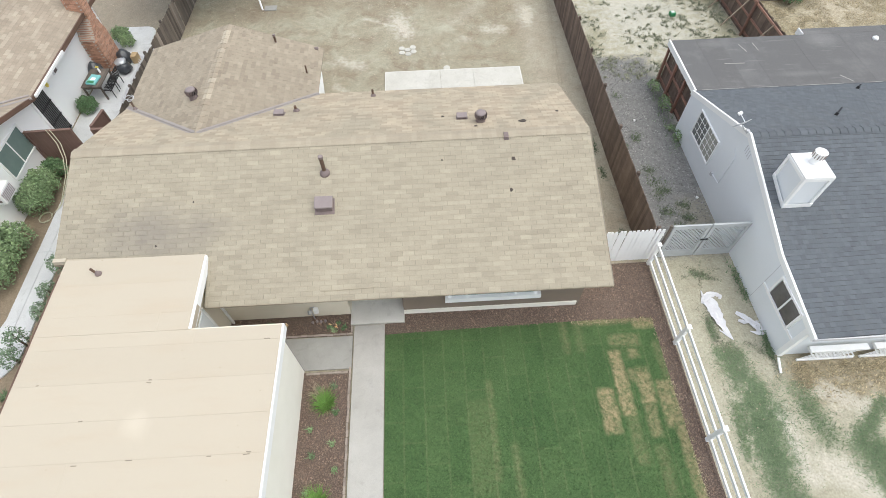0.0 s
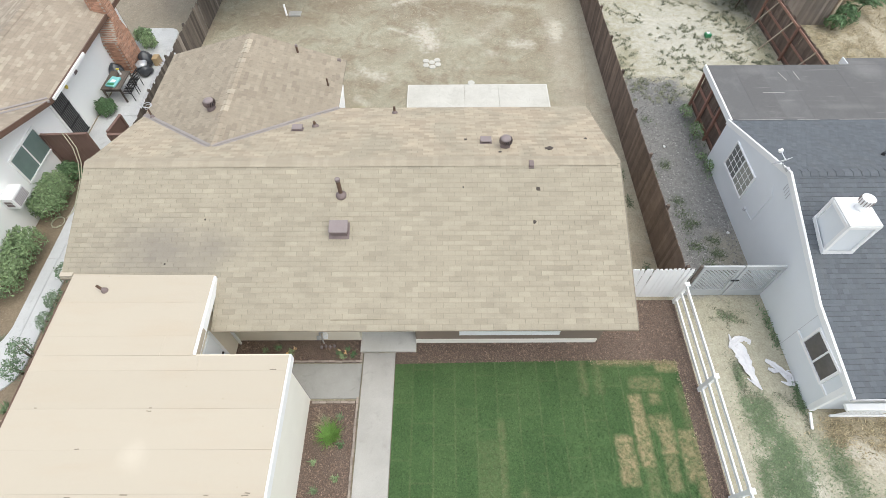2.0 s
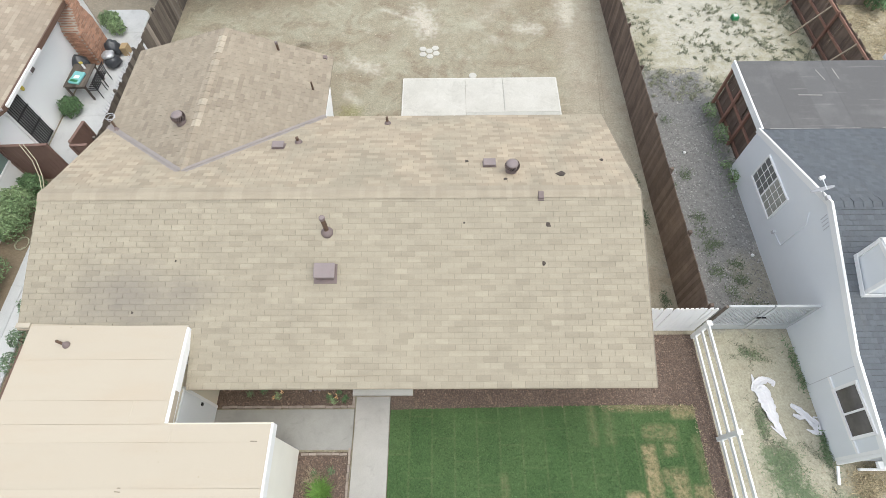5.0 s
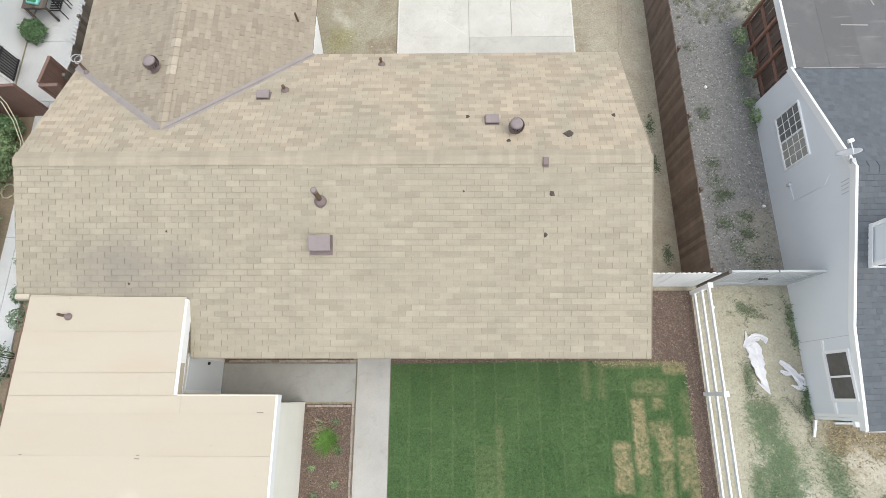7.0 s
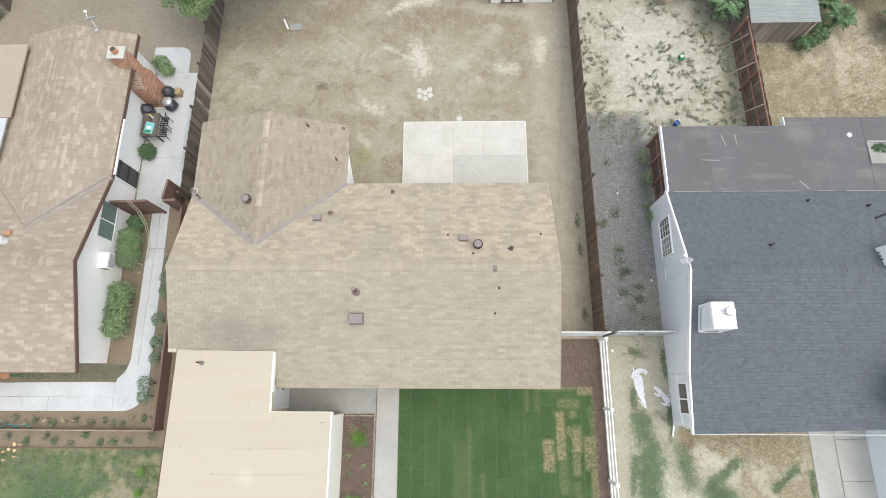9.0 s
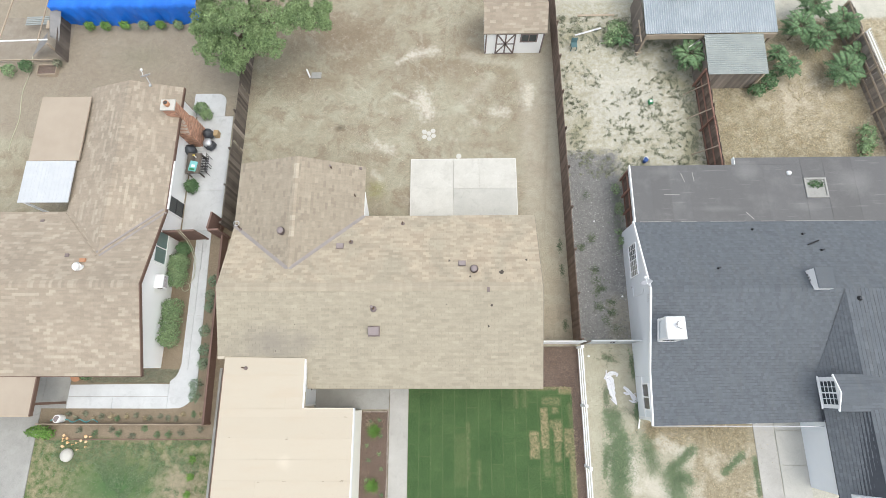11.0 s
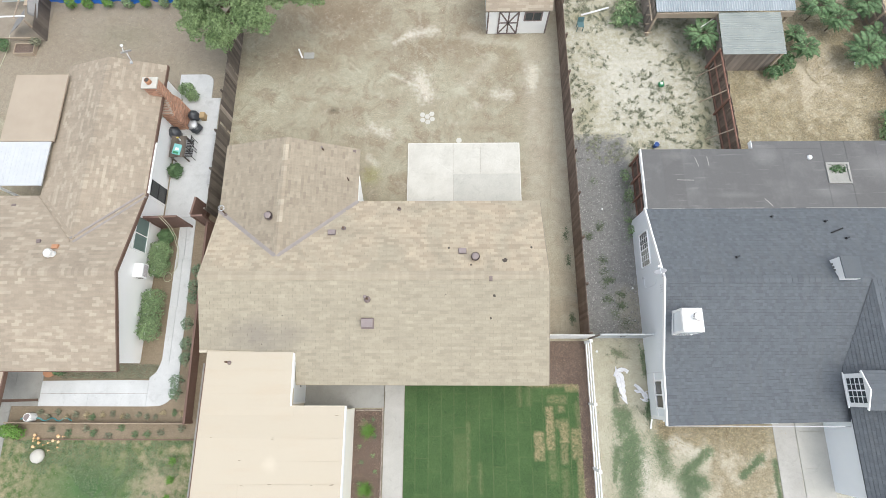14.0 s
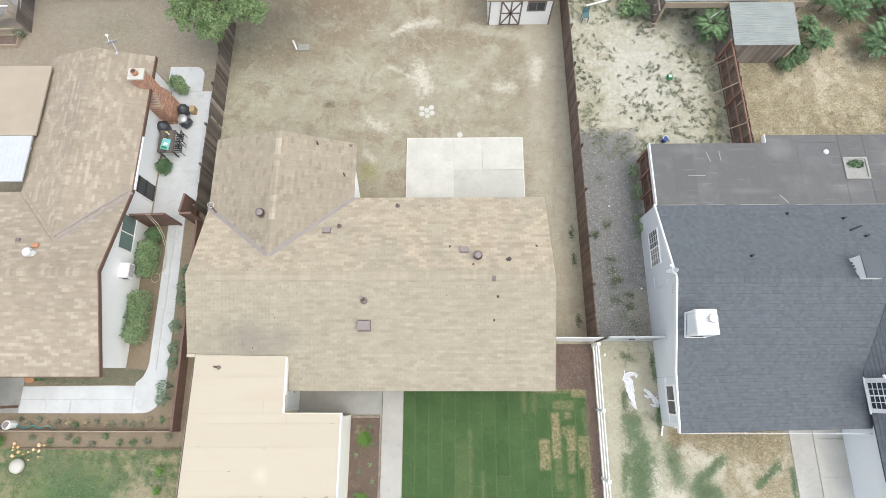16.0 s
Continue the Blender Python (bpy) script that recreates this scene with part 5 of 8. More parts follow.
part("door_frame", box(-5.88, -5.83, 7.42, 7.5, 0.04, 2.12), M_WHITE, door)
part("door_frame", box(-5.88, -5.83, 6.54, 6.62, 0.04, 2.12), M_WHITE, door)
part("latch", box(-5.84, -5.8, 7.28, 7.36, 0.98, 1.04), M_IRON, door)
part("downspout", bar((-5.8, 8.05, 0.02), (-5.8, 8.05, 2.5), 0.06, 0.06), M_WHITE, garage)

# front window of the brown wall
fw = part("window", box(0.98, 3.66, 8.0, 8.08, 1.96, 2.05), M_WHITE, house, "white framed front window")
part("sill", box(0.88, 3.79, 7.93, 8.08, 0.82, 1.04), M_WHITE, fw, bevel=0.008)
for x0, x1 in ((0.98, 1.08), (1.5, 1.57), (2.98, 3.05), (3.56, 3.66)):
    part("frame", box(x0, x1, 8.0, 8.08, 1.04, 1.96), M_WHITE, fw)
for x0, x1 in ((1.08, 1.5), (1.57, 2.98), (3.05, 3.56)):
    part("pane", box(x0, x1, 8.045, 8.06, 1.04, 1.96), M_GREENGLASS, fw)
fd = part("door", box(-1.75, -0.85, 9.54, 9.6, 0.09, 2.1), M_WHITE, house, "white front door")
part("knob", tube([(-0.95, 9.54, 1.05), (-0.95, 9.48, 1.05)], 0.03, 8), M_STEEL, fd)

# gas meter against the cream wall
meter = thing("gas_meter", (-3.1, 8.02, 0.025), "white gas meter with pipes against the cream wall", "gas meter")
part("riser", tube([(-3.25, 8.05, 0.0), (-3.25, 8.05, 0.75), (-3.12, 8.05, 0.8)], 0.022, 8), M_STEEL, meter)
part("body", box(-3.17, -3.05, 8.0, 8.12, 0.45, 0.66), M_WHITE, meter, bevel=0.02)
part("regulator", tube([(-3.28, 8.0, 0.62), (-3.28, 7.9, 0.62)], [0.07, 0.05], 12), M_STEEL, meter)
r = random.Random(3)
for k in range(4):
    x, y = -3.3 + 0.13 * k, 7.92 + r.uniform(-0.05, 0.05)
    solo("stone", tube([(x, y, 0.02), (x, y + 0.01, 0.08), (x, y + 0.02, 0.13)], [0.035, 0.05, 0.02], 7), M_VENTTOP, "small pale garden stone in the mulch", "stone", group="white stones")

# ---- edging, joints and beds ----
brick_e = unit_box("edging_brick", 0.06, 0.19, 0.055, M_EDGING, 0.006)
edge = thing("edging", (-2.05, 3, 0), "weathered pinkish brick edging along the mulch bed", "edging", kind="structure")
y = -1.0
r = random.Random(9)
while y < 6.2:
    piece("edging_brick", brick_e, edge, pose(-2.06 + r.uniform(-0.008, 0.008), y + 0.1, 0.005, 0, r.uniform(-3, 3), r.uniform(-3, 3)))
    y += 0.205
x = -3.35
while x < -2.15:
    piece("edging_brick", brick_e, edge, pose(x + 0.1, 6.22 + r.uniform(-0.006, 0.006), 0.005, 0, 0, 90 + r.uniform(-3, 3)))
    x += 0.205
x = -5.7
while x < -2.2:
    piece("edging_brick", brick_e, edge, pose(x + 0.1, 7.45 + r.uniform(-0.008, 0.008), 0.0, 0, 0, 90 + r.uniform(-4, 4)))
    x += 0.205
y = 7.5
while y < 7.75:
    piece("edging_brick", brick_e, edge, pose(-2.06, y + 0.1, 0.005, 0, 0, 0))
    y += 0.205


def litter(name, spots, count, size, material, label, seed, z=0.02):
    """Loose chips or stones, joined, over rectangles of the plan."""
    r = random.Random(seed)
    v, f = [], []
    areas = [(b[1] - b[0]) * (b[3] - b[2]) for b in spots]
    for _ in range(count):
        b = r.choices(spots, areas)[0]
        x, y, s, a = r.uniform(b[0], b[1]), r.uniform(b[2], b[3]), size * r.uniform(0.4, 1.4), r.uniform(0, math.tau)
        k = len(v)
        ca, sa, e = math.cos(a) * s, math.sin(a) * s, r.uniform(0.3, 0.8)
        v += [(x + ca, y + sa, z), (x - sa * e, y + ca * e, z), (x - ca, y - sa, z), (x + sa * e, y - ca * e, z), (x + r.uniform(-0.3, 0.3) * s, y, z + s * r.uniform(0.3, 0.8))]
        f += [(k, k + 1, k + 4), (k + 1, k + 2, k + 4), (k + 2, k + 3, k + 4), (k + 3, k, k + 4)]
    ob = solo(name, raw(name, v, f), material, label, name.replace("_", " "), "stuff")
    return ob


litter("bark_chips", [(-0.4, 7.75, 7.4, 8.05), (5.3, 7.75, 8.1, 9.45), (7.36, 7.76, 0, 7.4), (-3.38, -2.14, 1.5, 6.15), (-5.8, -2.2, 7.52, 8.1)], 9000, 0.032, M_CHIP, "loose dark bark chips", 4)
litter("bark_chips", [(-0.4, 7.75, 7.4, 8.05), (5.3, 7.75, 8.1, 9.45), (7.36, 7.76, 0, 7.4), (-3.38, -2.14, 1.5, 6.15), (-5.8, -2.2, 7.52, 8.1)], 1500, 0.02, M_PALEWOOD, "pale chips among the dark bark", 14)
litter("gravel_stones", [(7.85, 10.6, 9.9, 20.8)], 5200, 0.035, M_GRAVELSTONE, "loose grey gravel", 5, 0.0)
litter("dirt_clods", [(-11, 7.3, 16.5, 31), (7.8, 10.5, 2, 9.5), (8, 15.7, 19, 30), (-24, -11.6, 24.5, 30), (11.2, 16.2, 0, 5.5)], 5000, 0.03, M_CLOD, "small clods and stones on the dirt", 6, 0.0)

# turf
def on_lawn(r):
    x = r.uniform(-1.0, 7.32)
    return x, 7.36 + min(x + 1, 6) * 0.016 + r.gauss(0, 0.015) - 10.5 * r.random(), 0.03
solo("grass", blades(100000, on_lawn, 0.045, 0.011, 11, 0.9, "grass"), M_LAWNBLADE, "short mown grass blades", "grass", "stuff")


def lawn_edge(r):
    k = r.random()
    if k < 0.5:
        return 7.33 - 2.6 * r.random() ** 1.6, 7.38 + r.gauss(0, 0.04), 0.025
    return 7.33 + r.gauss(0, 0.05), r.uniform(0, 7.4), 0.025
solo("grass", blades(1000, lawn_edge, 0.06, 0.012, 12, 0.9, "grass"), M_STRAW, "dry straw-coloured grass along the lawn's rim", "grass", "stuff")

# front walk joints: raised slabs with gaps
walk_s = thing("paving", (-1.5, 3, 0.05), "pale concrete slabs of the front walk", "paving", kind="structure")
for y0, y1 in ((-2.0, 0.15), (0.16, 2.36), (2.37, 4.55), (4.56, 6.33), (6.34, 7.72)):
    part("slab", box(-1.98, -1.04, y0, y1 - 0.012, 0.045, 0.056), M_CONC, walk_s, bevel=0.004)

tuft("ornamental_grass", (-2.72, 5.3, 0.02), 420, 0.16, 0.42, M_LEAF_LIME, "bright green ornamental grass clump in the mulch", 3, width=0.011)
tuft("ornamental_grass", (-2.75, 2.75, 0.02), 380, 0.16, 0.42, M_LEAF_LIME, "bright green ornamental grass clump in the mulch", 4, width=0.011)
r = random.Random(21)
for x, y in ((-2.4, 5.05), (-2.45, 4.2), (-2.35, 3.5), (-3.0, 3.9), (-2.95, 5.75), (-2.5, 5.8), (-3.1, 4.6), (-3.05, 3.0), (-2.3, 2.3), (-2.9, 2.0), (-5.0, 7.8), (-4.2, 7.75), (-4.6, 7.9), (-2.75, 7.7), (-2.5, 7.85), (-2.3, 7.65), (-2.6, 7.6)):
    tuft("seedling", (x, y, 0.02), 40, 0.09, 0.12, r.choice((M_LEAF_DK, M_WEED_GREEN, M_LEAF)), "small green bedding plant in the mulch", r.randint(0, 999), width=0.016)
for x, y in ((-4.1, 7.85), (-2.75, 7.8), (-2.55, 7.72), (-4.3, 7.7)):
    tuft("flower", (x, y, 0.08), 8, 0.05, 0.06, M_PETAL, "yellow and orange flower heads in the mulch", r.randint(0, 999), "flower", 0.02)
tuft("dry_plant", (-2.95, 5.65, 0.02), 130, 0.15, 0.3, M_PALEWOOD, "pale withered stems in the mulch", 6, width=0.006)

# ---- back yard ----
slab_t = thing("patio", (1.9, 18, 0), "bleached concrete patio slab with a darker square", "patio", kind="structure")
for x0, x1, y0, y1, mt, lb in ((-1.13, 1.34, 15.7, 20.27, M_CONC_WHITE, ""), (1.352, 2.82, 18.43, 20.27, M_CONC_WHITE, ""), (2.832, 4.97, 18.43, 20.27, M_CONC_WHITE, ""), (1.352, 4.97, 16.3, 18.42, M_CONC_DULL, "darker grey slab"), (1.352, 4.97, 15.7, 16.288, M_CONC_DULL, "darker grey slab")):
    part("slab", box(x0, x1, y0, y1, -0.05, 0.06), mt, slab_t, lb, 0.006)
part("crack", bar((0.45, 19.15, 0.058), (1.3, 18.5, 0.058), 0.02, 0.008), M_CONC_RIM, slab_t, "pale mortar in a crack")
for a, b in (((-1.11, 15.75), (-1.11, 20.25)), ((-1.11, 20.25), (4.95, 20.25)), ((4.95, 20.25), (4.95, 15.75))):
    part("rim", bar((*a, 0.058), (*b, 0.058), 0.045, 0.012), M_CONC_RIM, slab_t)
r = random.Random(2)
for x, y in ((-0.37, 22.05), (0.15, 22.1), (-0.1, 21.93), (-0.36, 21.72), (0.18, 21.78), (-0.07, 21.6), (1.66, 20.45)):
    solo("stepping_stone", tube([(x, y, -0.02), (x, y, 0.035)], 0.155, 6 if y > 21 else 12), M_CONC_WHITE, "pale hexagonal stepping stone in the dirt", "stepping stone", group="stepping stones", bevel=0.008)
peg = thing("stake", (-7.35, 25.95, 0), "leaning white pipe stake beside a grey stone block", "stake")
part("pipe", tube([(-7.45, 25.85, 0.0), (-7.55, 26.1, 0.45)], 0.05, 10), M_WHITE, peg)
solo("stone_block", box(-7.35, -6.75, 25.75, 26.15, -0.02, 0.06), M_CONC_GREY, "flat grey stone block on the dirt", "stone block", bevel=0.02)
for off in (0.0, 0.13):
    solo("old_hose", tube([(6.22 + off + (0.02 if k % 2 else 0) + 0.05 * k, 15.2 + 0.6 * k, 0.012) for k in range(19)], 0.008, 6), M_CLOD, "thin dull hose lying along the fence", "hose")

shed = thing("shed", (5.05, 28.4, 0), "small white garden shed with brown shingle roof", "shed")
SX0, SX1, SY0, SY1, SZ = 3.3, 6.72, 27.35, 29.75, 1.98
part("wall", box(SX0, SX1, SY0, SY0 + 0.08, 0, SZ), M_WHITE, shed)
part("wall", box(SX0, SX1, SY1 - 0.08, SY1, 0, SZ), M_WHITE, shed)
part("wall", gable_wall(SX0, SX0 + 0.08, [(SY0 + 0.08, 0), (SY1 - 0.08, 0), (SY1 - 0.08, SZ), ((SY0 + SY1) / 2, 2.74), (SY0 + 0.08, SZ)]), M_WHITE, shed)
part("wall", gable_wall(SX1 - 0.08, SX1, [(SY0 + 0.08, 0), (SY1 - 0.08, 0), (SY1 - 0.08, SZ), ((SY0 + SY1) / 2, 2.74), (SY0 + 0.08, SZ)]), M_WHITE, shed)
my = (SY0 + SY1) / 2
roof_slope(shed, "roof_slope", [(SX0 - 0.15, SY0 - 0.1, 1.97), (SX1 + 0.12, SY0 - 0.1, 1.97), (SX1 + 0.12, my, 2.86), (SX0 - 0.15, my, 2.86)], M_BROWN, M_UNDER, "", 31, thick=0.08)
roof_slope(shed, "roof_slope", [(SX1 + 0.12, SY1 + 0.1, 1.97), (SX0 - 0.15, SY1 + 0.1, 1.97), (SX0 - 0.15, my, 2.86), (SX1 + 0.12, my, 2.86)], M_BROWN, M_UNDER, "", 32, thick=0.08)
for x0, x1 in ((SX0 - 0.01, SX0 + 0.07), (SX1 - 0.07, SX1 + 0.01)):
    part("corner_trim", box(x0, x1, SY0 - 0.02, SY0, 0, SZ), M_VENT, shed, "grey-brown corner board")
sd = part("door", box(3.92, 5.05, SY0 - 0.03, SY0 - 0.004, 0.04, 1.86), M_WHITE, shed, "white door with crossed brown braces")
for a, b in (((3.95, 0.04), (3.95, 1.86)), ((5.02, 0.04), (5.02, 1.86)), ((3.95, 1.83), (5.02, 1.83)), ((3.95, 0.07), (5.02, 0.07)), ((3.98, 0.1), (5.0, 1.8)), ((3.98, 1.8), (5.0, 0.1)), ((4.0, 0.95), (4.98, 0.95)), ((4.485, 0.1), (4.485, 1.8))):
    part("brace", bar((a[0], SY0 - 0.04, a[1]), (b[0], SY0 - 0.04, b[1]), 0.085, 0.02, up=(0, 1, 0)), M_VENT, sd)
sw = part("window", box(5.42, 6.27, SY0 - 0.02, SY0 - 0.004, 1.15, 1.72), M_GLASS, shed, "dark window in a brown frame")
for x0, x1, z0, z1 in ((5.34, 6.35, 1.72, 1.79), (5.34, 6.35, 1.08, 1.15), (5.34, 5.42, 1.15, 1.72), (6.27, 6.35, 1.15, 1.72), (5.82, 5.87, 1.15, 1.72)):
    part("frame", box(x0, x1, SY0 - 0.045, SY0 - 0.004, z0, z1), M_VENT, sw)

board_fence((7.62, 9.75), (7.42, 33), 1.72, 0.14, M_DKWOOD, "tall brown stained board fence beside the dirt yard", 41, rail_side=-1, ragged=0.012, wild=0.15)
board_fence((-11.13, 16.0), (-11.13, 20.4), 1.58, 0.15, M_OLDWOOD, "dark weathered board fence behind the iron railing", 42, rail_side=1, ragged=0.05, wild=0.3, pale=(24, 25))
board_fence((-11.13, 20.42), (-11.08, 27.6), 1.52, 0.15, M_OLDWOOD, "weathered grey-brown board fence with odd pale boards", 43, rail_side=1, ragged=0.05, wild=0.4, pale=(8, 9, 24, 40), missing=(3, 27))

# ---- fences between the lots ----
rails = thing("rail_fence", (7.8, 4.5, 0), "white three-rail vinyl fence with square posts", "fence")
for y in (9.42, 6.55, 3.7, 0.85, -2.0):
    post = part("post", box(7.745, 7.855, y - 0.055, y + 0.055, -0.05, 1.14), M_WHITE, rails, bevel=0.008)
    part("post_cap", prism([(7.73, y - 0.07), (7.87, y - 0.07), (7.87, y + 0.07), (7.73, y + 0.07)], 1.14, 1.18), M_WHITE, post, bevel=0.012)
for z in (0.2, 0.63, 1.06):
    part("rail", box(7.777, 7.823, -2.0, 9.42, z - 0.06, z + 0.06), M_WHITE, rails, bevel=0.006)

picket = thing("picket_fence", (6.7, 9.66, 0), "white picket fence joining house and corner post", "fence")
pk = bmesh.new()
prism([(-0.062, -0.012), (0.062, -0.012), (0.062, 0.012), (-0.062, 0.012)], 0.0, 1.62, pk)
prism([(-0.04, -0.012), (0.04, -0.012), (0.04, 0.012), (-0.04, 0.012)], 1.62, 1.7, pk)
pk_me = mesh_of("picket", pk, M_WHITE)
x, r = 5.3, random.Random(8)
while x < 7.88:
    piece("picket", pk_me, picket, pose(x, 9.64, -0.02 + r.uniform(-0.02, 0.02), 0, r.uniform(-0.7, 0.7), 0))
    x += 0.133
for z in (0.4, 1.3):
    part("rail", box(5.3, 7.95, 9.66, 9.7, z - 0.04, z + 0.04), M_WHITE, picket)
solo("gate_post", tube([(8.02, 9.62, -0.05), (8.02, 9.62, 1.85)], 0.045, 10), M_OLDWOOD, "dark round gate post at the fence corner", "post")

gate = thing("lattice_gate", (9.3, 9.66, 0), "pale grey double gate with lattice panels", "gate")
for x0, x1 in ((8.12, 9.33), (9.37, 10.58)):
    leaf = part("gate_leaf", box(x0, x1, 9.64, 9.69, 0.08, 0.42), M_GATE, gate, "pale grey gate leaf")
    for a in ((x0, x1, 1.62, 1.78), (x0, x0 + 0.11, 0.42, 1.62), (x1 - 0.11, x1, 0.42, 1.62)):
        part("gate_frame", box(a[0], a[1], 9.63, 9.69, a[2], a[3]), M_GATE, leaf)
    xa, xb, za, zb_ = x0 + 0.11, x1 - 0.11, 0.42, 1.62
    for s in (1, -1):
        bm = bmesh.new()
        for k in range(-14, 26):
            c = k * 0.125
            pts = []
            for xx in (xa, xb):
                zz = za + s * (xx - xa) + c
                pts.append((xx, zz))
            (ax, az), (bx, bz) = pts
            lo_, hi_ = za, zb_
            def cutz(ax, az, bx, bz, z):
                f = (z - az) / (bz - az)
                return ax + f * (bx - ax), z
            if max(az, bz) <= lo_ or min(az, bz) >= hi_:
                continue
            if az < lo_: ax, az = cutz(ax, az, bx, bz, lo_)
            if az > hi_: ax, az = cutz(ax, az, bx, bz, hi_)
            if bz < lo_: bx, bz = cutz(ax, az, bx, bz, lo_)
            if bz > hi_: bx, bz = cutz(ax, az, bx, bz, hi_)
            if abs(bx - ax) > 0.03:
                bar((ax, 9.66 + s * 0.006, az), (bx, 9.66 + s * 0.006, bz), 0.035, 0.01, bm, up=(0, 1, 0))
        ob = part("lattice", bm, M_GATE, leaf)
    part("latch", box(x1 - 0.1 if x0 < 9 else x0, x1 if x0 < 9 else x0 + 0.1, 9.6, 9.64, 1.0, 1.06), M_IRON, leaf)

# ---- on the slate roofed house ----
window(rhouse, RX - 0.05, 12.97, 14.6, 0.97, 1.97, -1, M_CURTAIN, (6, 4), trim=0.04, other=M_SCREEN)
window(rhouse, RX - 0.05, 6.44, 7.57, 1.03, 1.79, -1, M_GLASSDUSTY, (0, 0), 6.98, trim=0.075)
for a, b in (((7.95, 0.99), (7.65, 0.99)), ((6.36, 1.0), (6.06, 1.0))):
    part("trim", box(RX - 0.09, RX - 0.05, b[0], a[0], a[1] - 0.035, a[1] + 0.035), M_WHITE, rhouse)
part("wall_line", tube([(RX - 0.065, 12.46, 0.96), (RX - 0.065, 11.94, 1.03), (RX - 0.065, 11.9, 2.29), (RX - 0.065, 12.14, 2.54)], 0.016, 6), M_GREYWALL, rhouse)
# siding joint, its shadow line drawn as a slightly darker strip
part("panel_joint", box(RX - 0.056, RX - 0.05, 7.96, 7.975, 0.1, 1.98), M_STEELGREY, rhouse)
bm = bmesh.new()
for k in range(4):
    box(RX - 0.062, RX - 0.05, 11.72 - k * 0.1, 11.74 - k * 0.1, 2.8 - 0.02 * k, 3.06 - 0.03 * k, bm)
part("gable_vent", bm, M_STEELGREY, rhouse)
part("meter_box", box(RX - 0.12, RX - 0.05, 12.42, 12.5, 0.9, 1.02), M_STEELGREY, rhouse, bevel=0.008)
for (ya, za), (yb, zb_) in zip(P, P[1:]):
    part("rake_board", slab([(RX - 0.07, ya, za + 0.03), (RX + 0.0, ya, za + 0.03), (RX + 0.0, yb, zb_ + 0.03), (RX - 0.07, yb, zb_ + 0.03)], 0.19), M_WHITE, rhouse, "white rake board")
part("gutter", box(RX - 0.07, ER, P[0][0] - 0.03, P[0][0] - 0.0, P[0][1] - 0.1, P[0][1] - 0.005), M_STEELGREY, rhouse)
part("corner_trim", box(RX - 0.075, RX + 0.05, 5.9, 5.975, 0.14, 1.74), M_WHITE, rhouse, bevel=0.005)
part("corner_trim", box(RX - 0.068, RX - 0.05, 5.98, 6.06, 0.14, 1.74), M_WHITE, rhouse, bevel=0.005)
part("downspout", bar((10.59, 5.43, 0.03), (10.66, 5.87, 0.12), 0.06, 0.05), M_WHITE, rhouse)
# porch lattice panels along the front
for x0, x1 in ((11.2, 12.9), (13.1, 14.8), (15.0, 16.1)):
    lp = part("porch_panel", box(x0, x1, 5.72, 5.9, 0.72, 0.8), M_WHITE, rhouse, "white lattice porch panel")
    part("panel_rail", box(x0, x1, 5.76, 5.82, 0.02, 0.1), M_WHITE, lp)
    bm = bmesh.new()
    k = x0
    while k < x1 - 0.5:
        bar((k, 5.79, 0.1), (k + 0.55, 5.79, 0.72), 0.035, 0.012, bm, up=(0, 1, 0))
        bar((k + 0.55, 5.8, 0.1), (k, 5.8, 0.72), 0.035, 0.012, bm, up=(0, 1, 0))
        k += 0.13
    part("lattice", bm, M_WHITE, lp)

ch = thing("chimney", (11.43, 10.05, 2.5), "white boxed chimney with grey panels and a ribbed cap", "chimney")
part("core", box(11.05, 11.82, 9.6, 10.5, 2.45, 3.82), M_GREYWALL, ch, "pale grey panels")
for x in (11.0, 11.78):
    for y in (9.55, 10.47):
        part("corner_board", box(x, x + 0.09, y, y + 0.09, 2.4, 3.82), M_WHITE, ch, bevel=0.005)
for z in (3.72,):
    part("band", box(10.995, 11.875, 9.545, 10.565, z, z + 0.1), M_WHITE, ch)
part("base_board", box(11.0, 11.87, 9.535, 9.55, 2.5, 2.74), M_WHITE, ch)
part("base_board", box(11.0, 11.87, 10.56, 10.575, 2.7, 3.0), M_WHITE, ch)
part("base_board", gable_wall(10.985, 11.0, [(9.55, 2.45), (10.56, 2.75), (10.56, 3.05), (9.55, 2.74)]), M_WHITE, ch)
part("top", box(11.01, 11.86, 9.55, 10.53, 3.82, 3.87), M_WHITE, ch, bevel=0.01)
part("flue", tube([(11.5, 10.15, 3.86), (11.5, 10.15, 4.0), (11.5, 10.15, 4.06)], [0.13, 0.11, 0.1], 14), M_WHITE, ch, smooth=True)
bm = tube([(11.5, 10.15, 4.06), (11.5, 10.15, 4.1), (11.5, 10.15, 4.28), (11.5, 10.15, 4.3)], [0.12, 0.16, 0.17, 0.12], 16)
cap = part("flue_cap", bm, M_WHITE, ch)
bm = bmesh.new()
for k in range(14):
    a = k * math.tau / 14
    bar((11.5 + math.cos(a) * 0.168, 10.15 + math.sin(a) * 0.168, 4.1), (11.5 + math.cos(a) * 0.178, 10.15 + math.sin(a) * 0.178, 4.27), 0.02, 0.015, bm)
part("ribs", bm, M_VENTTOP, cap)

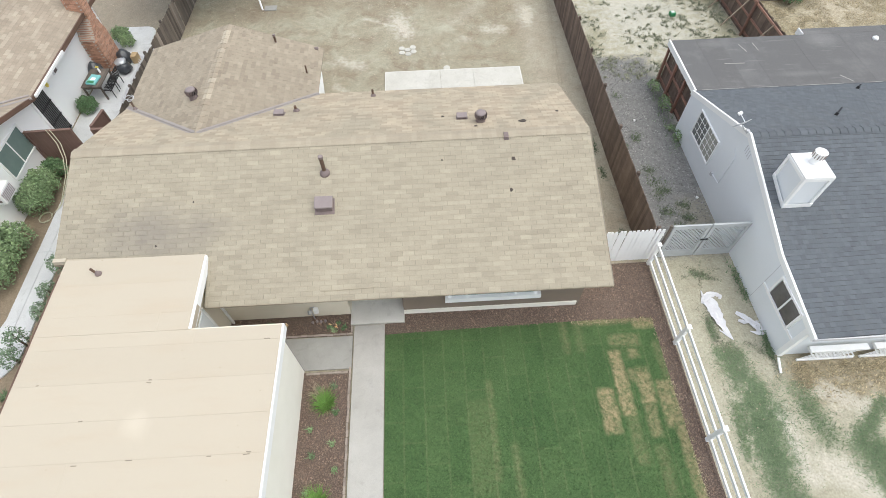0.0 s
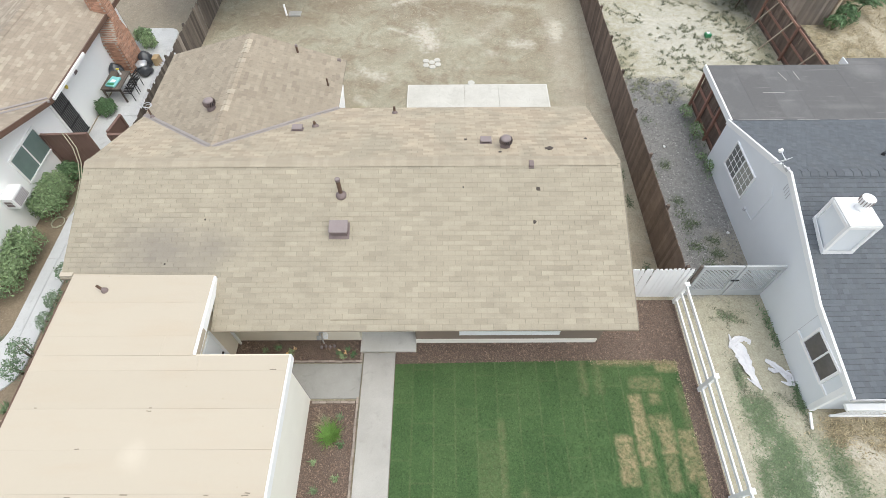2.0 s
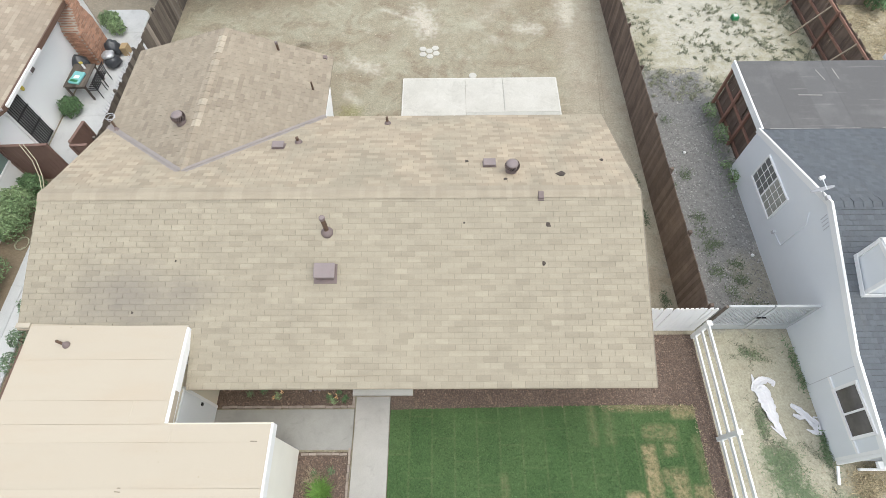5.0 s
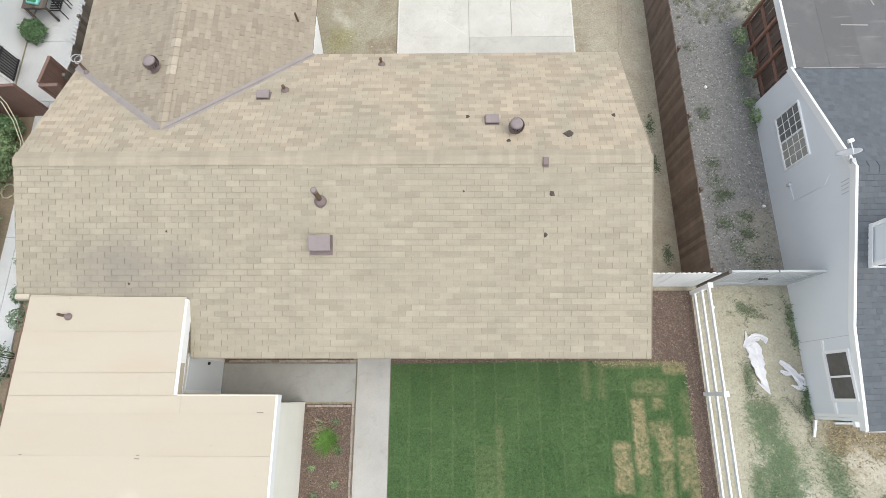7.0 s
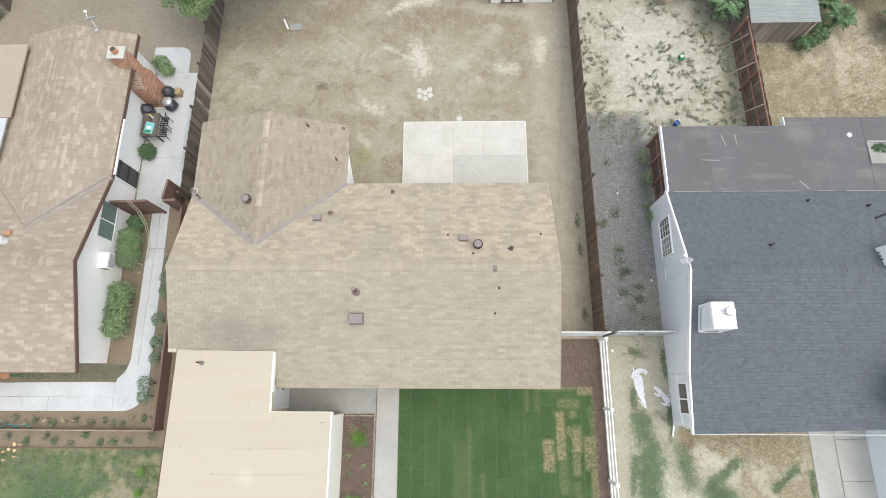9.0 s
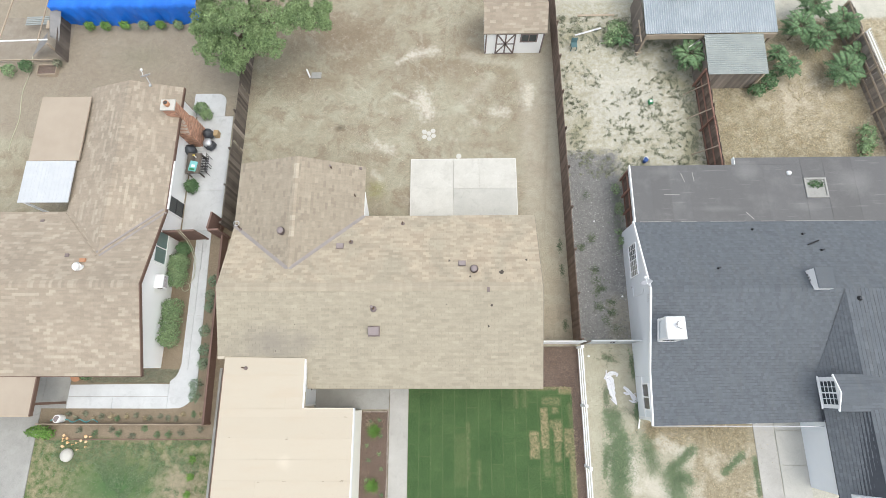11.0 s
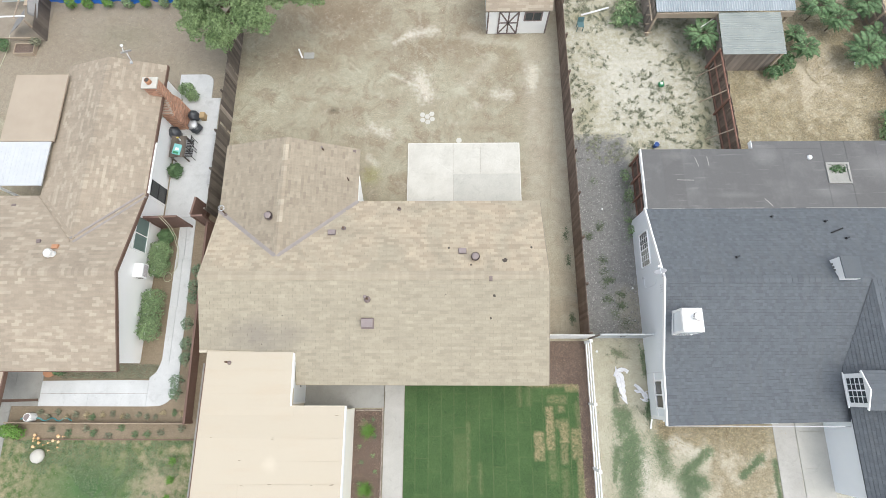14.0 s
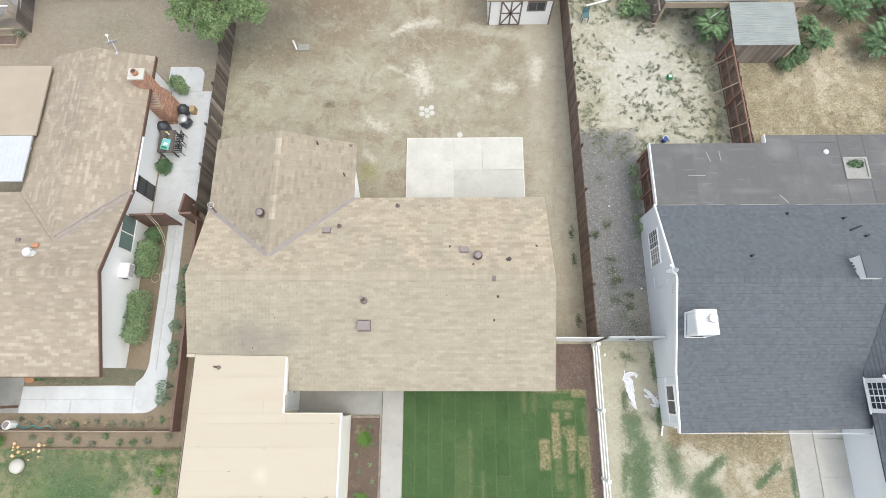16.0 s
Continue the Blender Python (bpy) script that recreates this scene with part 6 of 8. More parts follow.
def sat_dish(at, base, foot, label):
    """A shallow dish turned to the sky beyond the back yards, on a bent mast."""
    n, a = Vector((-0.27, 0.69, 0.47)).normalized(), Vector((0.95, 0.2, 0.25))
    a = (a - n * a.dot(n)).normalized()
    b = n.cross(a)
    o = Vector(at)
    ob = thing("satellite_dish", base, label, "satellite dish", "satellite dishes")
    part("mast", tube([base, (Vector(base) + o) / 2 - n * 0.08, o - n * 0.05], 0.022, 8), M_STEELGREY, ob)
    bm = bmesh.new()
    rings = [[bm.verts.new(o)]]
    for i in range(1, 5):
        rr = 0.28 * i / 4
        rings.append([bm.verts.new(o + a * (math.cos(k * math.tau / 24) * rr) + b * (math.sin(k * math.tau / 24) * rr * 0.9) + n * (0.45 * rr * rr)) for k in range(24)])
    for k in range(24):
        bm.faces.new((rings[0][0], rings[1][k], rings[1][(k + 1) % 24]))
        for i in range(1, 4):
            bm.faces.new((rings[i][k], rings[i + 1][k], rings[i + 1][(k + 1) % 24], rings[i][(k + 1) % 24]))
    g = bmesh.ops.extrude_face_region(bm, geom=bm.faces[:])
    bmesh.ops.translate(bm, vec=-n * 0.012, verts=[v for v in g["geom"] if isinstance(v, bmesh.types.BMVert)])
    bmesh.ops.recalc_face_normals(bm, faces=bm.faces)
    part("reflector", bm, M_STEELGREY, ob, smooth=True)
    e = o + n * 0.33 - b * 0.12
    part("arm", tube([o - b * 0.2, e], 0.013, 6), M_GREYWALL, ob)
    part("receiver", bar(e - a * 0.06, e + a * 0.06, 0.08, 0.08), M_WHITE, ob, bevel=0.012)
    f = Vector(foot)
    part("mount_box", box(f.x - 0.05, f.x + 0.05, f.y - 0.06, f.y + 0.06, f.z - 0.05, f.z + 0.04), M_STEELGREY, ob, bevel=0.015)
    return ob


sat_dish((10.43, 12.21, 3.5), (RX - 0.04, 12.2, 3.2), (RX - 0.05, 12.1, 3.3), "pale grey satellite dish on a bent mast at the gable")
sat_dish((-15.3, 23.72, 3.5), (-15.22, 23.46, 3.08), (-15.2, 23.36, 3.16), "pale grey satellite dish on the brown roof")

zrb = lambda y: P[2][1] - (P[2][1] - P[3][1]) / (P[3][0] - P[2][0]) * (y - P[2][0])
for x, y, h in ((14.15, 13.0, 0.34), (16.55, 15.2, 0.22), (18.95, 14.92, 0.26), (19.5, 13.98, 0.28)):
    roof_pipe(x, y, zrb(y), h, 0.034, "short grey vent pipe on the slate roof", True, M_PIPEGREY)
solo("fallen_pipe", tube([(18.95, 14.28, zrb(14.28) + 0.05), (19.58, 14.53, zrb(14.53) + 0.05)], 0.035, 8), M_IRON, "loose dark pipe lying on the slate roof", "pipe")
roof_pipe(20.25, 11.45, 3.36, 0.22, 0.07, "round grey vent pipe on the wing roof", True, M_PIPEGREY)
# louvred dormer on the rear slope
dl = part("dormer", slab([(18.2, 11.85, 3.79), (19.0, 11.85, 3.79), (19.0, 12.86, 3.72), (18.2, 12.86, 3.72)], 0.05), M_SLATE, rhouse, "small boxed dormer with a slate top")
part("dormer_face", gable_wall(18.22, 18.28, [(11.87, 3.3), (12.84, 3.0), (12.84, 3.68), (11.87, 3.74)]), M_WHITE, dl, "white painted dormer face")
part("dormer_face", box(18.28, 18.97, 11.87, 11.92, 3.25, 3.74), M_WHITE, dl, "white painted dormer side")
part("dormer_face", gable_wall(18.92, 18.97, [(11.92, 3.3), (12.84, 3.0), (12.84, 3.68), (11.92, 3.74)]), M_GREYWALL, dl)
part("dormer_face", box(18.28, 18.92, 12.79, 12.84, 2.98, 3.67), M_GREYWALL, dl)
for k in range(3):
    part("louvre", box(18.2, 18.22, 12.3 + k * 0.14, 12.38 + k * 0.14, 3.2 - 0.05 * k, 3.3 - 0.05 * k), M_SCREEN, dl)
part("dormer_cap", bar((19.06, 11.98, 3.42), (19.06, 12.9, 3.12), 0.2, 0.05), M_SLATE, dl)
# dormer with a gridded window
DX = WE - 0.02
dw = roof_slope(rhouse, "dormer", [(DX - 0.08, 6.42, 3.33), (24, 6.42, 3.33), (24, 7.21, 3.64), (DX - 0.08, 7.21, 3.64)], M_SLATE, M_UNDER_GREY, "slate roofed window dormer", 17, thick=0.06)
dn = roof_slope(rhouse, "dormer", [(24, 8.0, 3.33), (DX - 0.08, 8.0, 3.33), (DX - 0.08, 7.21, 3.64), (24, 7.21, 3.64)], M_SLATE, M_UNDER_GREY, "slate roofed window dormer", 18, thick=0.06)
part("dormer_wall", box(DX + 0.08, 20.5, 6.52, 6.6, 2.1, 3.27), M_GREYWALL, dw)
part("dormer_wall", box(DX + 0.08, 20.5, 7.82, 7.9, 2.1, 3.27), M_GREYWALL, dn)
front = part("dormer_window", gable_wall(DX, DX + 0.08, [(6.52, 2.12), (7.9, 2.12), (7.9, 3.3), (7.21, 3.56), (6.52, 3.3)]), M_WHITE, dw, "white gridded dormer window")
part("pane", box(DX - 0.012, DX - 0.002, 6.68, 7.72, 2.28, 3.26), M_GLASS, front)
for k in range(5):
    y = 6.68 + 0.26 * k
    part("muntin", box(DX - 0.03, DX - 0.012, y - (0.03 if k == 2 else 0.014), y + (0.03 if k == 2 else 0.014), 2.28, 3.26), M_WHITE, front)
for k in range(5):
    z = 2.28 + 0.245 * k
    part("muntin", box(DX - 0.028, DX - 0.012, 6.68, 7.72, z - 0.014, z + 0.014), M_WHITE, front)
part("sill", box(DX - 0.04, DX, 6.46, 7.96, 2.12, 2.18), M_WHITE, front, bevel=0.008)
for y in (6.42, 8.0):
    part("rake_board", bar((DX - 0.1, y, 3.31), (DX - 0.1, 7.21, 3.63), 0.05, 0.09), M_WHITE, dw)
# flat rear roof: laid strips, step, skylight well and dome
for i in range(9):
    x0, x1 = 10.8 + i * 0.99, 10.8 + (i + 1) * 0.99 - 0.0015
    part("roofing_sheet", box(x0, min(x1, 19.72), 15.72, 18.855, 1.97, 1.994 + 0.003 * (i % 2)), M_FLATGREY, rhouse)
for x0, x1, y0, y1 in ((20.9, 22.4, 15.72, 19.25), (22.406, 24.5, 15.72, 19.25), (19.73, 20.88, 15.72, 16.95), (19.73, 20.88, 18.08, 19.25), (16.33, 19.72, 18.86, 19.25)):
    part("roofing_sheet", box(x0, x1, y0, y1, 1.97, 1.995), M_FLATGREY, rhouse)
part("edge_flashing", box(10.9, 24, 15.68, 15.705, 1.97, 2.002), M_PIPEGREY, rhouse)
for x0, x1 in ((11.0, 12.6), (13.1, 13.9), (14.6, 16.4), (17.2, 17.9), (18.4, 23.0)):
    part("worn_seam", bar((x0, 15.71, 1.998), (x1, 15.715, 1.998), 0.02, 0.012), M_CONC_GREY, rhouse)
part("fascia", box(16.27, 16.31, 18.87, 19.29, 1.76, 2.03), M_WHITE, rhouse, "white fascia board")
well = part("skylight_well", box(19.74, 20.87, 16.96, 17.06, 1.9, 2.05), M_CONC_GREY, rhouse, "framed roof opening with plants below")
for a in ((19.74, 20.87, 17.98, 18.07), (19.74, 19.83, 17.06, 17.98), (20.78, 20.87, 17.06, 17.98)):
    part("well_frame", box(a[0], a[1], a[2], a[3], 1.9, 2.05), M_CONC_GREY, well)
part("well_floor", box(19.83, 20.78, 17.06, 17.98, 1.985, 1.998), M_CONC_GREY, well)
part("well_plants", scatter_leaves([(20.3, 17.72, 2.0, 0.45, 0.22, 0.06)], 260, 0.06, 61), M_LEAF_DK, well, "green leaves in the opening")
solo("roof_dome", tube([(19.05, 18.36, 1.99), (19.05, 18.36, 2.06), (19.05, 18.36, 2.11)], [0.13, 0.11, 0.04], 14), M_WHITE, "small white dome vent on the flat grey roof", "roof vent", smooth=True)
r = random.Random(31)
for pts in (((13.4, 18.4), (13.55, 17.9)), ((14.0, 18.45), (14.05, 17.95)), ((16.5, 16.2), (16.85, 15.8)), ((12.4, 17.2), (13.2, 17.18))):
    part("worn_seam", bar((*pts[0], 1.998), (*pts[1], 1.998), 0.035, 0.008), M_CONC_GREY, rhouse)

board_fence((10.98, 18.85), (10.98, 15.75), 1.72, 0.15, M_DKWOOD, "dark board screen with a reddish frame under the flat roof", 51, rails=(0.12, 0.55, 0.95), rail_side=-1, rail_mat=M_REDWOOD, post_gap=1.0)
rfn = board_fence((15.95, 18.95), (15.85, 24.9), 1.75, 0.14, M_DKWOOD, "dark board fence with reddish rails and braces", 52, rails=(0.12, 0.5, 0.9), rail_side=1, rail_mat=M_REDWOOD, post_gap=2.9)
for y in (20.3, 22.6, 24.2):
    part("brace", bar((15.1, y + 0.1, 0.03), (15.88, y - 0.1, 1.6), 0.05, 0.04), M_PALEWOOD, rfn, "bleached brace pole")
board_fence((24.9, 29.5), (26.6, 18.5), 1.6, 0.16, M_GREYWOOD, "weathered grey board fence with rails", 53, rails=(0.2, 0.55, 0.9), rail_side=-1, rail_mat=M_PALEWOOD)
tr = thing("trellis", (25.5, 26.0, 0), "white lattice trellis behind the fence", "trellis")
bm = bmesh.new()
for k in range(19):
    y = 24.65 + k * 0.15
    bar((25.72 - (y - 24.65) * 0.155, y, 0.25), (25.84 - (y - 24.65) * 0.155, y, 1.75), 0.05, 0.02, bm)
for k in range(11):
    bar((25.7, 24.65, 0.28 + k * 0.145), (25.3, 27.35, 0.28 + k * 0.145), 0.05, 0.02, bm)
part("lattice", bm, M_WHITE, tr)
for x, y in ((25.74, 24.65), (25.3, 27.35)):
    part("post", bar((x, y, -0.02), (x + 0.08, y, 1.8), 0.07, 0.07), M_WHITE, tr)

# lean-to with corrugated roofs
leanto = thing("lean_to", (16.2, 28.5, 0), "open wooden lean-to with grey corrugated roofs", "shed")


def corrugated(x0, x1, y0, y1, z0, z1, along, pitch=0.13, amp=0.022):
    bm = bmesh.new()
    rows = []
    if along == "y":
        n = int((x1 - x0) / pitch * 4)
        for i in range(n + 1):
            x = x0 + (x1 - x0) * i / n
            h = amp * math.sin(i * math.pi / 2)
            rows.append((bm.verts.new((x, y0, z0 + h)), bm.verts.new((x, y1, z1 + h))))
    else:
        n = int((y1 - y0) / pitch * 4)
        for i in range(n + 1):
            f = i / n
            h = amp * math.sin(i * math.pi / 2)
            rows.append((bm.verts.new((x0, y0 + (y1 - y0) * f, z0 + (z1 - z0) * f + h)), bm.verts.new((x1, y0 + (y1 - y0) * f, z0 + (z1 - z0) * f + h))))
    for a, b in zip(rows, rows[1:]):
        bm.faces.new((a[0], b[0], b[1], a[1]))
    g = bmesh.ops.extrude_face_region(bm, geom=bm.faces[:])
    for v in g["geom"]:
        if isinstance(v, bmesh.types.BMVert):
            v.co.z -= 0.012
    bmesh.ops.recalc_face_normals(bm, faces=bm.faces)
    return bm


part("roof_sheet", corrugated(12.45, 19.95, 27.05, 32.5, 2.02, 2.5, "y"), M_CORRUGATED, leanto, "pale grey corrugated roof")
part("roof_sheet", corrugated(15.8, 19.15, 24.5, 27.0, 1.78, 1.95, "x"), M_CORRUGATED2, leanto, "dull greenish corrugated roof")
part("fascia", box(12.5, 15.8, 26.96, 27.02, 1.62, 1.98), M_PALEWOOD, leanto, "bleached fascia board")
part("fascia", box(19.17, 19.9, 26.96, 27.02, 1.62, 1.98), M_PALEWOOD, leanto, "bleached fascia board")
for x, y in ((12.6, 27.1), (15.7, 27.1), (19.8, 27.1), (15.9, 24.65), (19.05, 24.65)):
    part("post", bar((x, y, -0.02), (x, y, 1.75), 0.1, 0.1), M_PALEWOOD, leanto)
board_me = unit_box("board", 0.15, 0.022, 1.68, M_GREYWOOD)
for i in range(20):
    piece("board", board_me, leanto, pose(16.0 + i * 0.156, 24.72, -0.01, 0, rng.uniform(-0.8, 0.8), 0))
for i in range(22):
    piece("board", board_me, leanto, pose(12.55, 27.2 + i * 0.156, 0, 0, 0, 90))
for i in range(16):
    piece("board", board_me, leanto, pose(15.85, 24.75 + i * 0.156, 0, 0, 0, 90))
part("rack", bar((12.35, 26.9, 1.5), (12.35, 28.4, 1.5), 0.06, 0.08), M_PALEWOOD, leanto)
for k in range(4):
    part("rung", bar((12.3, 26.9 + k * 0.4, 0.5 + 0.25 * k), (12.75, 26.9 + k * 0.4, 0.5 + 0.25 * k), 0.04, 0.05), M_PALEWOOD, leanto)
part("sheet_panel", slab([(15.0, 26.5, 1.5), (15.3, 26.3, 0.3), (15.75, 27.0, 0.3), (15.75, 27.0, 1.6)], 0.02), M_WHITE, leanto, "white sheet leaning in the opening")

pad("driveway", rect(16.28, 17.27, -8, 6.0), 0.03, M_CONC, "grey concrete driveway strip", "driveway")
dr = thing("paving", (18.0, 2, 0), "pale concrete driveway slabs", "paving", kind="structure")
for y0, y1 in ((-6, -2.3), (-2.285, 0.0), (0.015, 1.86), (1.875, 3.72), (3.735, 5.34), (5.36, 6.0)):
    part("slab", box(17.32, 18.66, y0, y1, -0.05, 0.035), M_CONC_DULL, dr, bevel=0.006)

# loose things on the sandy lot
def film_sheet(strips, seed, label):
    """Thin crumpled film: tapered strips (points of x, y and half width) folded lengthwise."""
    verts, faces = [], []
    for s_no, pts in enumerate(strips):
        path = []
        for (ax, ay, aw), (bx, by, bw) in zip(pts, pts[1:]):
            path += [(ax + (bx - ax) * k / 5, ay + (by - ay) * k / 5, aw + (bw - aw) * k / 5) for k in range(5)]
        path.append(pts[-1])
        base, cols = len(verts), 11
        for i, (x, y, w) in enumerate(path):
            p, q = path[max(i - 2, 0)], path[min(i + 2, len(path) - 1)]
            side = Vector((p[1] - q[1], q[0] - p[0], 0)).normalized()
            ragged = 1 + 0.3 * noise.noise((i * 0.45, s_no * 3.1, seed))
            for j in range(cols):
                u = j / (cols - 1) * 2 - 1
                fold = noise.noise((u * 2.6, i * 0.12, seed + s_no * 5.3)) + 0.4 * noise.noise((u * 5, i * 0.4, seed + 9.0))
                lift = max(0.0, fold + 0.25) * min(w, 0.14) * 0.9
                shift = 0.12 * w * noise.noise((u * 3, i * 0.5, seed + 2.0))
                verts.append(Vector((x, y, 0.012 + 0.006 * s_no + lift)) + side * (u * w * ragged + shift))
        for i in range(len(path) - 1):
            for j in range(cols - 1):
                k = base + i * cols + j
                faces.append((k, k + 1, k + cols + 1, k + cols))
    me = raw("plastic_sheet", verts, faces)
    for f in me.polygons:
        f.use_smooth = True
    return solo("plastic_sheet", me, M_PLASTIC, label, "plastic sheet")


film_sheet([[(9.7, 7.96, 0.03), (9.76, 8.07, 0.07), (9.6, 8.15, 0.09), (9.4, 8.12, 0.11), (9.22, 7.98, 0.12), (9.08, 7.84, 0.04)],
            [(9.14, 7.92, 0.1), (9.34, 7.8, 0.2), (9.37, 7.53, 0.18), (9.39, 7.23, 0.16), (9.48, 6.9, 0.1), (9.62, 6.55, 0.015)],
            [(9.3, 6.9, 0.015), (9.45, 6.72, 0.025), (9.58, 6.57, 0.012)], [(9.2, 8.05, 0.05), (9.2, 8.3, 0.015)]], 3.0, "crumpled white plastic sheet with a twisted tail on the sand")
film_sheet([[(10.02, 7.45, 0.06), (10.2, 7.3, 0.09), (10.36, 7.1, 0.08), (10.5, 6.88, 0.13), (10.6, 6.68, 0.05)],
            [(10.0, 7.18, 0.04), (10.15, 7.1, 0.07), (10.34, 7.12, 0.03)], [(10.24, 6.8, 0.02), (10.4, 6.72, 0.05), (10.58, 6.64, 0.03)],
            [(10.46, 6.98, 0.02), (10.55, 7.12, 0.025), (10.66, 7.1, 0.012)]], 8.0, "torn white plastic strips beside the grey wall")
for i, (x, y, s) in enumerate(((10.39, 12.15, 0.05), (8.35, 9.0, 0.06), (9.2, 16.4, 0.05))):
    solo("stone", tube([(x, y, -0.01), (x, y, s), (x + 0.01, y, s * 1.5)], [s, s * 1.1, s * 0.4], 7), M_WHITE, "small white stone on the ground", "stone")
tank = thing("bucket", (12.4, 20.1, 0), "dark blue plastic bucket with a pale handle", "bucket")
part("body", tube([(12.35, 20.0, 0), (12.36, 20.01, 0.28)], [0.1, 0.13], 14), M_BLUE, tank)
part("rim", tube([(12.36, 20.01, 0.27), (12.36, 20.01, 0.29)], 0.142, 14), M_BLUE, tank)
part("handle", tube([(12.22, 20.01, 0.29), (12.28, 20.14, 0.33), (12.42, 20.16, 0.33), (12.5, 20.01, 0.29)], 0.01, 6), M_WHITE, tank)
crate = thing("plastic_tub", (13.1, 23.83, 0), "green plastic tub holding a white box on the sand", "tub")
part("tub", prism([(12.97, 23.66), (13.22, 23.7), (13.2, 23.96), (12.95, 23.92)], 0, 0.17), M_GREENPL, crate, bevel=0.02)
part("content", box(13.01, 13.14, 23.75, 23.88, 0.17, 0.21), M_WHITE, crate)
chair = thing("garden_chair", (8.75, 27.6, 0), "faded teal plastic garden chair", "chair")
part("seat", box(8.57, 8.93, 27.42, 27.78, 0.38, 0.41), M_CHAIR, chair, bevel=0.015)
part("backrest", slab([(8.57, 27.78, 0.4), (8.93, 27.78, 0.4), (8.93, 27.86, 0.72), (8.57, 27.86, 0.72)], 0.03), M_CHAIR, chair)
for x, y in ((8.59, 27.44), (8.91, 27.44), (8.59, 27.76), (8.91, 27.76)):
    part("leg", bar((x, y, 0), (x, y, 0.38), 0.035, 0.035), M_CHAIR, chair)
solo("plank", bar((8.95, 28.55, 0.03), (10.6, 29.05, 0.04), 0.1, 0.04), M_PLASTIC, "long bleached plank on the sand", "plank")
solo("plank", bar((9.2, 30.0, 0.03), (11.5, 30.0, 0.03), 0.12, 0.04), M_PALEWOOD, "long bleached plank on the sand", "plank")
solo("paper_scrap", slab([(24.1, 25.0, 0.03), (24.4, 25.0, 0.05), (24.42, 25.2, 0.03), (24.1, 25.22, 0.06)], 0.01), M_WHITE, "scrap of white paper on dry grass", "paper")

# weeds
CLEAR = [((9.6, 21.4), (10.0, 23.6)), ((10.0, 23.6), (10.8, 25.6)), ((10.8, 25.6), (13.4, 26.1)), ((8.6, 27.2), (10.8, 26.2))]


def weed_lot(r):
    for _ in range(20):
        x, y = r.uniform(8.0, 15.8), r.uniform(18.9, 30.0)
        d = 9.0
        for a, b in CLEAR:
            a, b, p = Vector(a), Vector(b), Vector((x, y))
            f = max(0, min(1, (p - a).dot(b - a) / (b - a).length_squared))
            d = min(d, (p - a - (b - a) * f).length)
        keep = 1 - math.exp(-(d / 0.75) ** 2)
        if r.random() < keep * (0.45 + 0.9 * noise.noise((x * 0.7, y * 0.7, 3.0)) + 0.25 * (x > 14.5) + 0.2 * (y > 27.8)):
            return x, y, r.uniform(0.04, 0.15), r.uniform(0, math.pi)
    return None


v_w = random.Random(77)
spots = [p for p in (weed_lot(v_w) for _ in range(780)) if p]


def weed_spot(r):
    p = r.choice(spots)
    u, w = r.gauss(0, p[2]), r.gauss(0, p[2] * 0.45)
    return p[0] + u * math.cos(p[3]) - w * math.sin(p[3]), p[1] + u * math.sin(p[3]) + w * math.cos(p[3]), 0.0


solo("weeds", blades(26000, weed_spot, 0.08, 0.014, 78, 1.1, "weeds"), M_WEED, "scattered dull low weeds on pale sand", "weeds", "stuff")


def near(points, spread):
    def spot(r):
        p = r.choice(points)
        return p[0] + r.gauss(0, p[2] * spread), p[1] + r.gauss(0, p[3] * spread), 0.0
    return spot


def streaks(lines):
    """Places along short lines (ax, ay, bx, by, spread)."""
    w = [math.hypot(l[2] - l[0], l[3] - l[1]) * l[4] + l[4] * l[4] for l in lines]
    def spot(r):
        l = r.choices(lines, w)[0]
        f = r.random()
        return l[0] + (l[2] - l[0]) * f + r.gauss(0, l[4] * 0.75), l[1] + (l[3] - l[1]) * f + r.gauss(0, l[4] * 0.75), 0.0
    return spot


green = [(*g[:4], g[4] * 0.95) for g in GREEN] 
solo("weed_grass", blades(18000, streaks(green), 0.055, 0.009, 79, 1.1, "weed_grass"), M_WEED_GREEN, "streaks of soft green weed grass on sand", "weeds", "stuff")
wall_pts = [(10.55, 8.8, 0.1, 0.3), (10.58, 8.2, 0.08, 0.25), (10.62, 6.5, 0.1, 0.15), (10.55, 6.1, 0.1, 0.2), (10.5, 15.0, 0.2, 0.25), (10.6, 16.5, 0.25, 0.5), (10.65, 17.8, 0.25, 0.6)]
solo("weed_grass", blades(650, near(wall_pts, 0.9), 0.16, 0.016, 80, 0.8, "weed_grass"), M_WEED_GREEN, "taller green weeds along the grey wall", "weeds", "stuff")
run = [(9.4, 8.95, 9.4 + 0.75 * math.cos(k * 1.05 + 0.3), 8.95 + 0.5 * math.sin(k * 1.05 + 0.3), 0.06) for k in range(6)] + [(9.0, 7.6, 9.15, 6.3, 0.12), (9.2, 6.5, 9.6, 6.2, 0.1), (10.0, 6.4, 10.5, 6.0, 0.12), (10.6, 6.3, 10.5, 5.2, 0.1)]
solo("weed_grass", blades(800, streaks(run), 0.08, 0.01, 84, 1.0, "weed_grass"), M_WEED, "creeping weed runners on the sand", "weeds", "stuff")
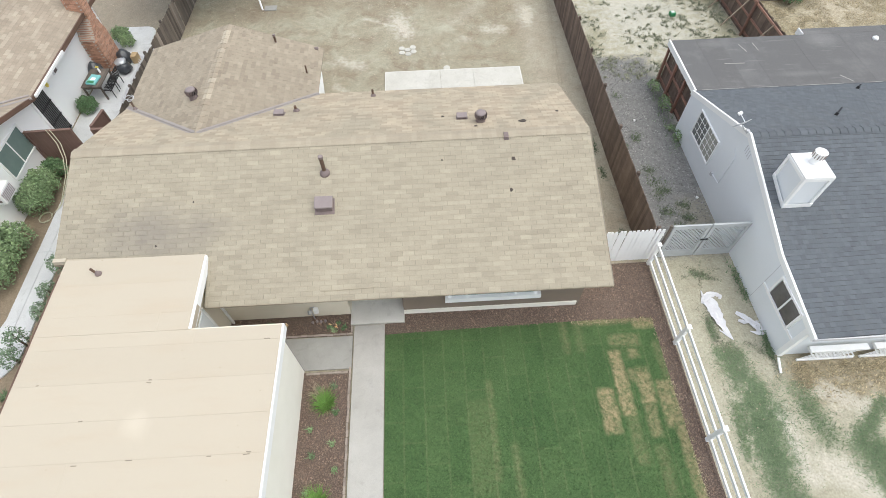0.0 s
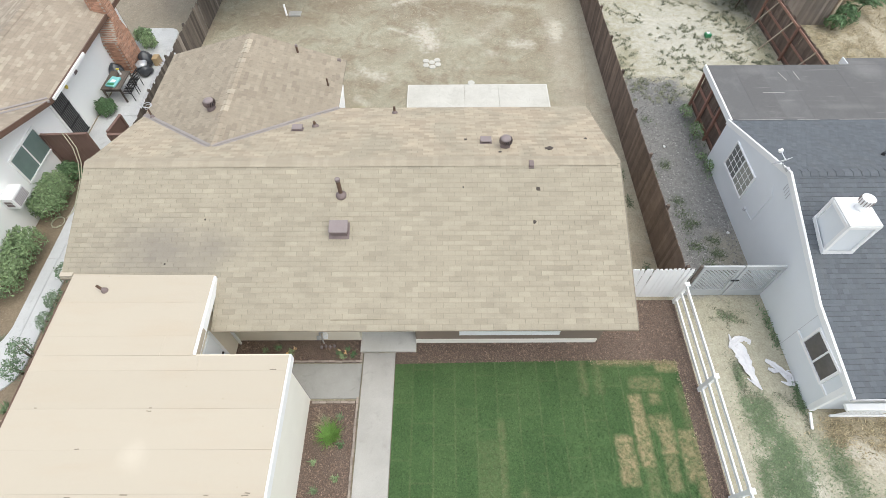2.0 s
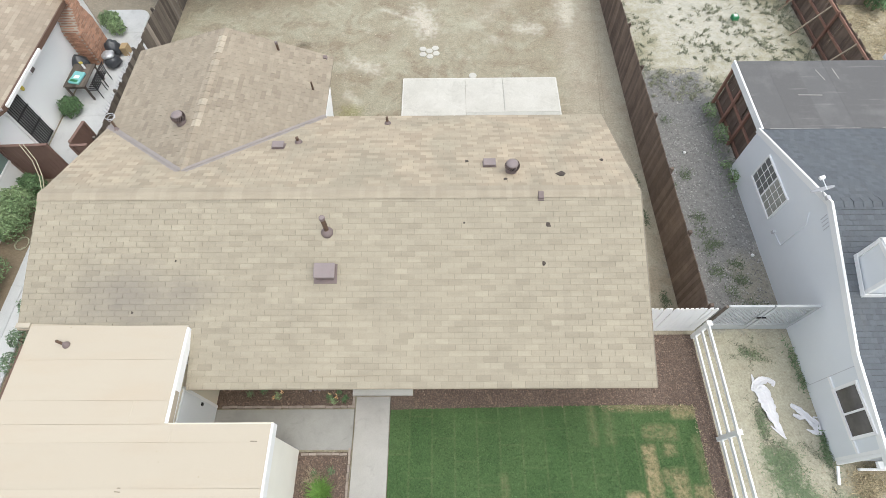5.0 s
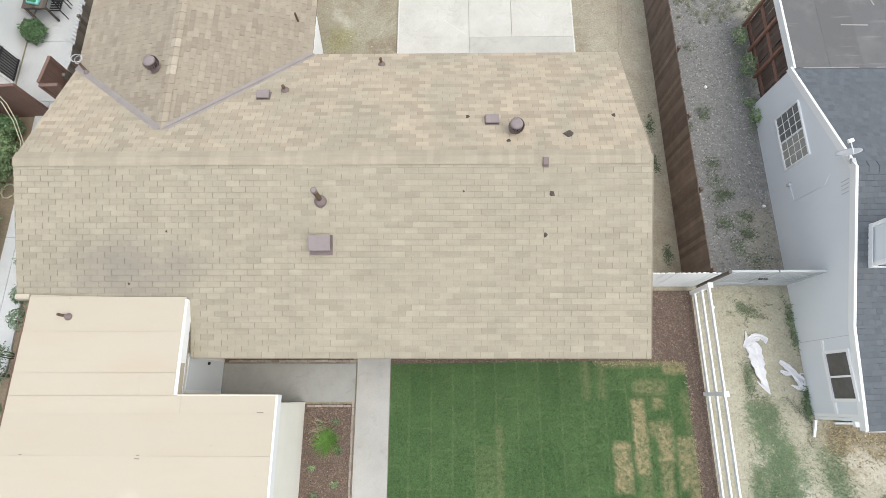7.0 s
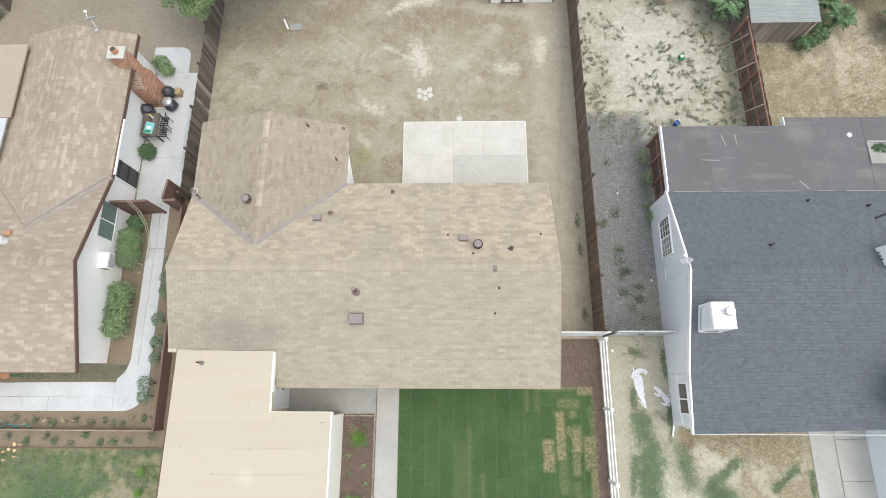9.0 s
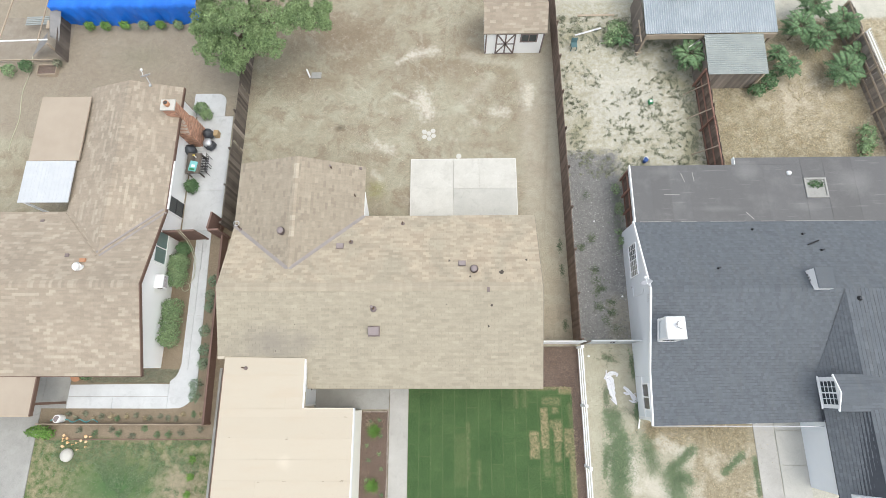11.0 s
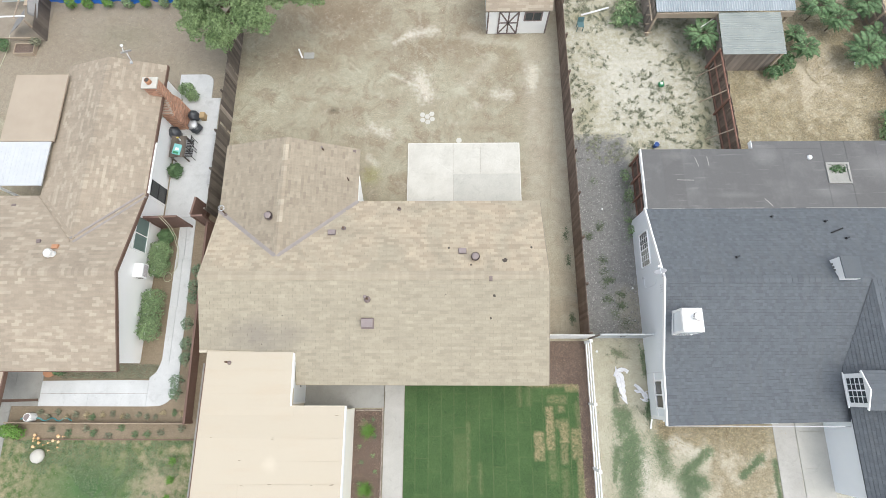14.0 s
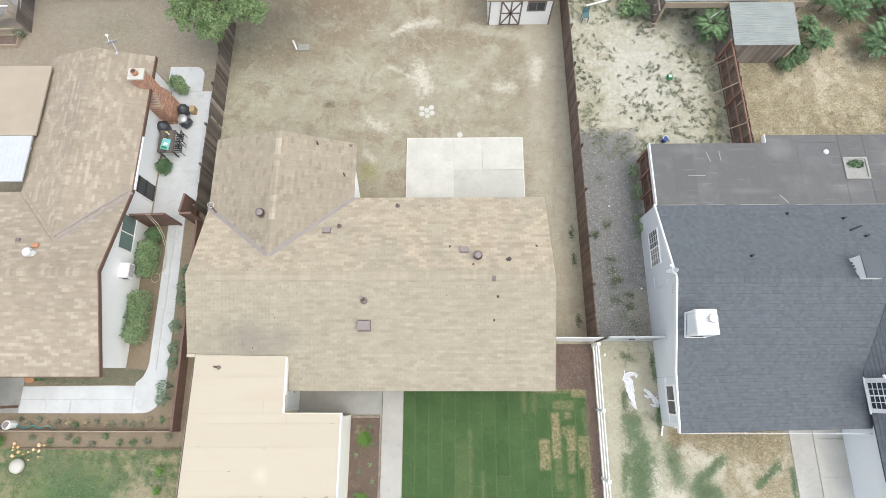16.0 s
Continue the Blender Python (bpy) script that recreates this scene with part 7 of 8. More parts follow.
gravel_pts = [(8.85, 17.95, 0.2, 0.22), (9.08, 12.98, 0.3, 0.2), (9.03, 12.41, 0.18, 0.25), (9.13, 11.56, 0.2, 0.2), (9.75, 11.81, 0.18, 0.15), (9.77, 11.27, 0.18, 0.15), (9.43, 10.86, 0.2, 0.2), (9.0, 13.6, 0.2, 0.2), (9.3, 12.6, 0.2, 0.12), (8.4, 14.9, 0.15, 0.15), (9.0, 15.4, 0.2, 0.2), (9.9, 10.4, 0.25, 0.2), (7.25, 13.6, 0.08, 0.2), (7.25, 10.6, 0.1, 0.2), (7.2, 15.0, 0.1, 0.25)]
solo("weed_grass", blades(2000, near(gravel_pts, 0.75), 0.07, 0.016, 81, 1.1, "weed_grass"), M_WEED_DARK, "small weeds in the gravel strip", "weeds", "stuff")
def straw_f(r):
    x, y = r.uniform(16.2, 25.5), r.uniform(18.9, 27.0)
    return (x, y, 0.0) if noise.noise((x * 1.3, y * 1.3, 5)) + 0.6 * noise.noise((x * 4, y * 4, 2)) > -0.1 else None

solo("dry_grass", blades(42000, straw_f, 0.055, 0.014, 82, 1.2, "dry_grass"), M_STRAW, "dry straw-coloured grass of the fenced yard", "grass", "stuff")
straw2 = near([(12.6, 5.2, 1.4, 0.5), (15.0, 4.9, 1.2, 0.7), (13.6, 5.5, 1.8, 0.25), (14.8, 1.5, 1.2, 1.8), (11.3, 5.4, 0.3, 0.3)], 0.6)
solo("dry_grass", blades(4000, straw2, 0.07, 0.015, 83, 1.1, "dry_grass"), M_STRAW, "dry straw-coloured grass by the porch", "grass", "stuff")


def frond_bush(at, n, length, seed, label):
    """A sapling with long feathered leaves."""
    r = random.Random(seed)
    ob = thing("tree_of_heaven", (at[0], at[1], 0), label, "sapling")
    stem, leaf = bmesh.new(), bmesh.new()
    top = at[2]
    tube([(at[0], at[1], -0.02), (at[0] + 0.05, at[1], top * 0.6), (at[0], at[1] + 0.05, top)], [0.04, 0.03, 0.02], 6, stem)
    for k in range(int(n * 1.8)):
        a = k * 2.4 + r.uniform(-0.3, 0.3)
        L = length * r.uniform(0.7, 1.1)
        b0 = Vector((at[0], at[1], top * r.uniform(0.55, 1.0)))
        d = Vector((math.cos(a), math.sin(a), 0))
        s = Vector((-d.y, d.x, 0))
        pts = [b0 + d * L * f + Vector((0, 0, 0.35 * L * math.sin(2.4 * f) - 0.12 * L * f)) for f in (0, 0.25, 0.5, 0.75, 1.0)]
        tube(pts, [0.012, 0.01, 0.008, 0.006, 0.004], 4, stem)
        for i in range(11):
            f = 0.15 + 0.85 * i / 10
            q = min(int(f * 4), 3)
            c = pts[q].lerp(pts[q + 1], f * 4 - q)
            w = L * 0.3 * math.sin(math.pi * (0.15 + 0.8 * f))
            for sg in (1, -1):
                e1, e2 = c + s * sg * w * 0.5 + d * w * 0.3 + Vector((0, 0, 0.01)), c + s * sg * w + d * w * 0.25 - Vector((0, 0, 0.04))
                vs = [leaf.verts.new(c), leaf.verts.new(e1 + d * 0.06), leaf.verts.new(e2), leaf.verts.new(e1 - d * 0.06)]
                leaf.faces.new(vs)
    part("stem", stem, M_BARK, ob)
    part("leaves", leaf, M_LEAF_DK, ob)
    return ob


for i, (x, y, z, n, L) in enumerate(((15.2, 26.2, 1.4, 18, 1.05), (21.0, 25.6, 0.9, 12, 0.8), (21.9, 28.0, 1.3, 18, 1.0), (22.9, 27.3, 1.1, 14, 0.9), (24.1, 25.2, 1.1, 20, 1.1), (24.4, 28.2, 1.4, 18, 1.1), (11.6, 28.0, 0.6, 10, 0.7), (23.0, 29.5, 1.4, 14, 1.0), (20.6, 26.6, 0.8, 10, 0.7), (25.0, 26.3, 1.0, 12, 0.8))):
    frond_bush((x, y, z), n, L, 90 + i, "green sapling with long feathered leaves by the fence")
bush("bush", [(11.4, 28.6, 0.4, 0.7, 0.7, 0.4), (10.9, 28.0, 0.3, 0.4, 0.5, 0.3)], 700, 0.09, M_LEAF, "straggly yellow-green bush by the lean-to", seed=71)
bush("bush", [(24.9, 21.2, 0.4, 0.5, 0.8, 0.45), (24.7, 20.4, 0.3, 0.4, 0.5, 0.3)], 600, 0.1, M_LEAF, "green bush against the weathered fence", seed=72)
bush("bush", [(19.2, 24.3, 0.35, 0.5, 0.4, 0.35), (20.0, 24.9, 0.4, 0.5, 0.6, 0.4)], 700, 0.1, M_LEAF_DK, "green bush beside the lean-to", seed=73)
bush("bush", [(10.45, 18.2, 0.25, 0.25, 0.35, 0.25), (10.55, 17.05, 0.3, 0.25, 0.4, 0.28), (10.45, 15.75, 0.12, 0.2, 0.2, 0.14), (10.58, 15.2, 0.2, 0.2, 0.25, 0.2)], 700, 0.05, M_LEAF, "green weeds against the reddish screen", seed=74)
bush("overhanging_shrub", [(14.2, 29.6, 2.5, 1.0, 0.4, 0.3), (16.2, 29.9, 2.5, 1.1, 0.4, 0.3), (17.6, 29.9, 2.6, 0.8, 0.4, 0.3)], 1100, 0.12, M_LEAF, "leafy branches lying over the corrugated roof", seed=75)

# ---- the brown roofed house: openings and fittings ----
window(lhouse, -14.2, 13.77, 15.39, 1.1, 2.1, 1, M_GREENGLASS, split=14.57)
sdoor = part("security_door", box(-14.2, -14.15, 16.73, 17.58, 0.12, 2.2), M_SCREEN, lhouse, "black barred security door")
for k in range(9):
    y = 16.77 + k * 0.096
    part("bar", bar((-14.13, y, 0.15), (-14.13, y, 2.17), 0.02, 0.02), M_IRON, sdoor)
for z in (0.17, 0.85, 1.5, 2.15):
    part("bar", bar((-14.12, 16.73, z), (-14.12, 17.58, z), 0.02, 0.05), M_IRON, sdoor)
for y0, y1 in ((16.65, 16.73), (17.58, 17.66)):
    part("door_frame", box(-14.2, -14.14, y0, y1, 0.05, 2.28), M_WHITE, sdoor)
lamp = thing("wall_lamp", (-14.15, 17.87, 1.85), "small yellow glass wall lamp beside the door", "wall lamp")
part("backplate", box(-14.2, -14.18, 17.81, 17.93, 1.85, 2.08), M_WHITE, lamp)
part("lantern", tube([(-14.11, 17.87, 1.86), (-14.1, 17.87, 1.95), (-14.1, 17.87, 2.05)], [0.04, 0.07, 0.05], 10), M_YELLOW, lamp, smooth=True)
gv = thing("wall_vent", (-14.15, 18.81, 1.8), "white framed dark louvre on the stucco wall", "wall vent")
part("frame", box(-14.2, -14.13, 18.66, 18.96, 1.82, 2.1), M_WHITE, gv, bevel=0.008)
part("louvre", box(-14.13, -14.12, 18.7, 18.92, 1.86, 2.06), M_VENT, gv)
ac = thing("air_conditioner", (-14, 12.75, 1.1), "white window air conditioner in the stucco wall", "air conditioner")
part("case", box(-14.2, -13.76, 12.4, 13.1, 1.27, 1.72), M_WHITE, ac, bevel=0.015)
part("grille", box(-13.76, -13.745, 12.46, 13.04, 1.32, 1.67), M_STEELGREY, ac)
for k in range(6):
    part("slat", box(-13.745, -13.738, 12.46, 13.04, 1.34 + k * 0.055, 1.355 + k * 0.055), M_VENTTOP, ac)
part("bracket", bar((-14.2, 12.6, 1.0), (-13.85, 12.6, 1.28), 0.03, 0.03), M_WHITE, ac)
for z in (1.36, 1.5):
    part("side_louvre", box(-14.1, -13.86, 12.39, 12.4, z, z + 0.1), M_VENT, ac)
part("bracket", bar((-14.2, 12.9, 1.0), (-13.85, 12.9, 1.28), 0.03, 0.03), M_WHITE, ac)
for y0, z0, y1, z1 in ((LF, LE, LK, LRZ), (LK, LRZ, LB, LE), (LB, LE, LN, LE)):
    part("rake_board", slab([(LX, y0, z0 + 0.03), (LX + 0.05, y0, z0 + 0.03), (LX + 0.05, y1, z1 + 0.03), (LX, y1, z1 + 0.03)], 0.18), M_BROWNTRIM, lhouse, "dark brown rake board")
part("fascia", box(-30, LX, LF - 0.04, LF, LE - 0.14, LE + 0.01), M_BROWNTRIM, lhouse)
part("beam", box(-17.8, -15.0, 8.15, 8.3, 2.4, 2.55), M_WHITE, lhouse)
part("gutter", box(LX + 0.052, LX + 0.12, 16.4, 19.1, LE - 0.1, LE), M_WHITE, lhouse, "white eave gutter", 0.008)
part("downspout", bar((LX + 0.06, 16.5, LE - 0.1), (-14.15, 16.5, LE - 0.35), 0.05, 0.06), M_WHITE, lhouse)
lvx = Vector((LWX, LWY, LWZ))
for a, b in ((lvx, Vector((LX, LB, LE))), (lvx, Vector((LWW, LB, LE)))):
    for off in (-0.12, 0.12):
        d = (b - a).normalized()
        s = Vector((-d.y, d.x, 0)) * off
        part("valley_flashing", bar(a + s + Vector((0, 0, 0.03)), b + s + Vector((0, 0, 0.03)), 0.1, 0.05), M_FLASH if b.x > -16 else M_BROWN, lhouse)
lt = turbine(-16.82, 13.04, LRZ - 0.26, 0.2)
lt["label"] = "white finned turbine vent on the brown roof"
for o in lt.children:
    o.data = o.data.copy()
    o.data.materials.clear()
    o.data.materials.append(M_WHITE)
solo("vent_box", box(-16.97, -16.69, 13.34, 13.53, LRZ - 0.45, LRZ - 0.28), M_TERRA, "small reddish vent box on the brown roof", "roof vent", bevel=0.01)
hood_vent(-17.75, 13.73, 3.37, 0.2, 0.16, 0.1, "little dark vent on the brown roof", -0.4, M_VENT)
hood_vent(-19.9, 15.74, 2.75, 0.2, 0.12, 0.08, "little dark vent on the brown roof", -0.4, M_VENT)
# patio cover and carport
cov = thing("patio_cover", (-20.2, 20, 0), "flat patio cover, half beige and half white panels", "patio cover")
part("roof_sheet", box(-21.28, -18.55, 19.06, 22.86, 2.82, 2.9), M_BEIGE, cov, "flat beige covering", 0.01)
for k in range(4):
    part("panel", box(-21.36 + k * 0.67, -20.696 + k * 0.67, 16.7, 19.04, 2.84, 2.9), M_RIBWHITE, cov, "white ribbed panel", 0.006)
for k in range(12):
    part("rib", box(-21.3 + k * 0.22, -21.27 + k * 0.22, 16.7, 19.04, 2.9, 2.906), M_RIBWHITE, cov)
for x, y in ((-21.2, 16.8), (-21.2, 19.8), (-21.2, 22.75), (-18.95, 22.75)):
    part("post", bar((x, y, 0), (x, y, 2.82), 0.1, 0.1), M_WHITE, cov)
cpt = thing("carport", (-22, 7, 0), "flat beige carport roof with brown fascia and post", "carport")
part("roof_sheet", box(-26, -18.72, 6.14, 7.91, 2.52, 2.6), M_BEIGE, cpt, "flat beige covering")
part("fascia", box(-18.72, -18.66, 6.1, 7.93, 2.42, 2.62), M_BROWNTRIM, cpt)
part("fascia", box(-26, -18.72, 6.08, 6.14, 2.44, 2.61), M_PALEWOOD, cpt)
part("post", bar((-19.0, 6.65, 0), (-19.0, 6.65, 2.52), 0.12, 0.12), M_BROWNTRIM, cpt)
part("post", bar((-25.5, 6.65, 0), (-25.5, 6.65, 2.52), 0.12, 0.12), M_BROWNTRIM, cpt)

# ---- brick chimney ----
chim = thing("chimney", (-13.85, 21.95, 0), "orange-red brick chimney with wide base and white cap", "chimney")
CX0, CX1 = -14.19, -13.5


def half_width(z, side=-1):
    """From the stack's middle line to its south (-1) or north face."""
    if side > 0:
        return 0.27 + 0.17 * min(1, max(0, (2.0 - z) / 0.5))
    return 0.27 + 0.47 * min(1, max(0, (2.35 - z) / 0.75))


CY = 21.95
bm = bmesh.new()
rings = []
for z in (0, 1.5, 1.6, 2.0, 2.35, 3.42):
    w, e = half_width(z) - 0.03, half_width(z, 1) - 0.03
    rings.append([bm.verts.new(p) for p in ((CX0 + 0.01, CY - w, z), (CX1 - 0.009, CY - w, z), (CX1 - 0.009, CY + e, z), (CX0 + 0.01, CY + e, z))])
for a, b in zip(rings, rings[1:]):
    for k in range(4):
        bm.faces.new((a[k], a[(k + 1) % 4], b[(k + 1) % 4], b[k]))
bm.faces.new(rings[-1])
part("core", bm, M_MORTAR, chim, "pale mortar")
brick_me = mesh_of("brick", box(-0.1, 0.1, -0.03, 0.03, 0, 0.06), M_BRICK, 0.004)
rest = bmesh.new()
used = 0
r = random.Random(17)
row = 0
while row * 0.075 < 3.38:
    z = 0.01 + row * 0.075
    w, e = half_width(z + 0.07), half_width(z + 0.07, 1)
    off = 0.11 if row % 2 else 0.0
    runs = []
    y = CY - w + off - 0.11
    while y < CY + e - 0.05:
        c = min(max(y + 0.11, CY - w + 0.1), CY + e - 0.1)
        runs.append((CX1 - 0.03 + r.uniform(-0.003, 0.004), c, 90))
        y += 0.215
    for side in (-1, 1):
        x = CX0 + 0.11 + (0.0 if row % 2 else 0.1)
        while x < CX1 - 0.05:
            runs.append((min(x, CX1 - 0.1), CY + side * ((e if side > 0 else w) - 0.03), 0))
            x += 0.215
    if z > 2.3:
        x = CX0 - 0.0
        runs.append((CX0 + 0.03, CY - 0.15, 90))
        runs.append((CX0 + 0.03, CY + 0.12, 90))
    for x, y, a in runs:
        if z > 1.5 and used < 300:
            piece("brick", brick_me, chim, pose(x, y, z, 0, 0, a))
            used += 1
        else:
            c, s = (1, 0) if a == 0 else (0, 1)
            hx, hy = 0.1 * c + 0.03 * s, 0.1 * s + 0.03 * c
            box(x - hx, x + hx, y - hy, y + hy, z, z + 0.06, rest)
    row += 1
ob = part("brickwork", rest, M_BRICK_ALL, chim)
ob["kind"] = "stuff"
part("cap", box(CX0 - 0.04, CX1 + 0.04, CY - 0.31, CY + 0.31, 3.42, 3.5), M_CONC_WHITE, chim, "white concrete cap", 0.012)
fl = part("flue", tube([(-13.85, CY, 3.5), (-13.85, CY, 3.72)], 0.14, 16), M_TERRA, chim, "terracotta flue pot", smooth=True)
part("flue_mouth", tube([(-13.85, CY, 3.715), (-13.85, CY, 3.725)], 0.11, 16), M_TAR, fl)

# ---- paths and pads ----
def arc(cx, cy, r0, a0, a1, n=7):
    return [(cx + r0 * math.cos(radians(a0 + (a1 - a0) * i / n)), cy + r0 * math.sin(radians(a0 + (a1 - a0) * i / n))) for i in range(n + 1)]


side = thing("paving", (-13, 11, 0), "light grey concrete side path with a curved corner", "paving", kind="structure")
part("slab", prism([(-18.88, 6.36), (-16.5, 6.36), (-16.5, 6.95), (-18.88, 6.95)], -0.05, 0.05), M_CONC_PATH, side, bevel=0.004)
part("slab", prism([(-16.488, 6.36), (-13.6, 6.36), (-13.6, 6.95), (-16.488, 6.95)], -0.05, 0.05), M_CONC_PATH, side, bevel=0.004)
part("slab", prism([(-18.88, 6.962), (-13.6, 6.962), (-13.6, 7.58), (-14.5, 7.6), (-18.88, 7.55)], -0.05, 0.05), M_CONC_PATH, side, bevel=0.004)
corner = [(-13.588, 6.36)] + arc(-13.2, 7.42, 1.07, -90, 0)[1:] + [(-12.15, 7.9), (-13.1, 8.6)] + [(-13.18, 8.25), (-13.3, 7.98), (-13.588, 7.72)]
part("slab", prism(corner, -0.05, 0.05), M_CONC_PATH, side)
for y0, y1 in ((8.6, 11.2), (11.212, 13.7), (13.712, 16.0)):
    d0 = 7.9 if y0 < 8.7 else y0
    part("slab", prism([(-12.72, y0 - (0.28 if y0 < 8.7 else 0)), (-12.15 - (d0 - 7.9) * 0.03, d0), (-12.15 - (y1 - 7.9) * 0.03, y1), (-12.72 - (y1 - 8) * 0.01, y1)], -0.05, 0.05), M_CONC_PATH, side)
    part("slab", prism([(-13.1 - (y0 - 8.6) * 0.01, y0), (-12.735, y0 - (0.28 if y0 < 8.7 else 0)), (-12.735 - (y1 - 8) * 0.01, y1), (-13.1 - (y1 - 8.6) * 0.012, y1)], -0.05, 0.05), M_CONC_PATH, side)
for y0, y1 in ((16.01, 18.4), (18.412, 20.9), (20.912, 23.2)):
    part("slab", box(-14.09, -11.92, y0, y1, -0.05, 0.05), M_CONC_PATH, side, bevel=0.004)
part("slab", prism([(-14.4, 23.212), (-12.45, 23.212)] + arc(-13.0, 24.2, 0.55, 0, 90) + [(-14.4, 24.75)], -0.05, 0.05), M_CONC_PATH, side)
pad("driveway", rect(-26, -20.22, -8, 9.0), 0.04, M_CONC_GREY, "grey concrete driveway of the brown roofed house", "driveway")
# paving set a tone darker than the path slabs beside it
pad("driveway", rect(-20.21, -18.9, 6.36, 8.38), 0.036, M_CONC_GREY, "darker grey concrete patch by the carport", "driveway", low=-0.04)

# gates and low fences, brown painted
def panel_fence(name, a, b, h, label, material=M_BROWNPANEL, cap_on=True, category="fence"):
    a, b = Vector((*a, 0)), Vector((*b, 0))
    d = (b - a).normalized()
    ob = thing(name, (a + b) / 2, label, category)
    L = (b - a).length
    n = max(2, int(L / 0.16))
    me = unit_box("board", L / n - 0.006, 0.025, h, material, 0.003)
    for i in range(n):
        p = a + d * ((i + 0.5) * L / n)
        piece("board", me, ob, pose(p.x, p.y, 0, 0, 0, math.degrees(math.atan2(d.y, d.x))))
    if cap_on:
        part("cap_rail", bar(a + Vector((0, 0, h + 0.015)), b + Vector((0, 0, h + 0.015)), 0.1, 0.035), material, ob)
    s = Vector((-d.y, d.x, 0)) * 0.05
    part("rail", bar(a + s + Vector((0, 0, h * 0.25)), b + s + Vector((0, 0, h * 0.25)), 0.04, 0.08), material, ob)
    for p in (a, b):
        part("post", bar((p.x, p.y, -0.02), (p.x, p.y, h + 0.04), 0.1, 0.1), material, ob)
    return ob


panel_fence("low_fence", (-11.25, 5.65), (-11.4, 15.5), 0.75, "low brown painted board fence beside the path")
panel_fence("cross_fence", (-14.15, 15.44), (-12.53, 15.49), 1.73, "brown painted fence panel across the side yard")
panel_fence("side_gate", (-11.66, 16.48), (-11.79, 15.66), 1.7, "brown painted gate standing open", category="gate")
panel_fence("side_gate", (-11.77, 15.55), (-11.3, 15.57), 1.62, "narrow brown painted panel beside the gate", category="gate")
front = thing("garden_rail", (-15.4, 5.6, 0), "low garden fence of pale pipe rail and brown boards", "fence")
part("top_rail", tube([(-20, 5.62, 0.5), (-11.2, 5.6, 0.5)], 0.025, 8), M_PALEWOOD, front)
part("board", box(-19.9, -11.2, 5.59, 5.62, 0.02, 0.3), M_BROWNPANEL, front)
for x in (-19.9, -18.0, -16.1, -14.2, -12.4, -11.25):
    part("post", bar((x, 5.6, 0), (x, 5.6, 0.52), 0.06, 0.06), M_PALEWOOD, front)
solo("edging_board", box(-18.5, -10.95, 4.83, 4.87, -0.02, 0.08), M_BROWNPANEL, "thin brown edging board before the front lawn", "edging")
solo("curb", box(-10.98, -10.86, 1.0, 8.4, -0.02, 0.12), M_CONC_GREY, "narrow concrete curb beside the garage", "curb")
iron = thing("iron_railing", (-11.33, 18.8, 0.05), "black iron railing with pale spear tips", "railing")
for z in (0.15, 1.15):
    part("rail", bar((-11.25, 17.15, z), (-11.25, 20.2, z), 0.03, 0.03), M_IRON, iron)
for k in range(22):
    y = 17.2 + k * 0.14
    bp = part("picket", bar((-11.25, y, 0.05), (-11.25, y, 1.36), 0.018, 0.018), M_IRON, iron)
    part("spear_tip", tube([(-11.25, y, 1.36), (-11.26, y, 1.42), (-11.3, y, 1.56)], [0.014, 0.032, 0.004], 6), M_STEELGREY, bp)

# things on the pad
tb = thing("patio_table", (-13.53, 19.82, 0.05), "brown slatted patio table with bags on it", "table")
for k in range(7):
    part("tabletop_board", box(-13.95 + k * 0.119, -13.836 + k * 0.119, 19.2, 20.45, 0.73, 0.765), M_OLDWOOD, tb, bevel=0.005)
part("apron", box(-13.93, -13.14, 19.24, 19.28, 0.62, 0.728), M_OLDWOOD, tb)
part("apron", box(-13.93, -13.14, 20.37, 20.41, 0.62, 0.728), M_OLDWOOD, tb)
for x, y in ((-13.9, 19.26), (-13.18, 19.26), (-13.9, 20.39), (-13.18, 20.39)):
    part("leg", bar((x, y, 0.05), (x, y, 0.728), 0.06, 0.06), M_OLDWOOD, tb)
for k, y in enumerate((19.55, 20.15)):
    c = thing("patio_chair", (-13.05, y, 0.05), "black slatted metal patio chair", "chair", "patio chairs")
    for j in range(5):
        part("slat", bar((-13.25, y - 0.2 + j * 0.1, 0.45), (-12.85, y - 0.2 + j * 0.1, 0.45), 0.04, 0.02), M_IRON, c)
        part("back_slat", bar((-12.84, y - 0.2 + j * 0.1, 0.47), (-12.78, y - 0.2 + j * 0.1, 0.9), 0.03, 0.02), M_IRON, c)
    part("back_rail", bar((-12.78, y - 0.25, 0.9), (-12.78, y + 0.25, 0.9), 0.03, 0.03), M_IRON, c)
    for x, yy in ((-13.25, y - 0.22), (-13.25, y + 0.22), (-12.85, y - 0.22), (-12.85, y + 0.22)):
        part("leg", bar((x, yy, 0.05), (x, yy, 0.46), 0.025, 0.025), M_IRON, c)


def bag(x, y, z, r0, h, material, label, seed, category="bag"):
    r = random.Random(seed)
    bm = bmesh.new()
    bmesh.ops.create_icosphere(bm, subdivisions=3, radius=1.0)
    for v in bm.verts:
        n = noise.noise(v.co * 2.2 + Vector((seed, 0, 0))) * 0.22 + noise.noise(v.co * 5 + Vector((seed, 3, 0))) * 0.1
        k = 1 + n
        pinch = 1 - 0.45 * max(0, v.co.z) ** 2
        v.co = Vector((x + v.co.x * r0 * k * pinch, y + v.co.y * r0 * k * pinch, z + max(0.0, (v.co.z * k + 0.85)) * h / 1.9))
    return solo("rubbish_bag" if category == "bag" else category, bm, material, label, category, smooth=True)


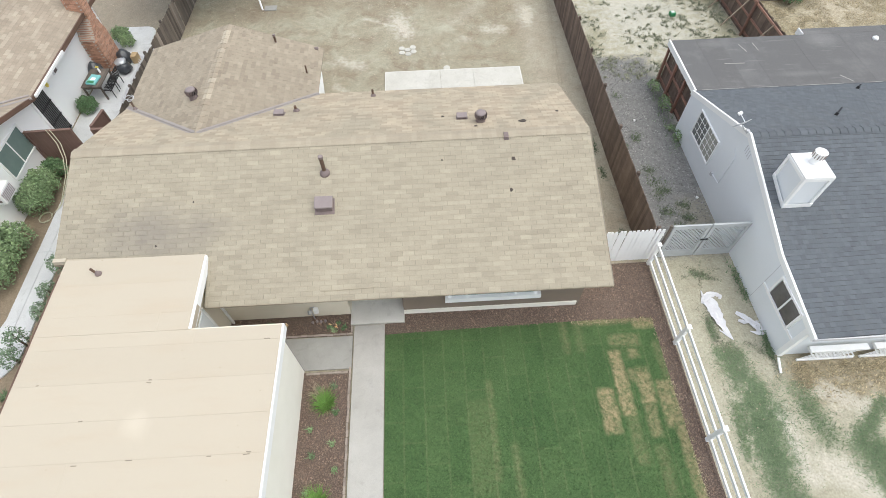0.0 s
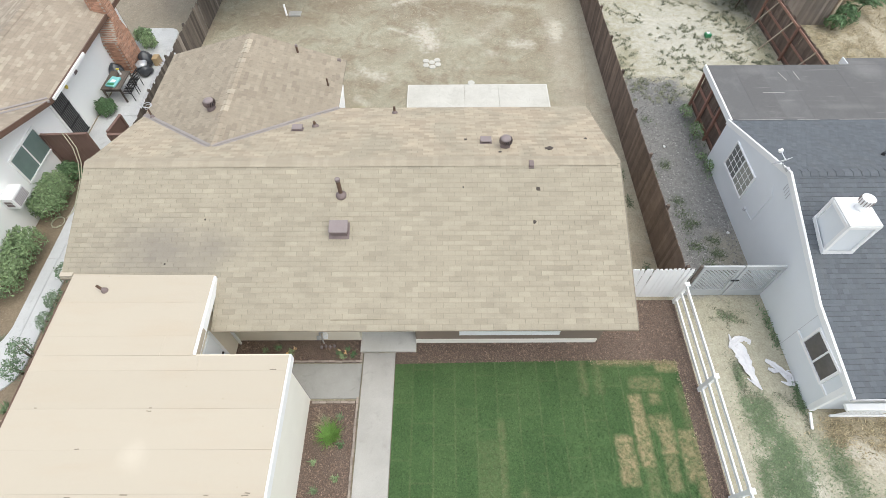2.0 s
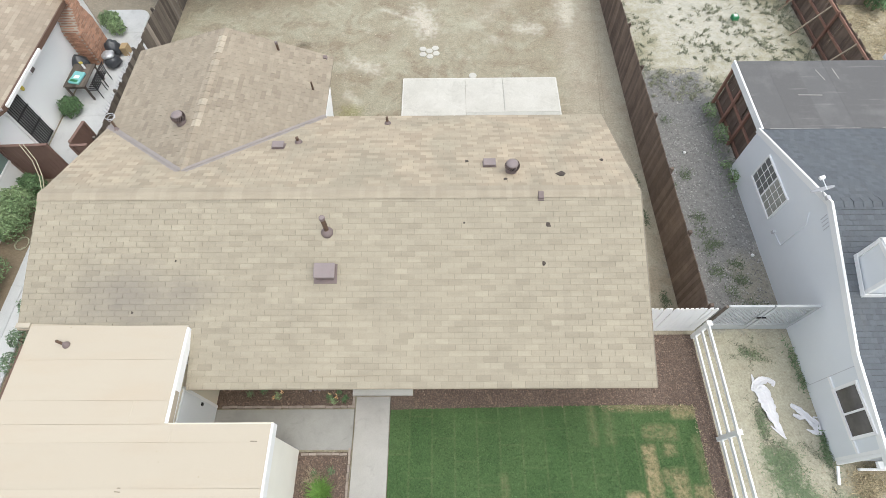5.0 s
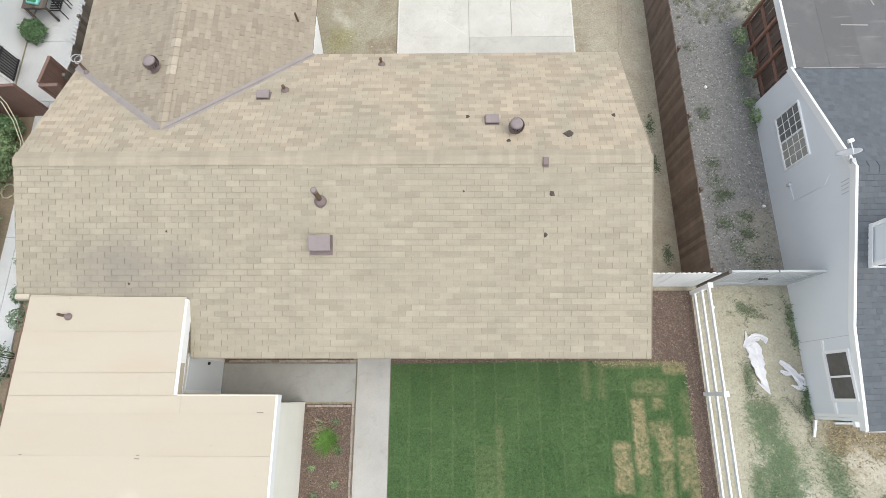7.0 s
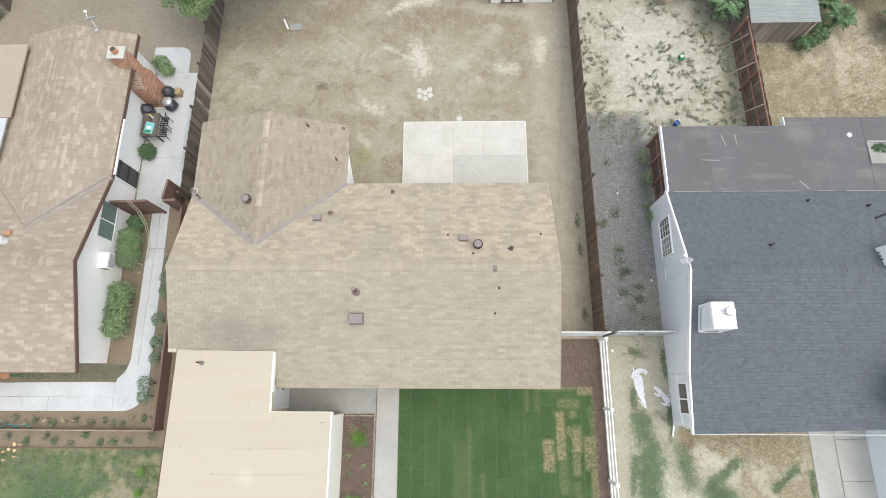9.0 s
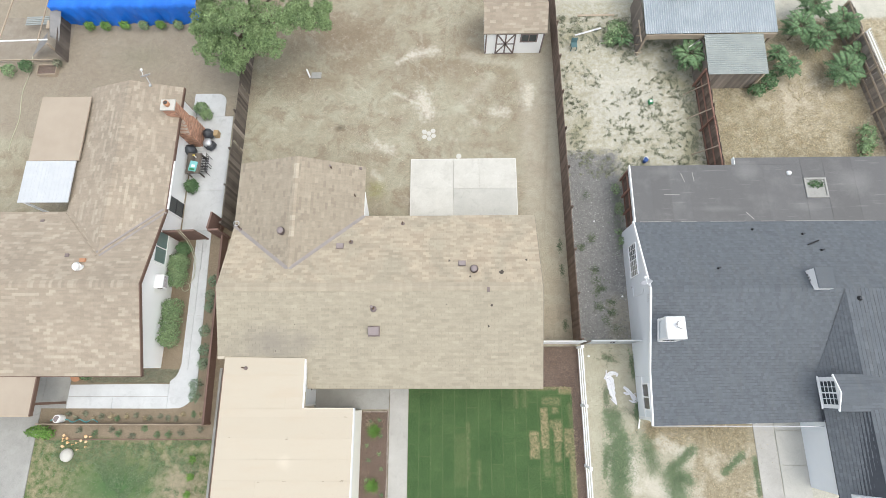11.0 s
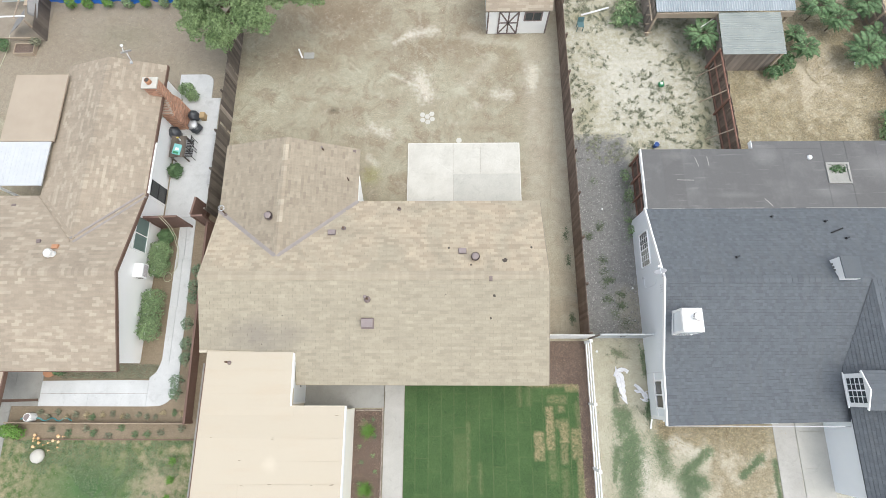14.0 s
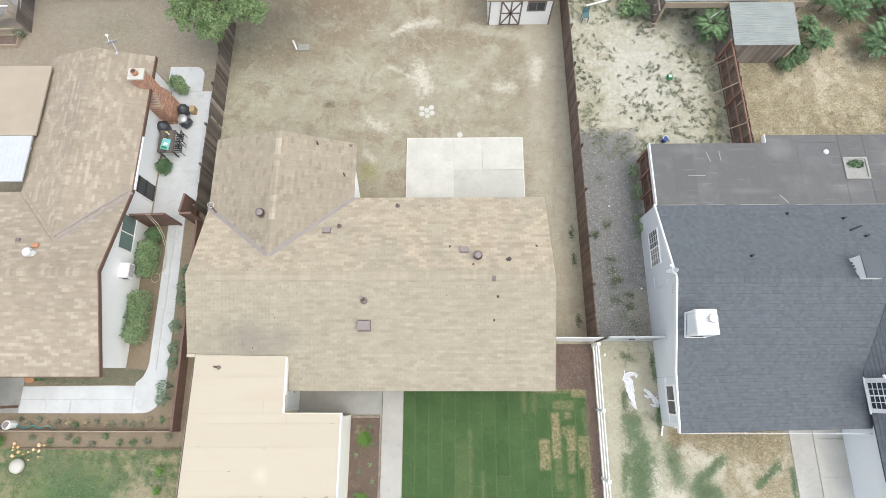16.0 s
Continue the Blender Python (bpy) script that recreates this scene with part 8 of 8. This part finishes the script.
bag(-14.0, 20.78, 0.05, 0.33, 0.85, M_BAG, "full black rubbish bag beside the chimney", 3)
bag(-13.12, 21.88, 0.05, 0.31, 0.7, M_BAG, "full black rubbish bag on the pad", 4)
bag(-12.97, 21.18, 0.05, 0.32, 0.55, M_BAG, "open black rubbish bag full of silver wrapping", 5)
bag(-13.02, 21.24, 0.46, 0.26, 0.2, M_STEEL, "crumpled silver wrapping in the open bag", 6, "wrapping")
solo("cardboard_box", box(-12.8, -12.55, 21.75, 22.1, 0.05, 0.42), M_CARD, "brown cardboard box beside the bags", "box", bevel=0.01)
sack = thing("fertiliser_sack", (-13.5, 19.62, 0.765), "aqua and green printed plastic sack on the table", "sack")
part("sack", slab([(-13.78, 19.36, 0.875), (-13.36, 19.28, 0.865), (-13.26, 19.86, 0.89), (-13.68, 19.96, 0.885)], 0.11), M_AQUA, sack, bevel=0.03)
part("print", slab([(-13.6, 19.55, 0.889), (-13.4, 19.52, 0.884), (-13.38, 19.66, 0.89), (-13.57, 19.7, 0.893)], 0.01), M_WHITE, sack, "white printed bar")
part("print", slab([(-13.7, 19.38, 0.882), (-13.4, 19.33, 0.877), (-13.39, 19.44, 0.88), (-13.68, 19.5, 0.886)], 0.012), M_GREENPL, sack, "green printed band")
bot = thing("spray_bottle", (-13.45, 20.2, 0.765), "yellow topped spray bottle on the table", "bottle")
part("bottle", tube([(-13.45, 20.2, 0.765), (-13.45, 20.2, 0.93), (-13.45, 20.2, 1.0)], [0.045, 0.04, 0.015], 10), M_WHITE, bot)
part("trigger", bar((-13.51, 20.2, 1.02), (-13.39, 20.2, 1.04), 0.05, 0.06), M_YELLOW, bot)

# cables slung over the fence panel, and a coil of wire on the roof corner
for k in range(2):
    d = 0.13 * k
    solo("cable", tube([(-13.42 + d, 15.6, 1.5), (-13.38 + d, 15.53, 1.74), (-13.34 + d, 15.46, 1.79), (-13.24 + d, 15.36, 1.74), (-12.95 + d, 15.03, 1.5), (-12.76 + d * 0.8, 14.6, 1.2), (-12.73 + d * 0.6, 14.1, 0.8), (-12.88 + d * 0.4, 13.53, 0.4), (-13.0 + d * 0.2, 13.25, 0.15), (-13.22, 12.95, 0.03)], 0.014, 6), M_HOSE, "pale cable slung over the brown fence panel", "cable", group="side yard cables")
coil = [(-9.64 + 0.13 * math.cos(a * 0.7) + 0.02 * math.sin(a), 15.44 + 0.13 * math.sin(a * 0.7), 3.02 + 0.05 * math.sin(a * 0.35)) for a in range(28)]
solo("wire_coil", tube(coil, 0.012, 5), M_STEEL, "loose coil of grey wire round the valley pipe", "wire")

# hedges and shrubs
for seed, ys in ((101, (13.05, 13.4, 13.75, 14.1)), (102, (9.85, 10.3, 10.75, 11.2, 11.6))):
    bush("hedge", [(-13.7 + 0.03 * (k % 2), y, 0.5, 0.52, 0.42, 0.6) for k, y in enumerate(ys)], 5600, 0.055, M_LEAF, "clipped grey-green hedge against the white wall", "hedge", seed)
bush("shrub", [(-13.58, 14.82, 0.42, 0.38, 0.36, 0.46)], 1300, 0.06, M_LEAF_DK, "dark green shrub beside the fence panel", "shrub", 103)
bush("shrub", [(-13.72, 18.58, 0.3, 0.36, 0.4, 0.38)], 1100, 0.07, M_LEAF_DK, "bright green shrub on the pad by the wall", "shrub", 104)
bush("shrub", [(-13.72, 23.5, 0.38, 0.42, 0.38, 0.42), (-13.4, 23.2, 0.28, 0.35, 0.32, 0.3)], 1300, 0.07, M_LEAF, "loose green shrub beside the chimney", "shrub", 105)
for i, (x, y, h) in enumerate(((-11.75, 12.2, 0.5), (-11.75, 11.6, 0.45), (-11.8, 10.3, 0.55), (-11.75, 9.3, 0.5), (-11.75, 8.6, 0.45), (-11.85, 7.55, 0.7), (-11.9, 7.0, 0.6), (-11.75, 13.0, 0.4))):
    bush("young_shrub", [(x, y, h, 0.27, 0.34, h * 0.7)], 380, 0.045, M_LEAF_PALE, "airy pale green shrub beside the low fence", "shrub", 110 + i, "path shrubs", 3)
r = random.Random(8)
for i in range(17):
    x = -18.6 + i * 0.43 + r.uniform(-0.1, 0.1)
    tuft("seedling", (x, 5.98 + r.uniform(-0.12, 0.12), 0), 60, 0.12, 0.17, r.choice((M_WEED, M_WEED, M_WEED_GREEN, M_STRAW)), "small bedding plant in the soil strip", 200 + i, width=0.02)
for i in range(10):
    x = -17.8 + i * 0.66 + r.uniform(-0.2, 0.2)
    tuft("seedling", (x, 5.2 + r.uniform(-0.2, 0.2), 0), 70, 0.16, 0.15, r.choice((M_WEED, M_WEED_GREEN)), "low plant before the garden rail", 230 + i, width=0.02)
for i, (x, y) in enumerate(((-11.9, 3.9), (-11.9, 3.1), (-11.95, 2.3), (-11.9, 1.4))):
    tuft("seedling", (x, y, 0), 90, 0.14, 0.22, M_LEAF_LIME, "fresh green plant at the lawn's edge", 250 + i, width=0.02)
bush("lime_bush", [(-19.9, 5.25, 0.35, 0.55, 0.3, 0.4), (-19.45, 5.15, 0.25, 0.35, 0.28, 0.3)], 900, 0.07, M_LEAF_LIME, "yellow-green bush at the drive's corner", "bush", 121)
def lf(r):
    x, y = r.uniform(-19.8, -11.1), r.uniform(0.2, 4.8)
    return (x, y, 0.0) if noise.noise((x * 0.6, y * 0.6, 9)) + 0.5 * noise.noise((x * 2.2, y * 2.2, 4)) > -0.02 else None
solo("weed_grass", blades(30000, lf, 0.07, 0.013, 130, 1.0, "weed_grass"), M_WEED_GREEN, "patchy green front lawn grass", "grass", "stuff")
solo("dry_grass", blades(2600, lambda r: (r.uniform(-19.8, -11.1), r.uniform(0.2, 4.8), 0.0), 0.05, 0.009, 131, 1.1, "dry_grass"), M_WEED, "dry blades in the patchy front lawn", "grass", "stuff")
solo("dry_grass", blades(5000, lambda r: (r.uniform(-18, -13.2), r.uniform(7.66, 8.35), 0.0), 0.07, 0.012, 132, 1.0, "dry_grass"), M_WEED, "dull grass along the white wall's foot", "grass", "stuff")
fr = random.Random(13)
for i in range(16):
    x, y = -18.9 + fr.uniform(0, 1.7), 4.6 + fr.uniform(-0.25, 0.55)
    solo("flower", tube([(x, y, 0.0), (x, y, 0.1), (x, y, 0.16), (x, y, 0.18)], [0.012, 0.02, fr.uniform(0.03, 0.085), 0.02], 7), M_PETAL, "orange and white flower heads in the front lawn", "flower", group="front flowers")
solo("garden_globe", tube([(-18.35, 4.1, -0.02), (-18.35, 4.1, 0.08), (-18.35, 4.1, 0.2), (-18.35, 4.1, 0.27), (-18.35, 4.1, 0.29)], [0.2, 0.33, 0.3, 0.15, 0.03], 20), M_CONC_WHITE, "round pale stone dome on the front lawn", "garden stone", smooth=True)
pot = thing("flower_pot", (-19.0, 5.85, 0), "white drum-shaped pot by the garden rail", "pot")
part("drum", tube([(-19.0, 5.85, 0), (-19.02, 5.86, 0.4)], 0.2, 16), M_WHITE, pot)
part("hollow", tube([(-19.02, 5.86, 0.38), (-19.02, 5.86, 0.405)], 0.16, 16), M_VENTTOP, pot)
solo("planter", tube([(-18.55, 8.0, 0), (-18.55, 8.0, 0.2)], [0.24, 0.3], 14), M_TERRA, "terracotta planter under the eave", "planter")
bush("shrub", [(-18.0, 8.05, 0.25, 0.35, 0.25, 0.28)], 500, 0.055, M_LEAF_DK, "small green shrub under the eave", "shrub", 122)
solo("teal_hose", tube([(-19.6 + 0.12 * k, 5.75 + 0.07 * math.sin(k * 1.1), 0.03 + 0.02 * (k % 2)) for k in range(22)], 0.03, 6), M_TEAL, "teal hose lying along the garden rail", "hose")
loop = [(-13.42 + 0.22 * math.cos(a * 0.7), 12.75 + 0.25 * math.sin(a * 0.7), 0.03 + 0.003 * a) for a in range(2, 18)]
solo("garden_hose", tube(loop, 0.018, 6), M_HOSE, "pale green garden hose coiled by the path", "hose")
solo("garden_hose", tube([(-25.2 + 0.1 * math.sin(k * 0.9), 27.6 - k * 0.5, 0.02) for k in range(14)], 0.02, 6), M_HOSE, "pale hose lying across the back lot", "hose")

# ---- behind the brown roofed house ----
tarp = thing("tarp_fence", (-19, 30.2, 0), "blue tarpaulin hung along a fence", "tarpaulin")
bm = bmesh.new()
rows = []
for i in range(60):
    x = -23.4 + i * 0.155
    rows.append([bm.verts.new((x, 29.85 + 0.1 * math.sin(i * 0.5) * (1 - j / 5) + 0.16 * noise.noise((i * 0.5, j * 0.6, 2.0)) + 0.06 * noise.noise((i * 1.3 + j, j * 1.5, 7.0)), 0.03 + j * 0.34)) for j in range(6)] + [bm.verts.new((x, 30.5 + 0.05 * math.sin(i * 1.7), 1.72))])
for a, b in zip(rows, rows[1:]):
    for j in range(6):
        bm.faces.new((a[j], b[j], b[j + 1], a[j + 1]))
part("tarpaulin", bm, M_TARP, tarp, smooth=True)
for x in (-23.4, -20.3, -17.2, -14.3):
    part("post", bar((x, 30.25, 0), (x, 30.25, 1.68), 0.09, 0.09), M_OLDWOOD, tarp)
for i, x in enumerate((-21.67, -20.64, -19.4, -18.2, -17.12, -15.98, -14.8)):
    bush("young_shrub", [(x, 29.52, 0.28, 0.3, 0.24, 0.38)], 420, 0.06, M_LEAF_LIME if i in (0, 1, 2, 4) else M_LEAF, "small green shrub planted before the tarpaulin", "shrub", 140 + i, "tarp shrubs", 3)

tree = thing("tree", (-10.6, 28.3, 0), "broad green shade tree with uneven crown", "tree")
bm = bmesh.new()
tube([(-10.6, 28.3, -0.05), (-10.55, 28.2, 1.2), (-10.5, 28.0, 2.4)], [0.26, 0.2, 0.16], 10, bm)
tr_r = random.Random(19)
blobs = [(-12.5, 25.4, 3.2, 0.75, 0.75, 0.6), (-11.2, 24.95, 3.2, 0.8, 0.6, 0.6), (-12.9, 26.4, 3.3, 0.7, 0.8, 0.7), (-11.9, 26.1, 3.3, 1.1, 1.0, 0.9), (-10.6, 25.4, 3.3, 1.0, 0.9, 0.85), (-9.4, 25.6, 3.5, 1.0, 0.9, 0.9), (-12.4, 27.3, 3.3, 1.1, 1.1, 1.0), (-10.8, 26.7, 4.3, 1.5, 1.4, 1.0), (-9.0, 26.9, 4.0, 1.2, 1.2, 0.9), (-7.5, 27.5, 3.5, 0.8, 0.75, 0.6), (-6.6, 27.8, 3.3, 0.65, 0.65, 0.5), (-12.0, 28.8, 4.2, 1.6, 1.4, 1.1), (-10.0, 28.8, 4.5, 1.6, 1.5, 1.1), (-8.2, 28.9, 4.0, 1.2, 1.1, 0.9), (-11.4, 24.9, 2.7, 0.55, 0.45, 0.45), (-7.7, 26.8, 3.9, 0.9, 0.8, 0.7), (-6.4, 26.6, 3.8, 0.65, 0.55, 0.45), (-8.9, 25.3, 3.6, 0.75, 0.65, 0.6)]
blobs = [(b[0] + 0.38, *b[1:]) for b in blobs]
for b in blobs:
    tube([(-10.5, 28.0, 2.2), ((-10.5 + b[0]) / 2, (28.0 + b[1]) / 2, (2.4 + b[2]) / 2 + 0.2), (b[0], b[1], b[2])], [0.1, 0.06, 0.025], 6, bm)
    for _ in range(3):
        e = (b[0] + tr_r.uniform(-0.7, 0.7) * b[3], b[1] + tr_r.uniform(-0.7, 0.7) * b[4], b[2] + tr_r.uniform(-0.3, 0.7) * b[5])
        tube([(b[0], b[1], b[2]), e], [0.022, 0.008], 4, bm)
part("trunk", bm, M_BARK, tree)
clumps = [(b[0], b[1], b[2], b[3] * 0.72, b[4] * 0.72, b[5] * 0.72) for b in blobs]
for b in blobs:
    for _ in range(9):
        d = Vector((tr_r.gauss(0, 1), tr_r.gauss(0, 1), tr_r.uniform(-0.1, 1.3))).normalized()
        q = tr_r.uniform(0.24, 0.42)
        clumps.append((b[0] + d.x * b[3] * 0.85, b[1] + d.y * b[4] * 0.85, b[2] + d.z * b[5] * 0.85, q, q, q * 0.7))
part("crown", scatter_leaves(clumps, 52000, 0.072, 150, 0.3), M_LEAF_TREE, tree)

pen = thing("wooden_pen", (-24.2, 28.6, 0), "rough wooden pen with a pale roof frame", "pen")
part("floor", box(-27.5, -22.9, 27.2, 30.5, -0.01, 0.02), M_PENDIRT, pen)
part("bench", box(-23.9, -23.2, 28.9, 29.5, 0.9, 0.96), M_PALEWOOD, pen)
part("beam", bar((-27.5, 27.5, 1.6), (-23.0, 27.6, 1.6), 0.06, 0.06), M_WHITE, pen)
part("beam", bar((-26.0, 27.4, 1.6), (-25.6, 30.5, 1.75), 0.06, 0.06), M_PALEWOOD, pen)
part("beam", bar((-23.6, 27.4, 1.6), (-23.4, 30.5, 1.75), 0.06, 0.06), M_PALEWOOD, pen)


def cloth(name, corners, sag, material, parent, label, n=10):
    """A four-cornered sheet that sags and creases between its corners."""
    a, b, c, d = [Vector(p) for p in corners]
    bm = bmesh.new()
    grid = []
    for i in range(n + 1):
        row = []
        for j in range(n + 1):
            u, v = i / n, j / n
            p = a.lerp(b, u).lerp(d.lerp(c, u), v)
            p.z += -sag * 16 * u * (1 - u) * v * (1 - v) + 0.05 * noise.noise((p.x * 2.2, p.y * 2.2, 4.0))
            row.append(bm.verts.new(p))
        grid.append(row)
    for i in range(n):
        for j in range(n):
            bm.faces.new((grid[i][j], grid[i + 1][j], grid[i + 1][j + 1], grid[i][j + 1]))
    g = bmesh.ops.extrude_face_region(bm, geom=bm.faces[:])
    bmesh.ops.translate(bm, vec=(0, 0, -0.008), verts=[v for v in g["geom"] if isinstance(v, bmesh.types.BMVert)])
    bmesh.ops.recalc_face_normals(bm, faces=bm.faces)
    return part(name, bm, material, parent, label, smooth=True)


cloth("shade_cloth", [(-24.9, 27.4, 0.3), (-23.1, 27.5, 1.5), (-23.2, 28.2, 1.5), (-24.6, 28.1, 0.5)], 0.1, M_CLOTH, pen, "grey shade cloth hanging from the beam")
cloth("shade_cloth", [(-23.4, 28.2, 1.1), (-22.9, 28.0, 0.9), (-22.85, 30.3, 1.4), (-23.5, 30.3, 1.5)], 0.05, M_CLOTH, pen, "grey shade cloth over the corner")
for k in range(5):
    part("bench_slat", bar((-25.6, 29.5 + k * 0.13, 0.6), (-23.9, 29.55 + k * 0.13, 0.6), 0.09, 0.03), M_CORRUGATED2, pen, "dull green bench slat")
sl_me = unit_box("slat", 0.16, 0.02, 1.1, M_OLDWOOD)
for k in range(17):
    piece("slat", sl_me, pen, pose(-22.85 - 0.02 * k, 27.2 + k * 0.17, 0, 0, 0, 90))
for x, y in ((-22.95, 27.3), (-22.95, 30.3), (-27.4, 27.3)):
    part("post", bar((x, y, 0), (x, y, 1.65), 0.09, 0.09), M_PALEWOOD, pen)
part("low_rail", bar((-27.5, 27.15, 0.3), (-23.2, 27.15, 0.3), 0.05, 0.08), M_PALEWOOD, pen)
plantr = thing("raised_planter", (-23.9, 26.5, 0), "raised wooden planter box with small plants", "planter")
for a in ((-24.5, -23.3, 26.15, 26.19), (-24.5, -23.3, 26.8, 26.84), (-24.5, -24.46, 26.19, 26.8), (-23.34, -23.3, 26.19, 26.8)):
    part("board", box(*a, 0, 0.25), M_PALEWOOD, plantr)
part("soil", box(-24.46, -23.34, 26.19, 26.8, 0, 0.2), M_MULCH, plantr)
bush("shrub", [(-25.2, 26.7, 0.3, 0.4, 0.4, 0.35)], 500, 0.07, M_LEAF_DK, "leafy green plant beside the pen", "shrub", 160)
bush("shrub", [(-26.2, 26.4, 0.3, 0.4, 0.4, 0.35)], 500, 0.07, M_LEAF, "leafy green plant beside the pen", "shrub", 161)
bush("shrub", [(-23.3, 26.9, 0.25, 0.3, 0.25, 0.25)], 300, 0.06, M_WEED, "dull small plant by the planter", "shrub", 162)
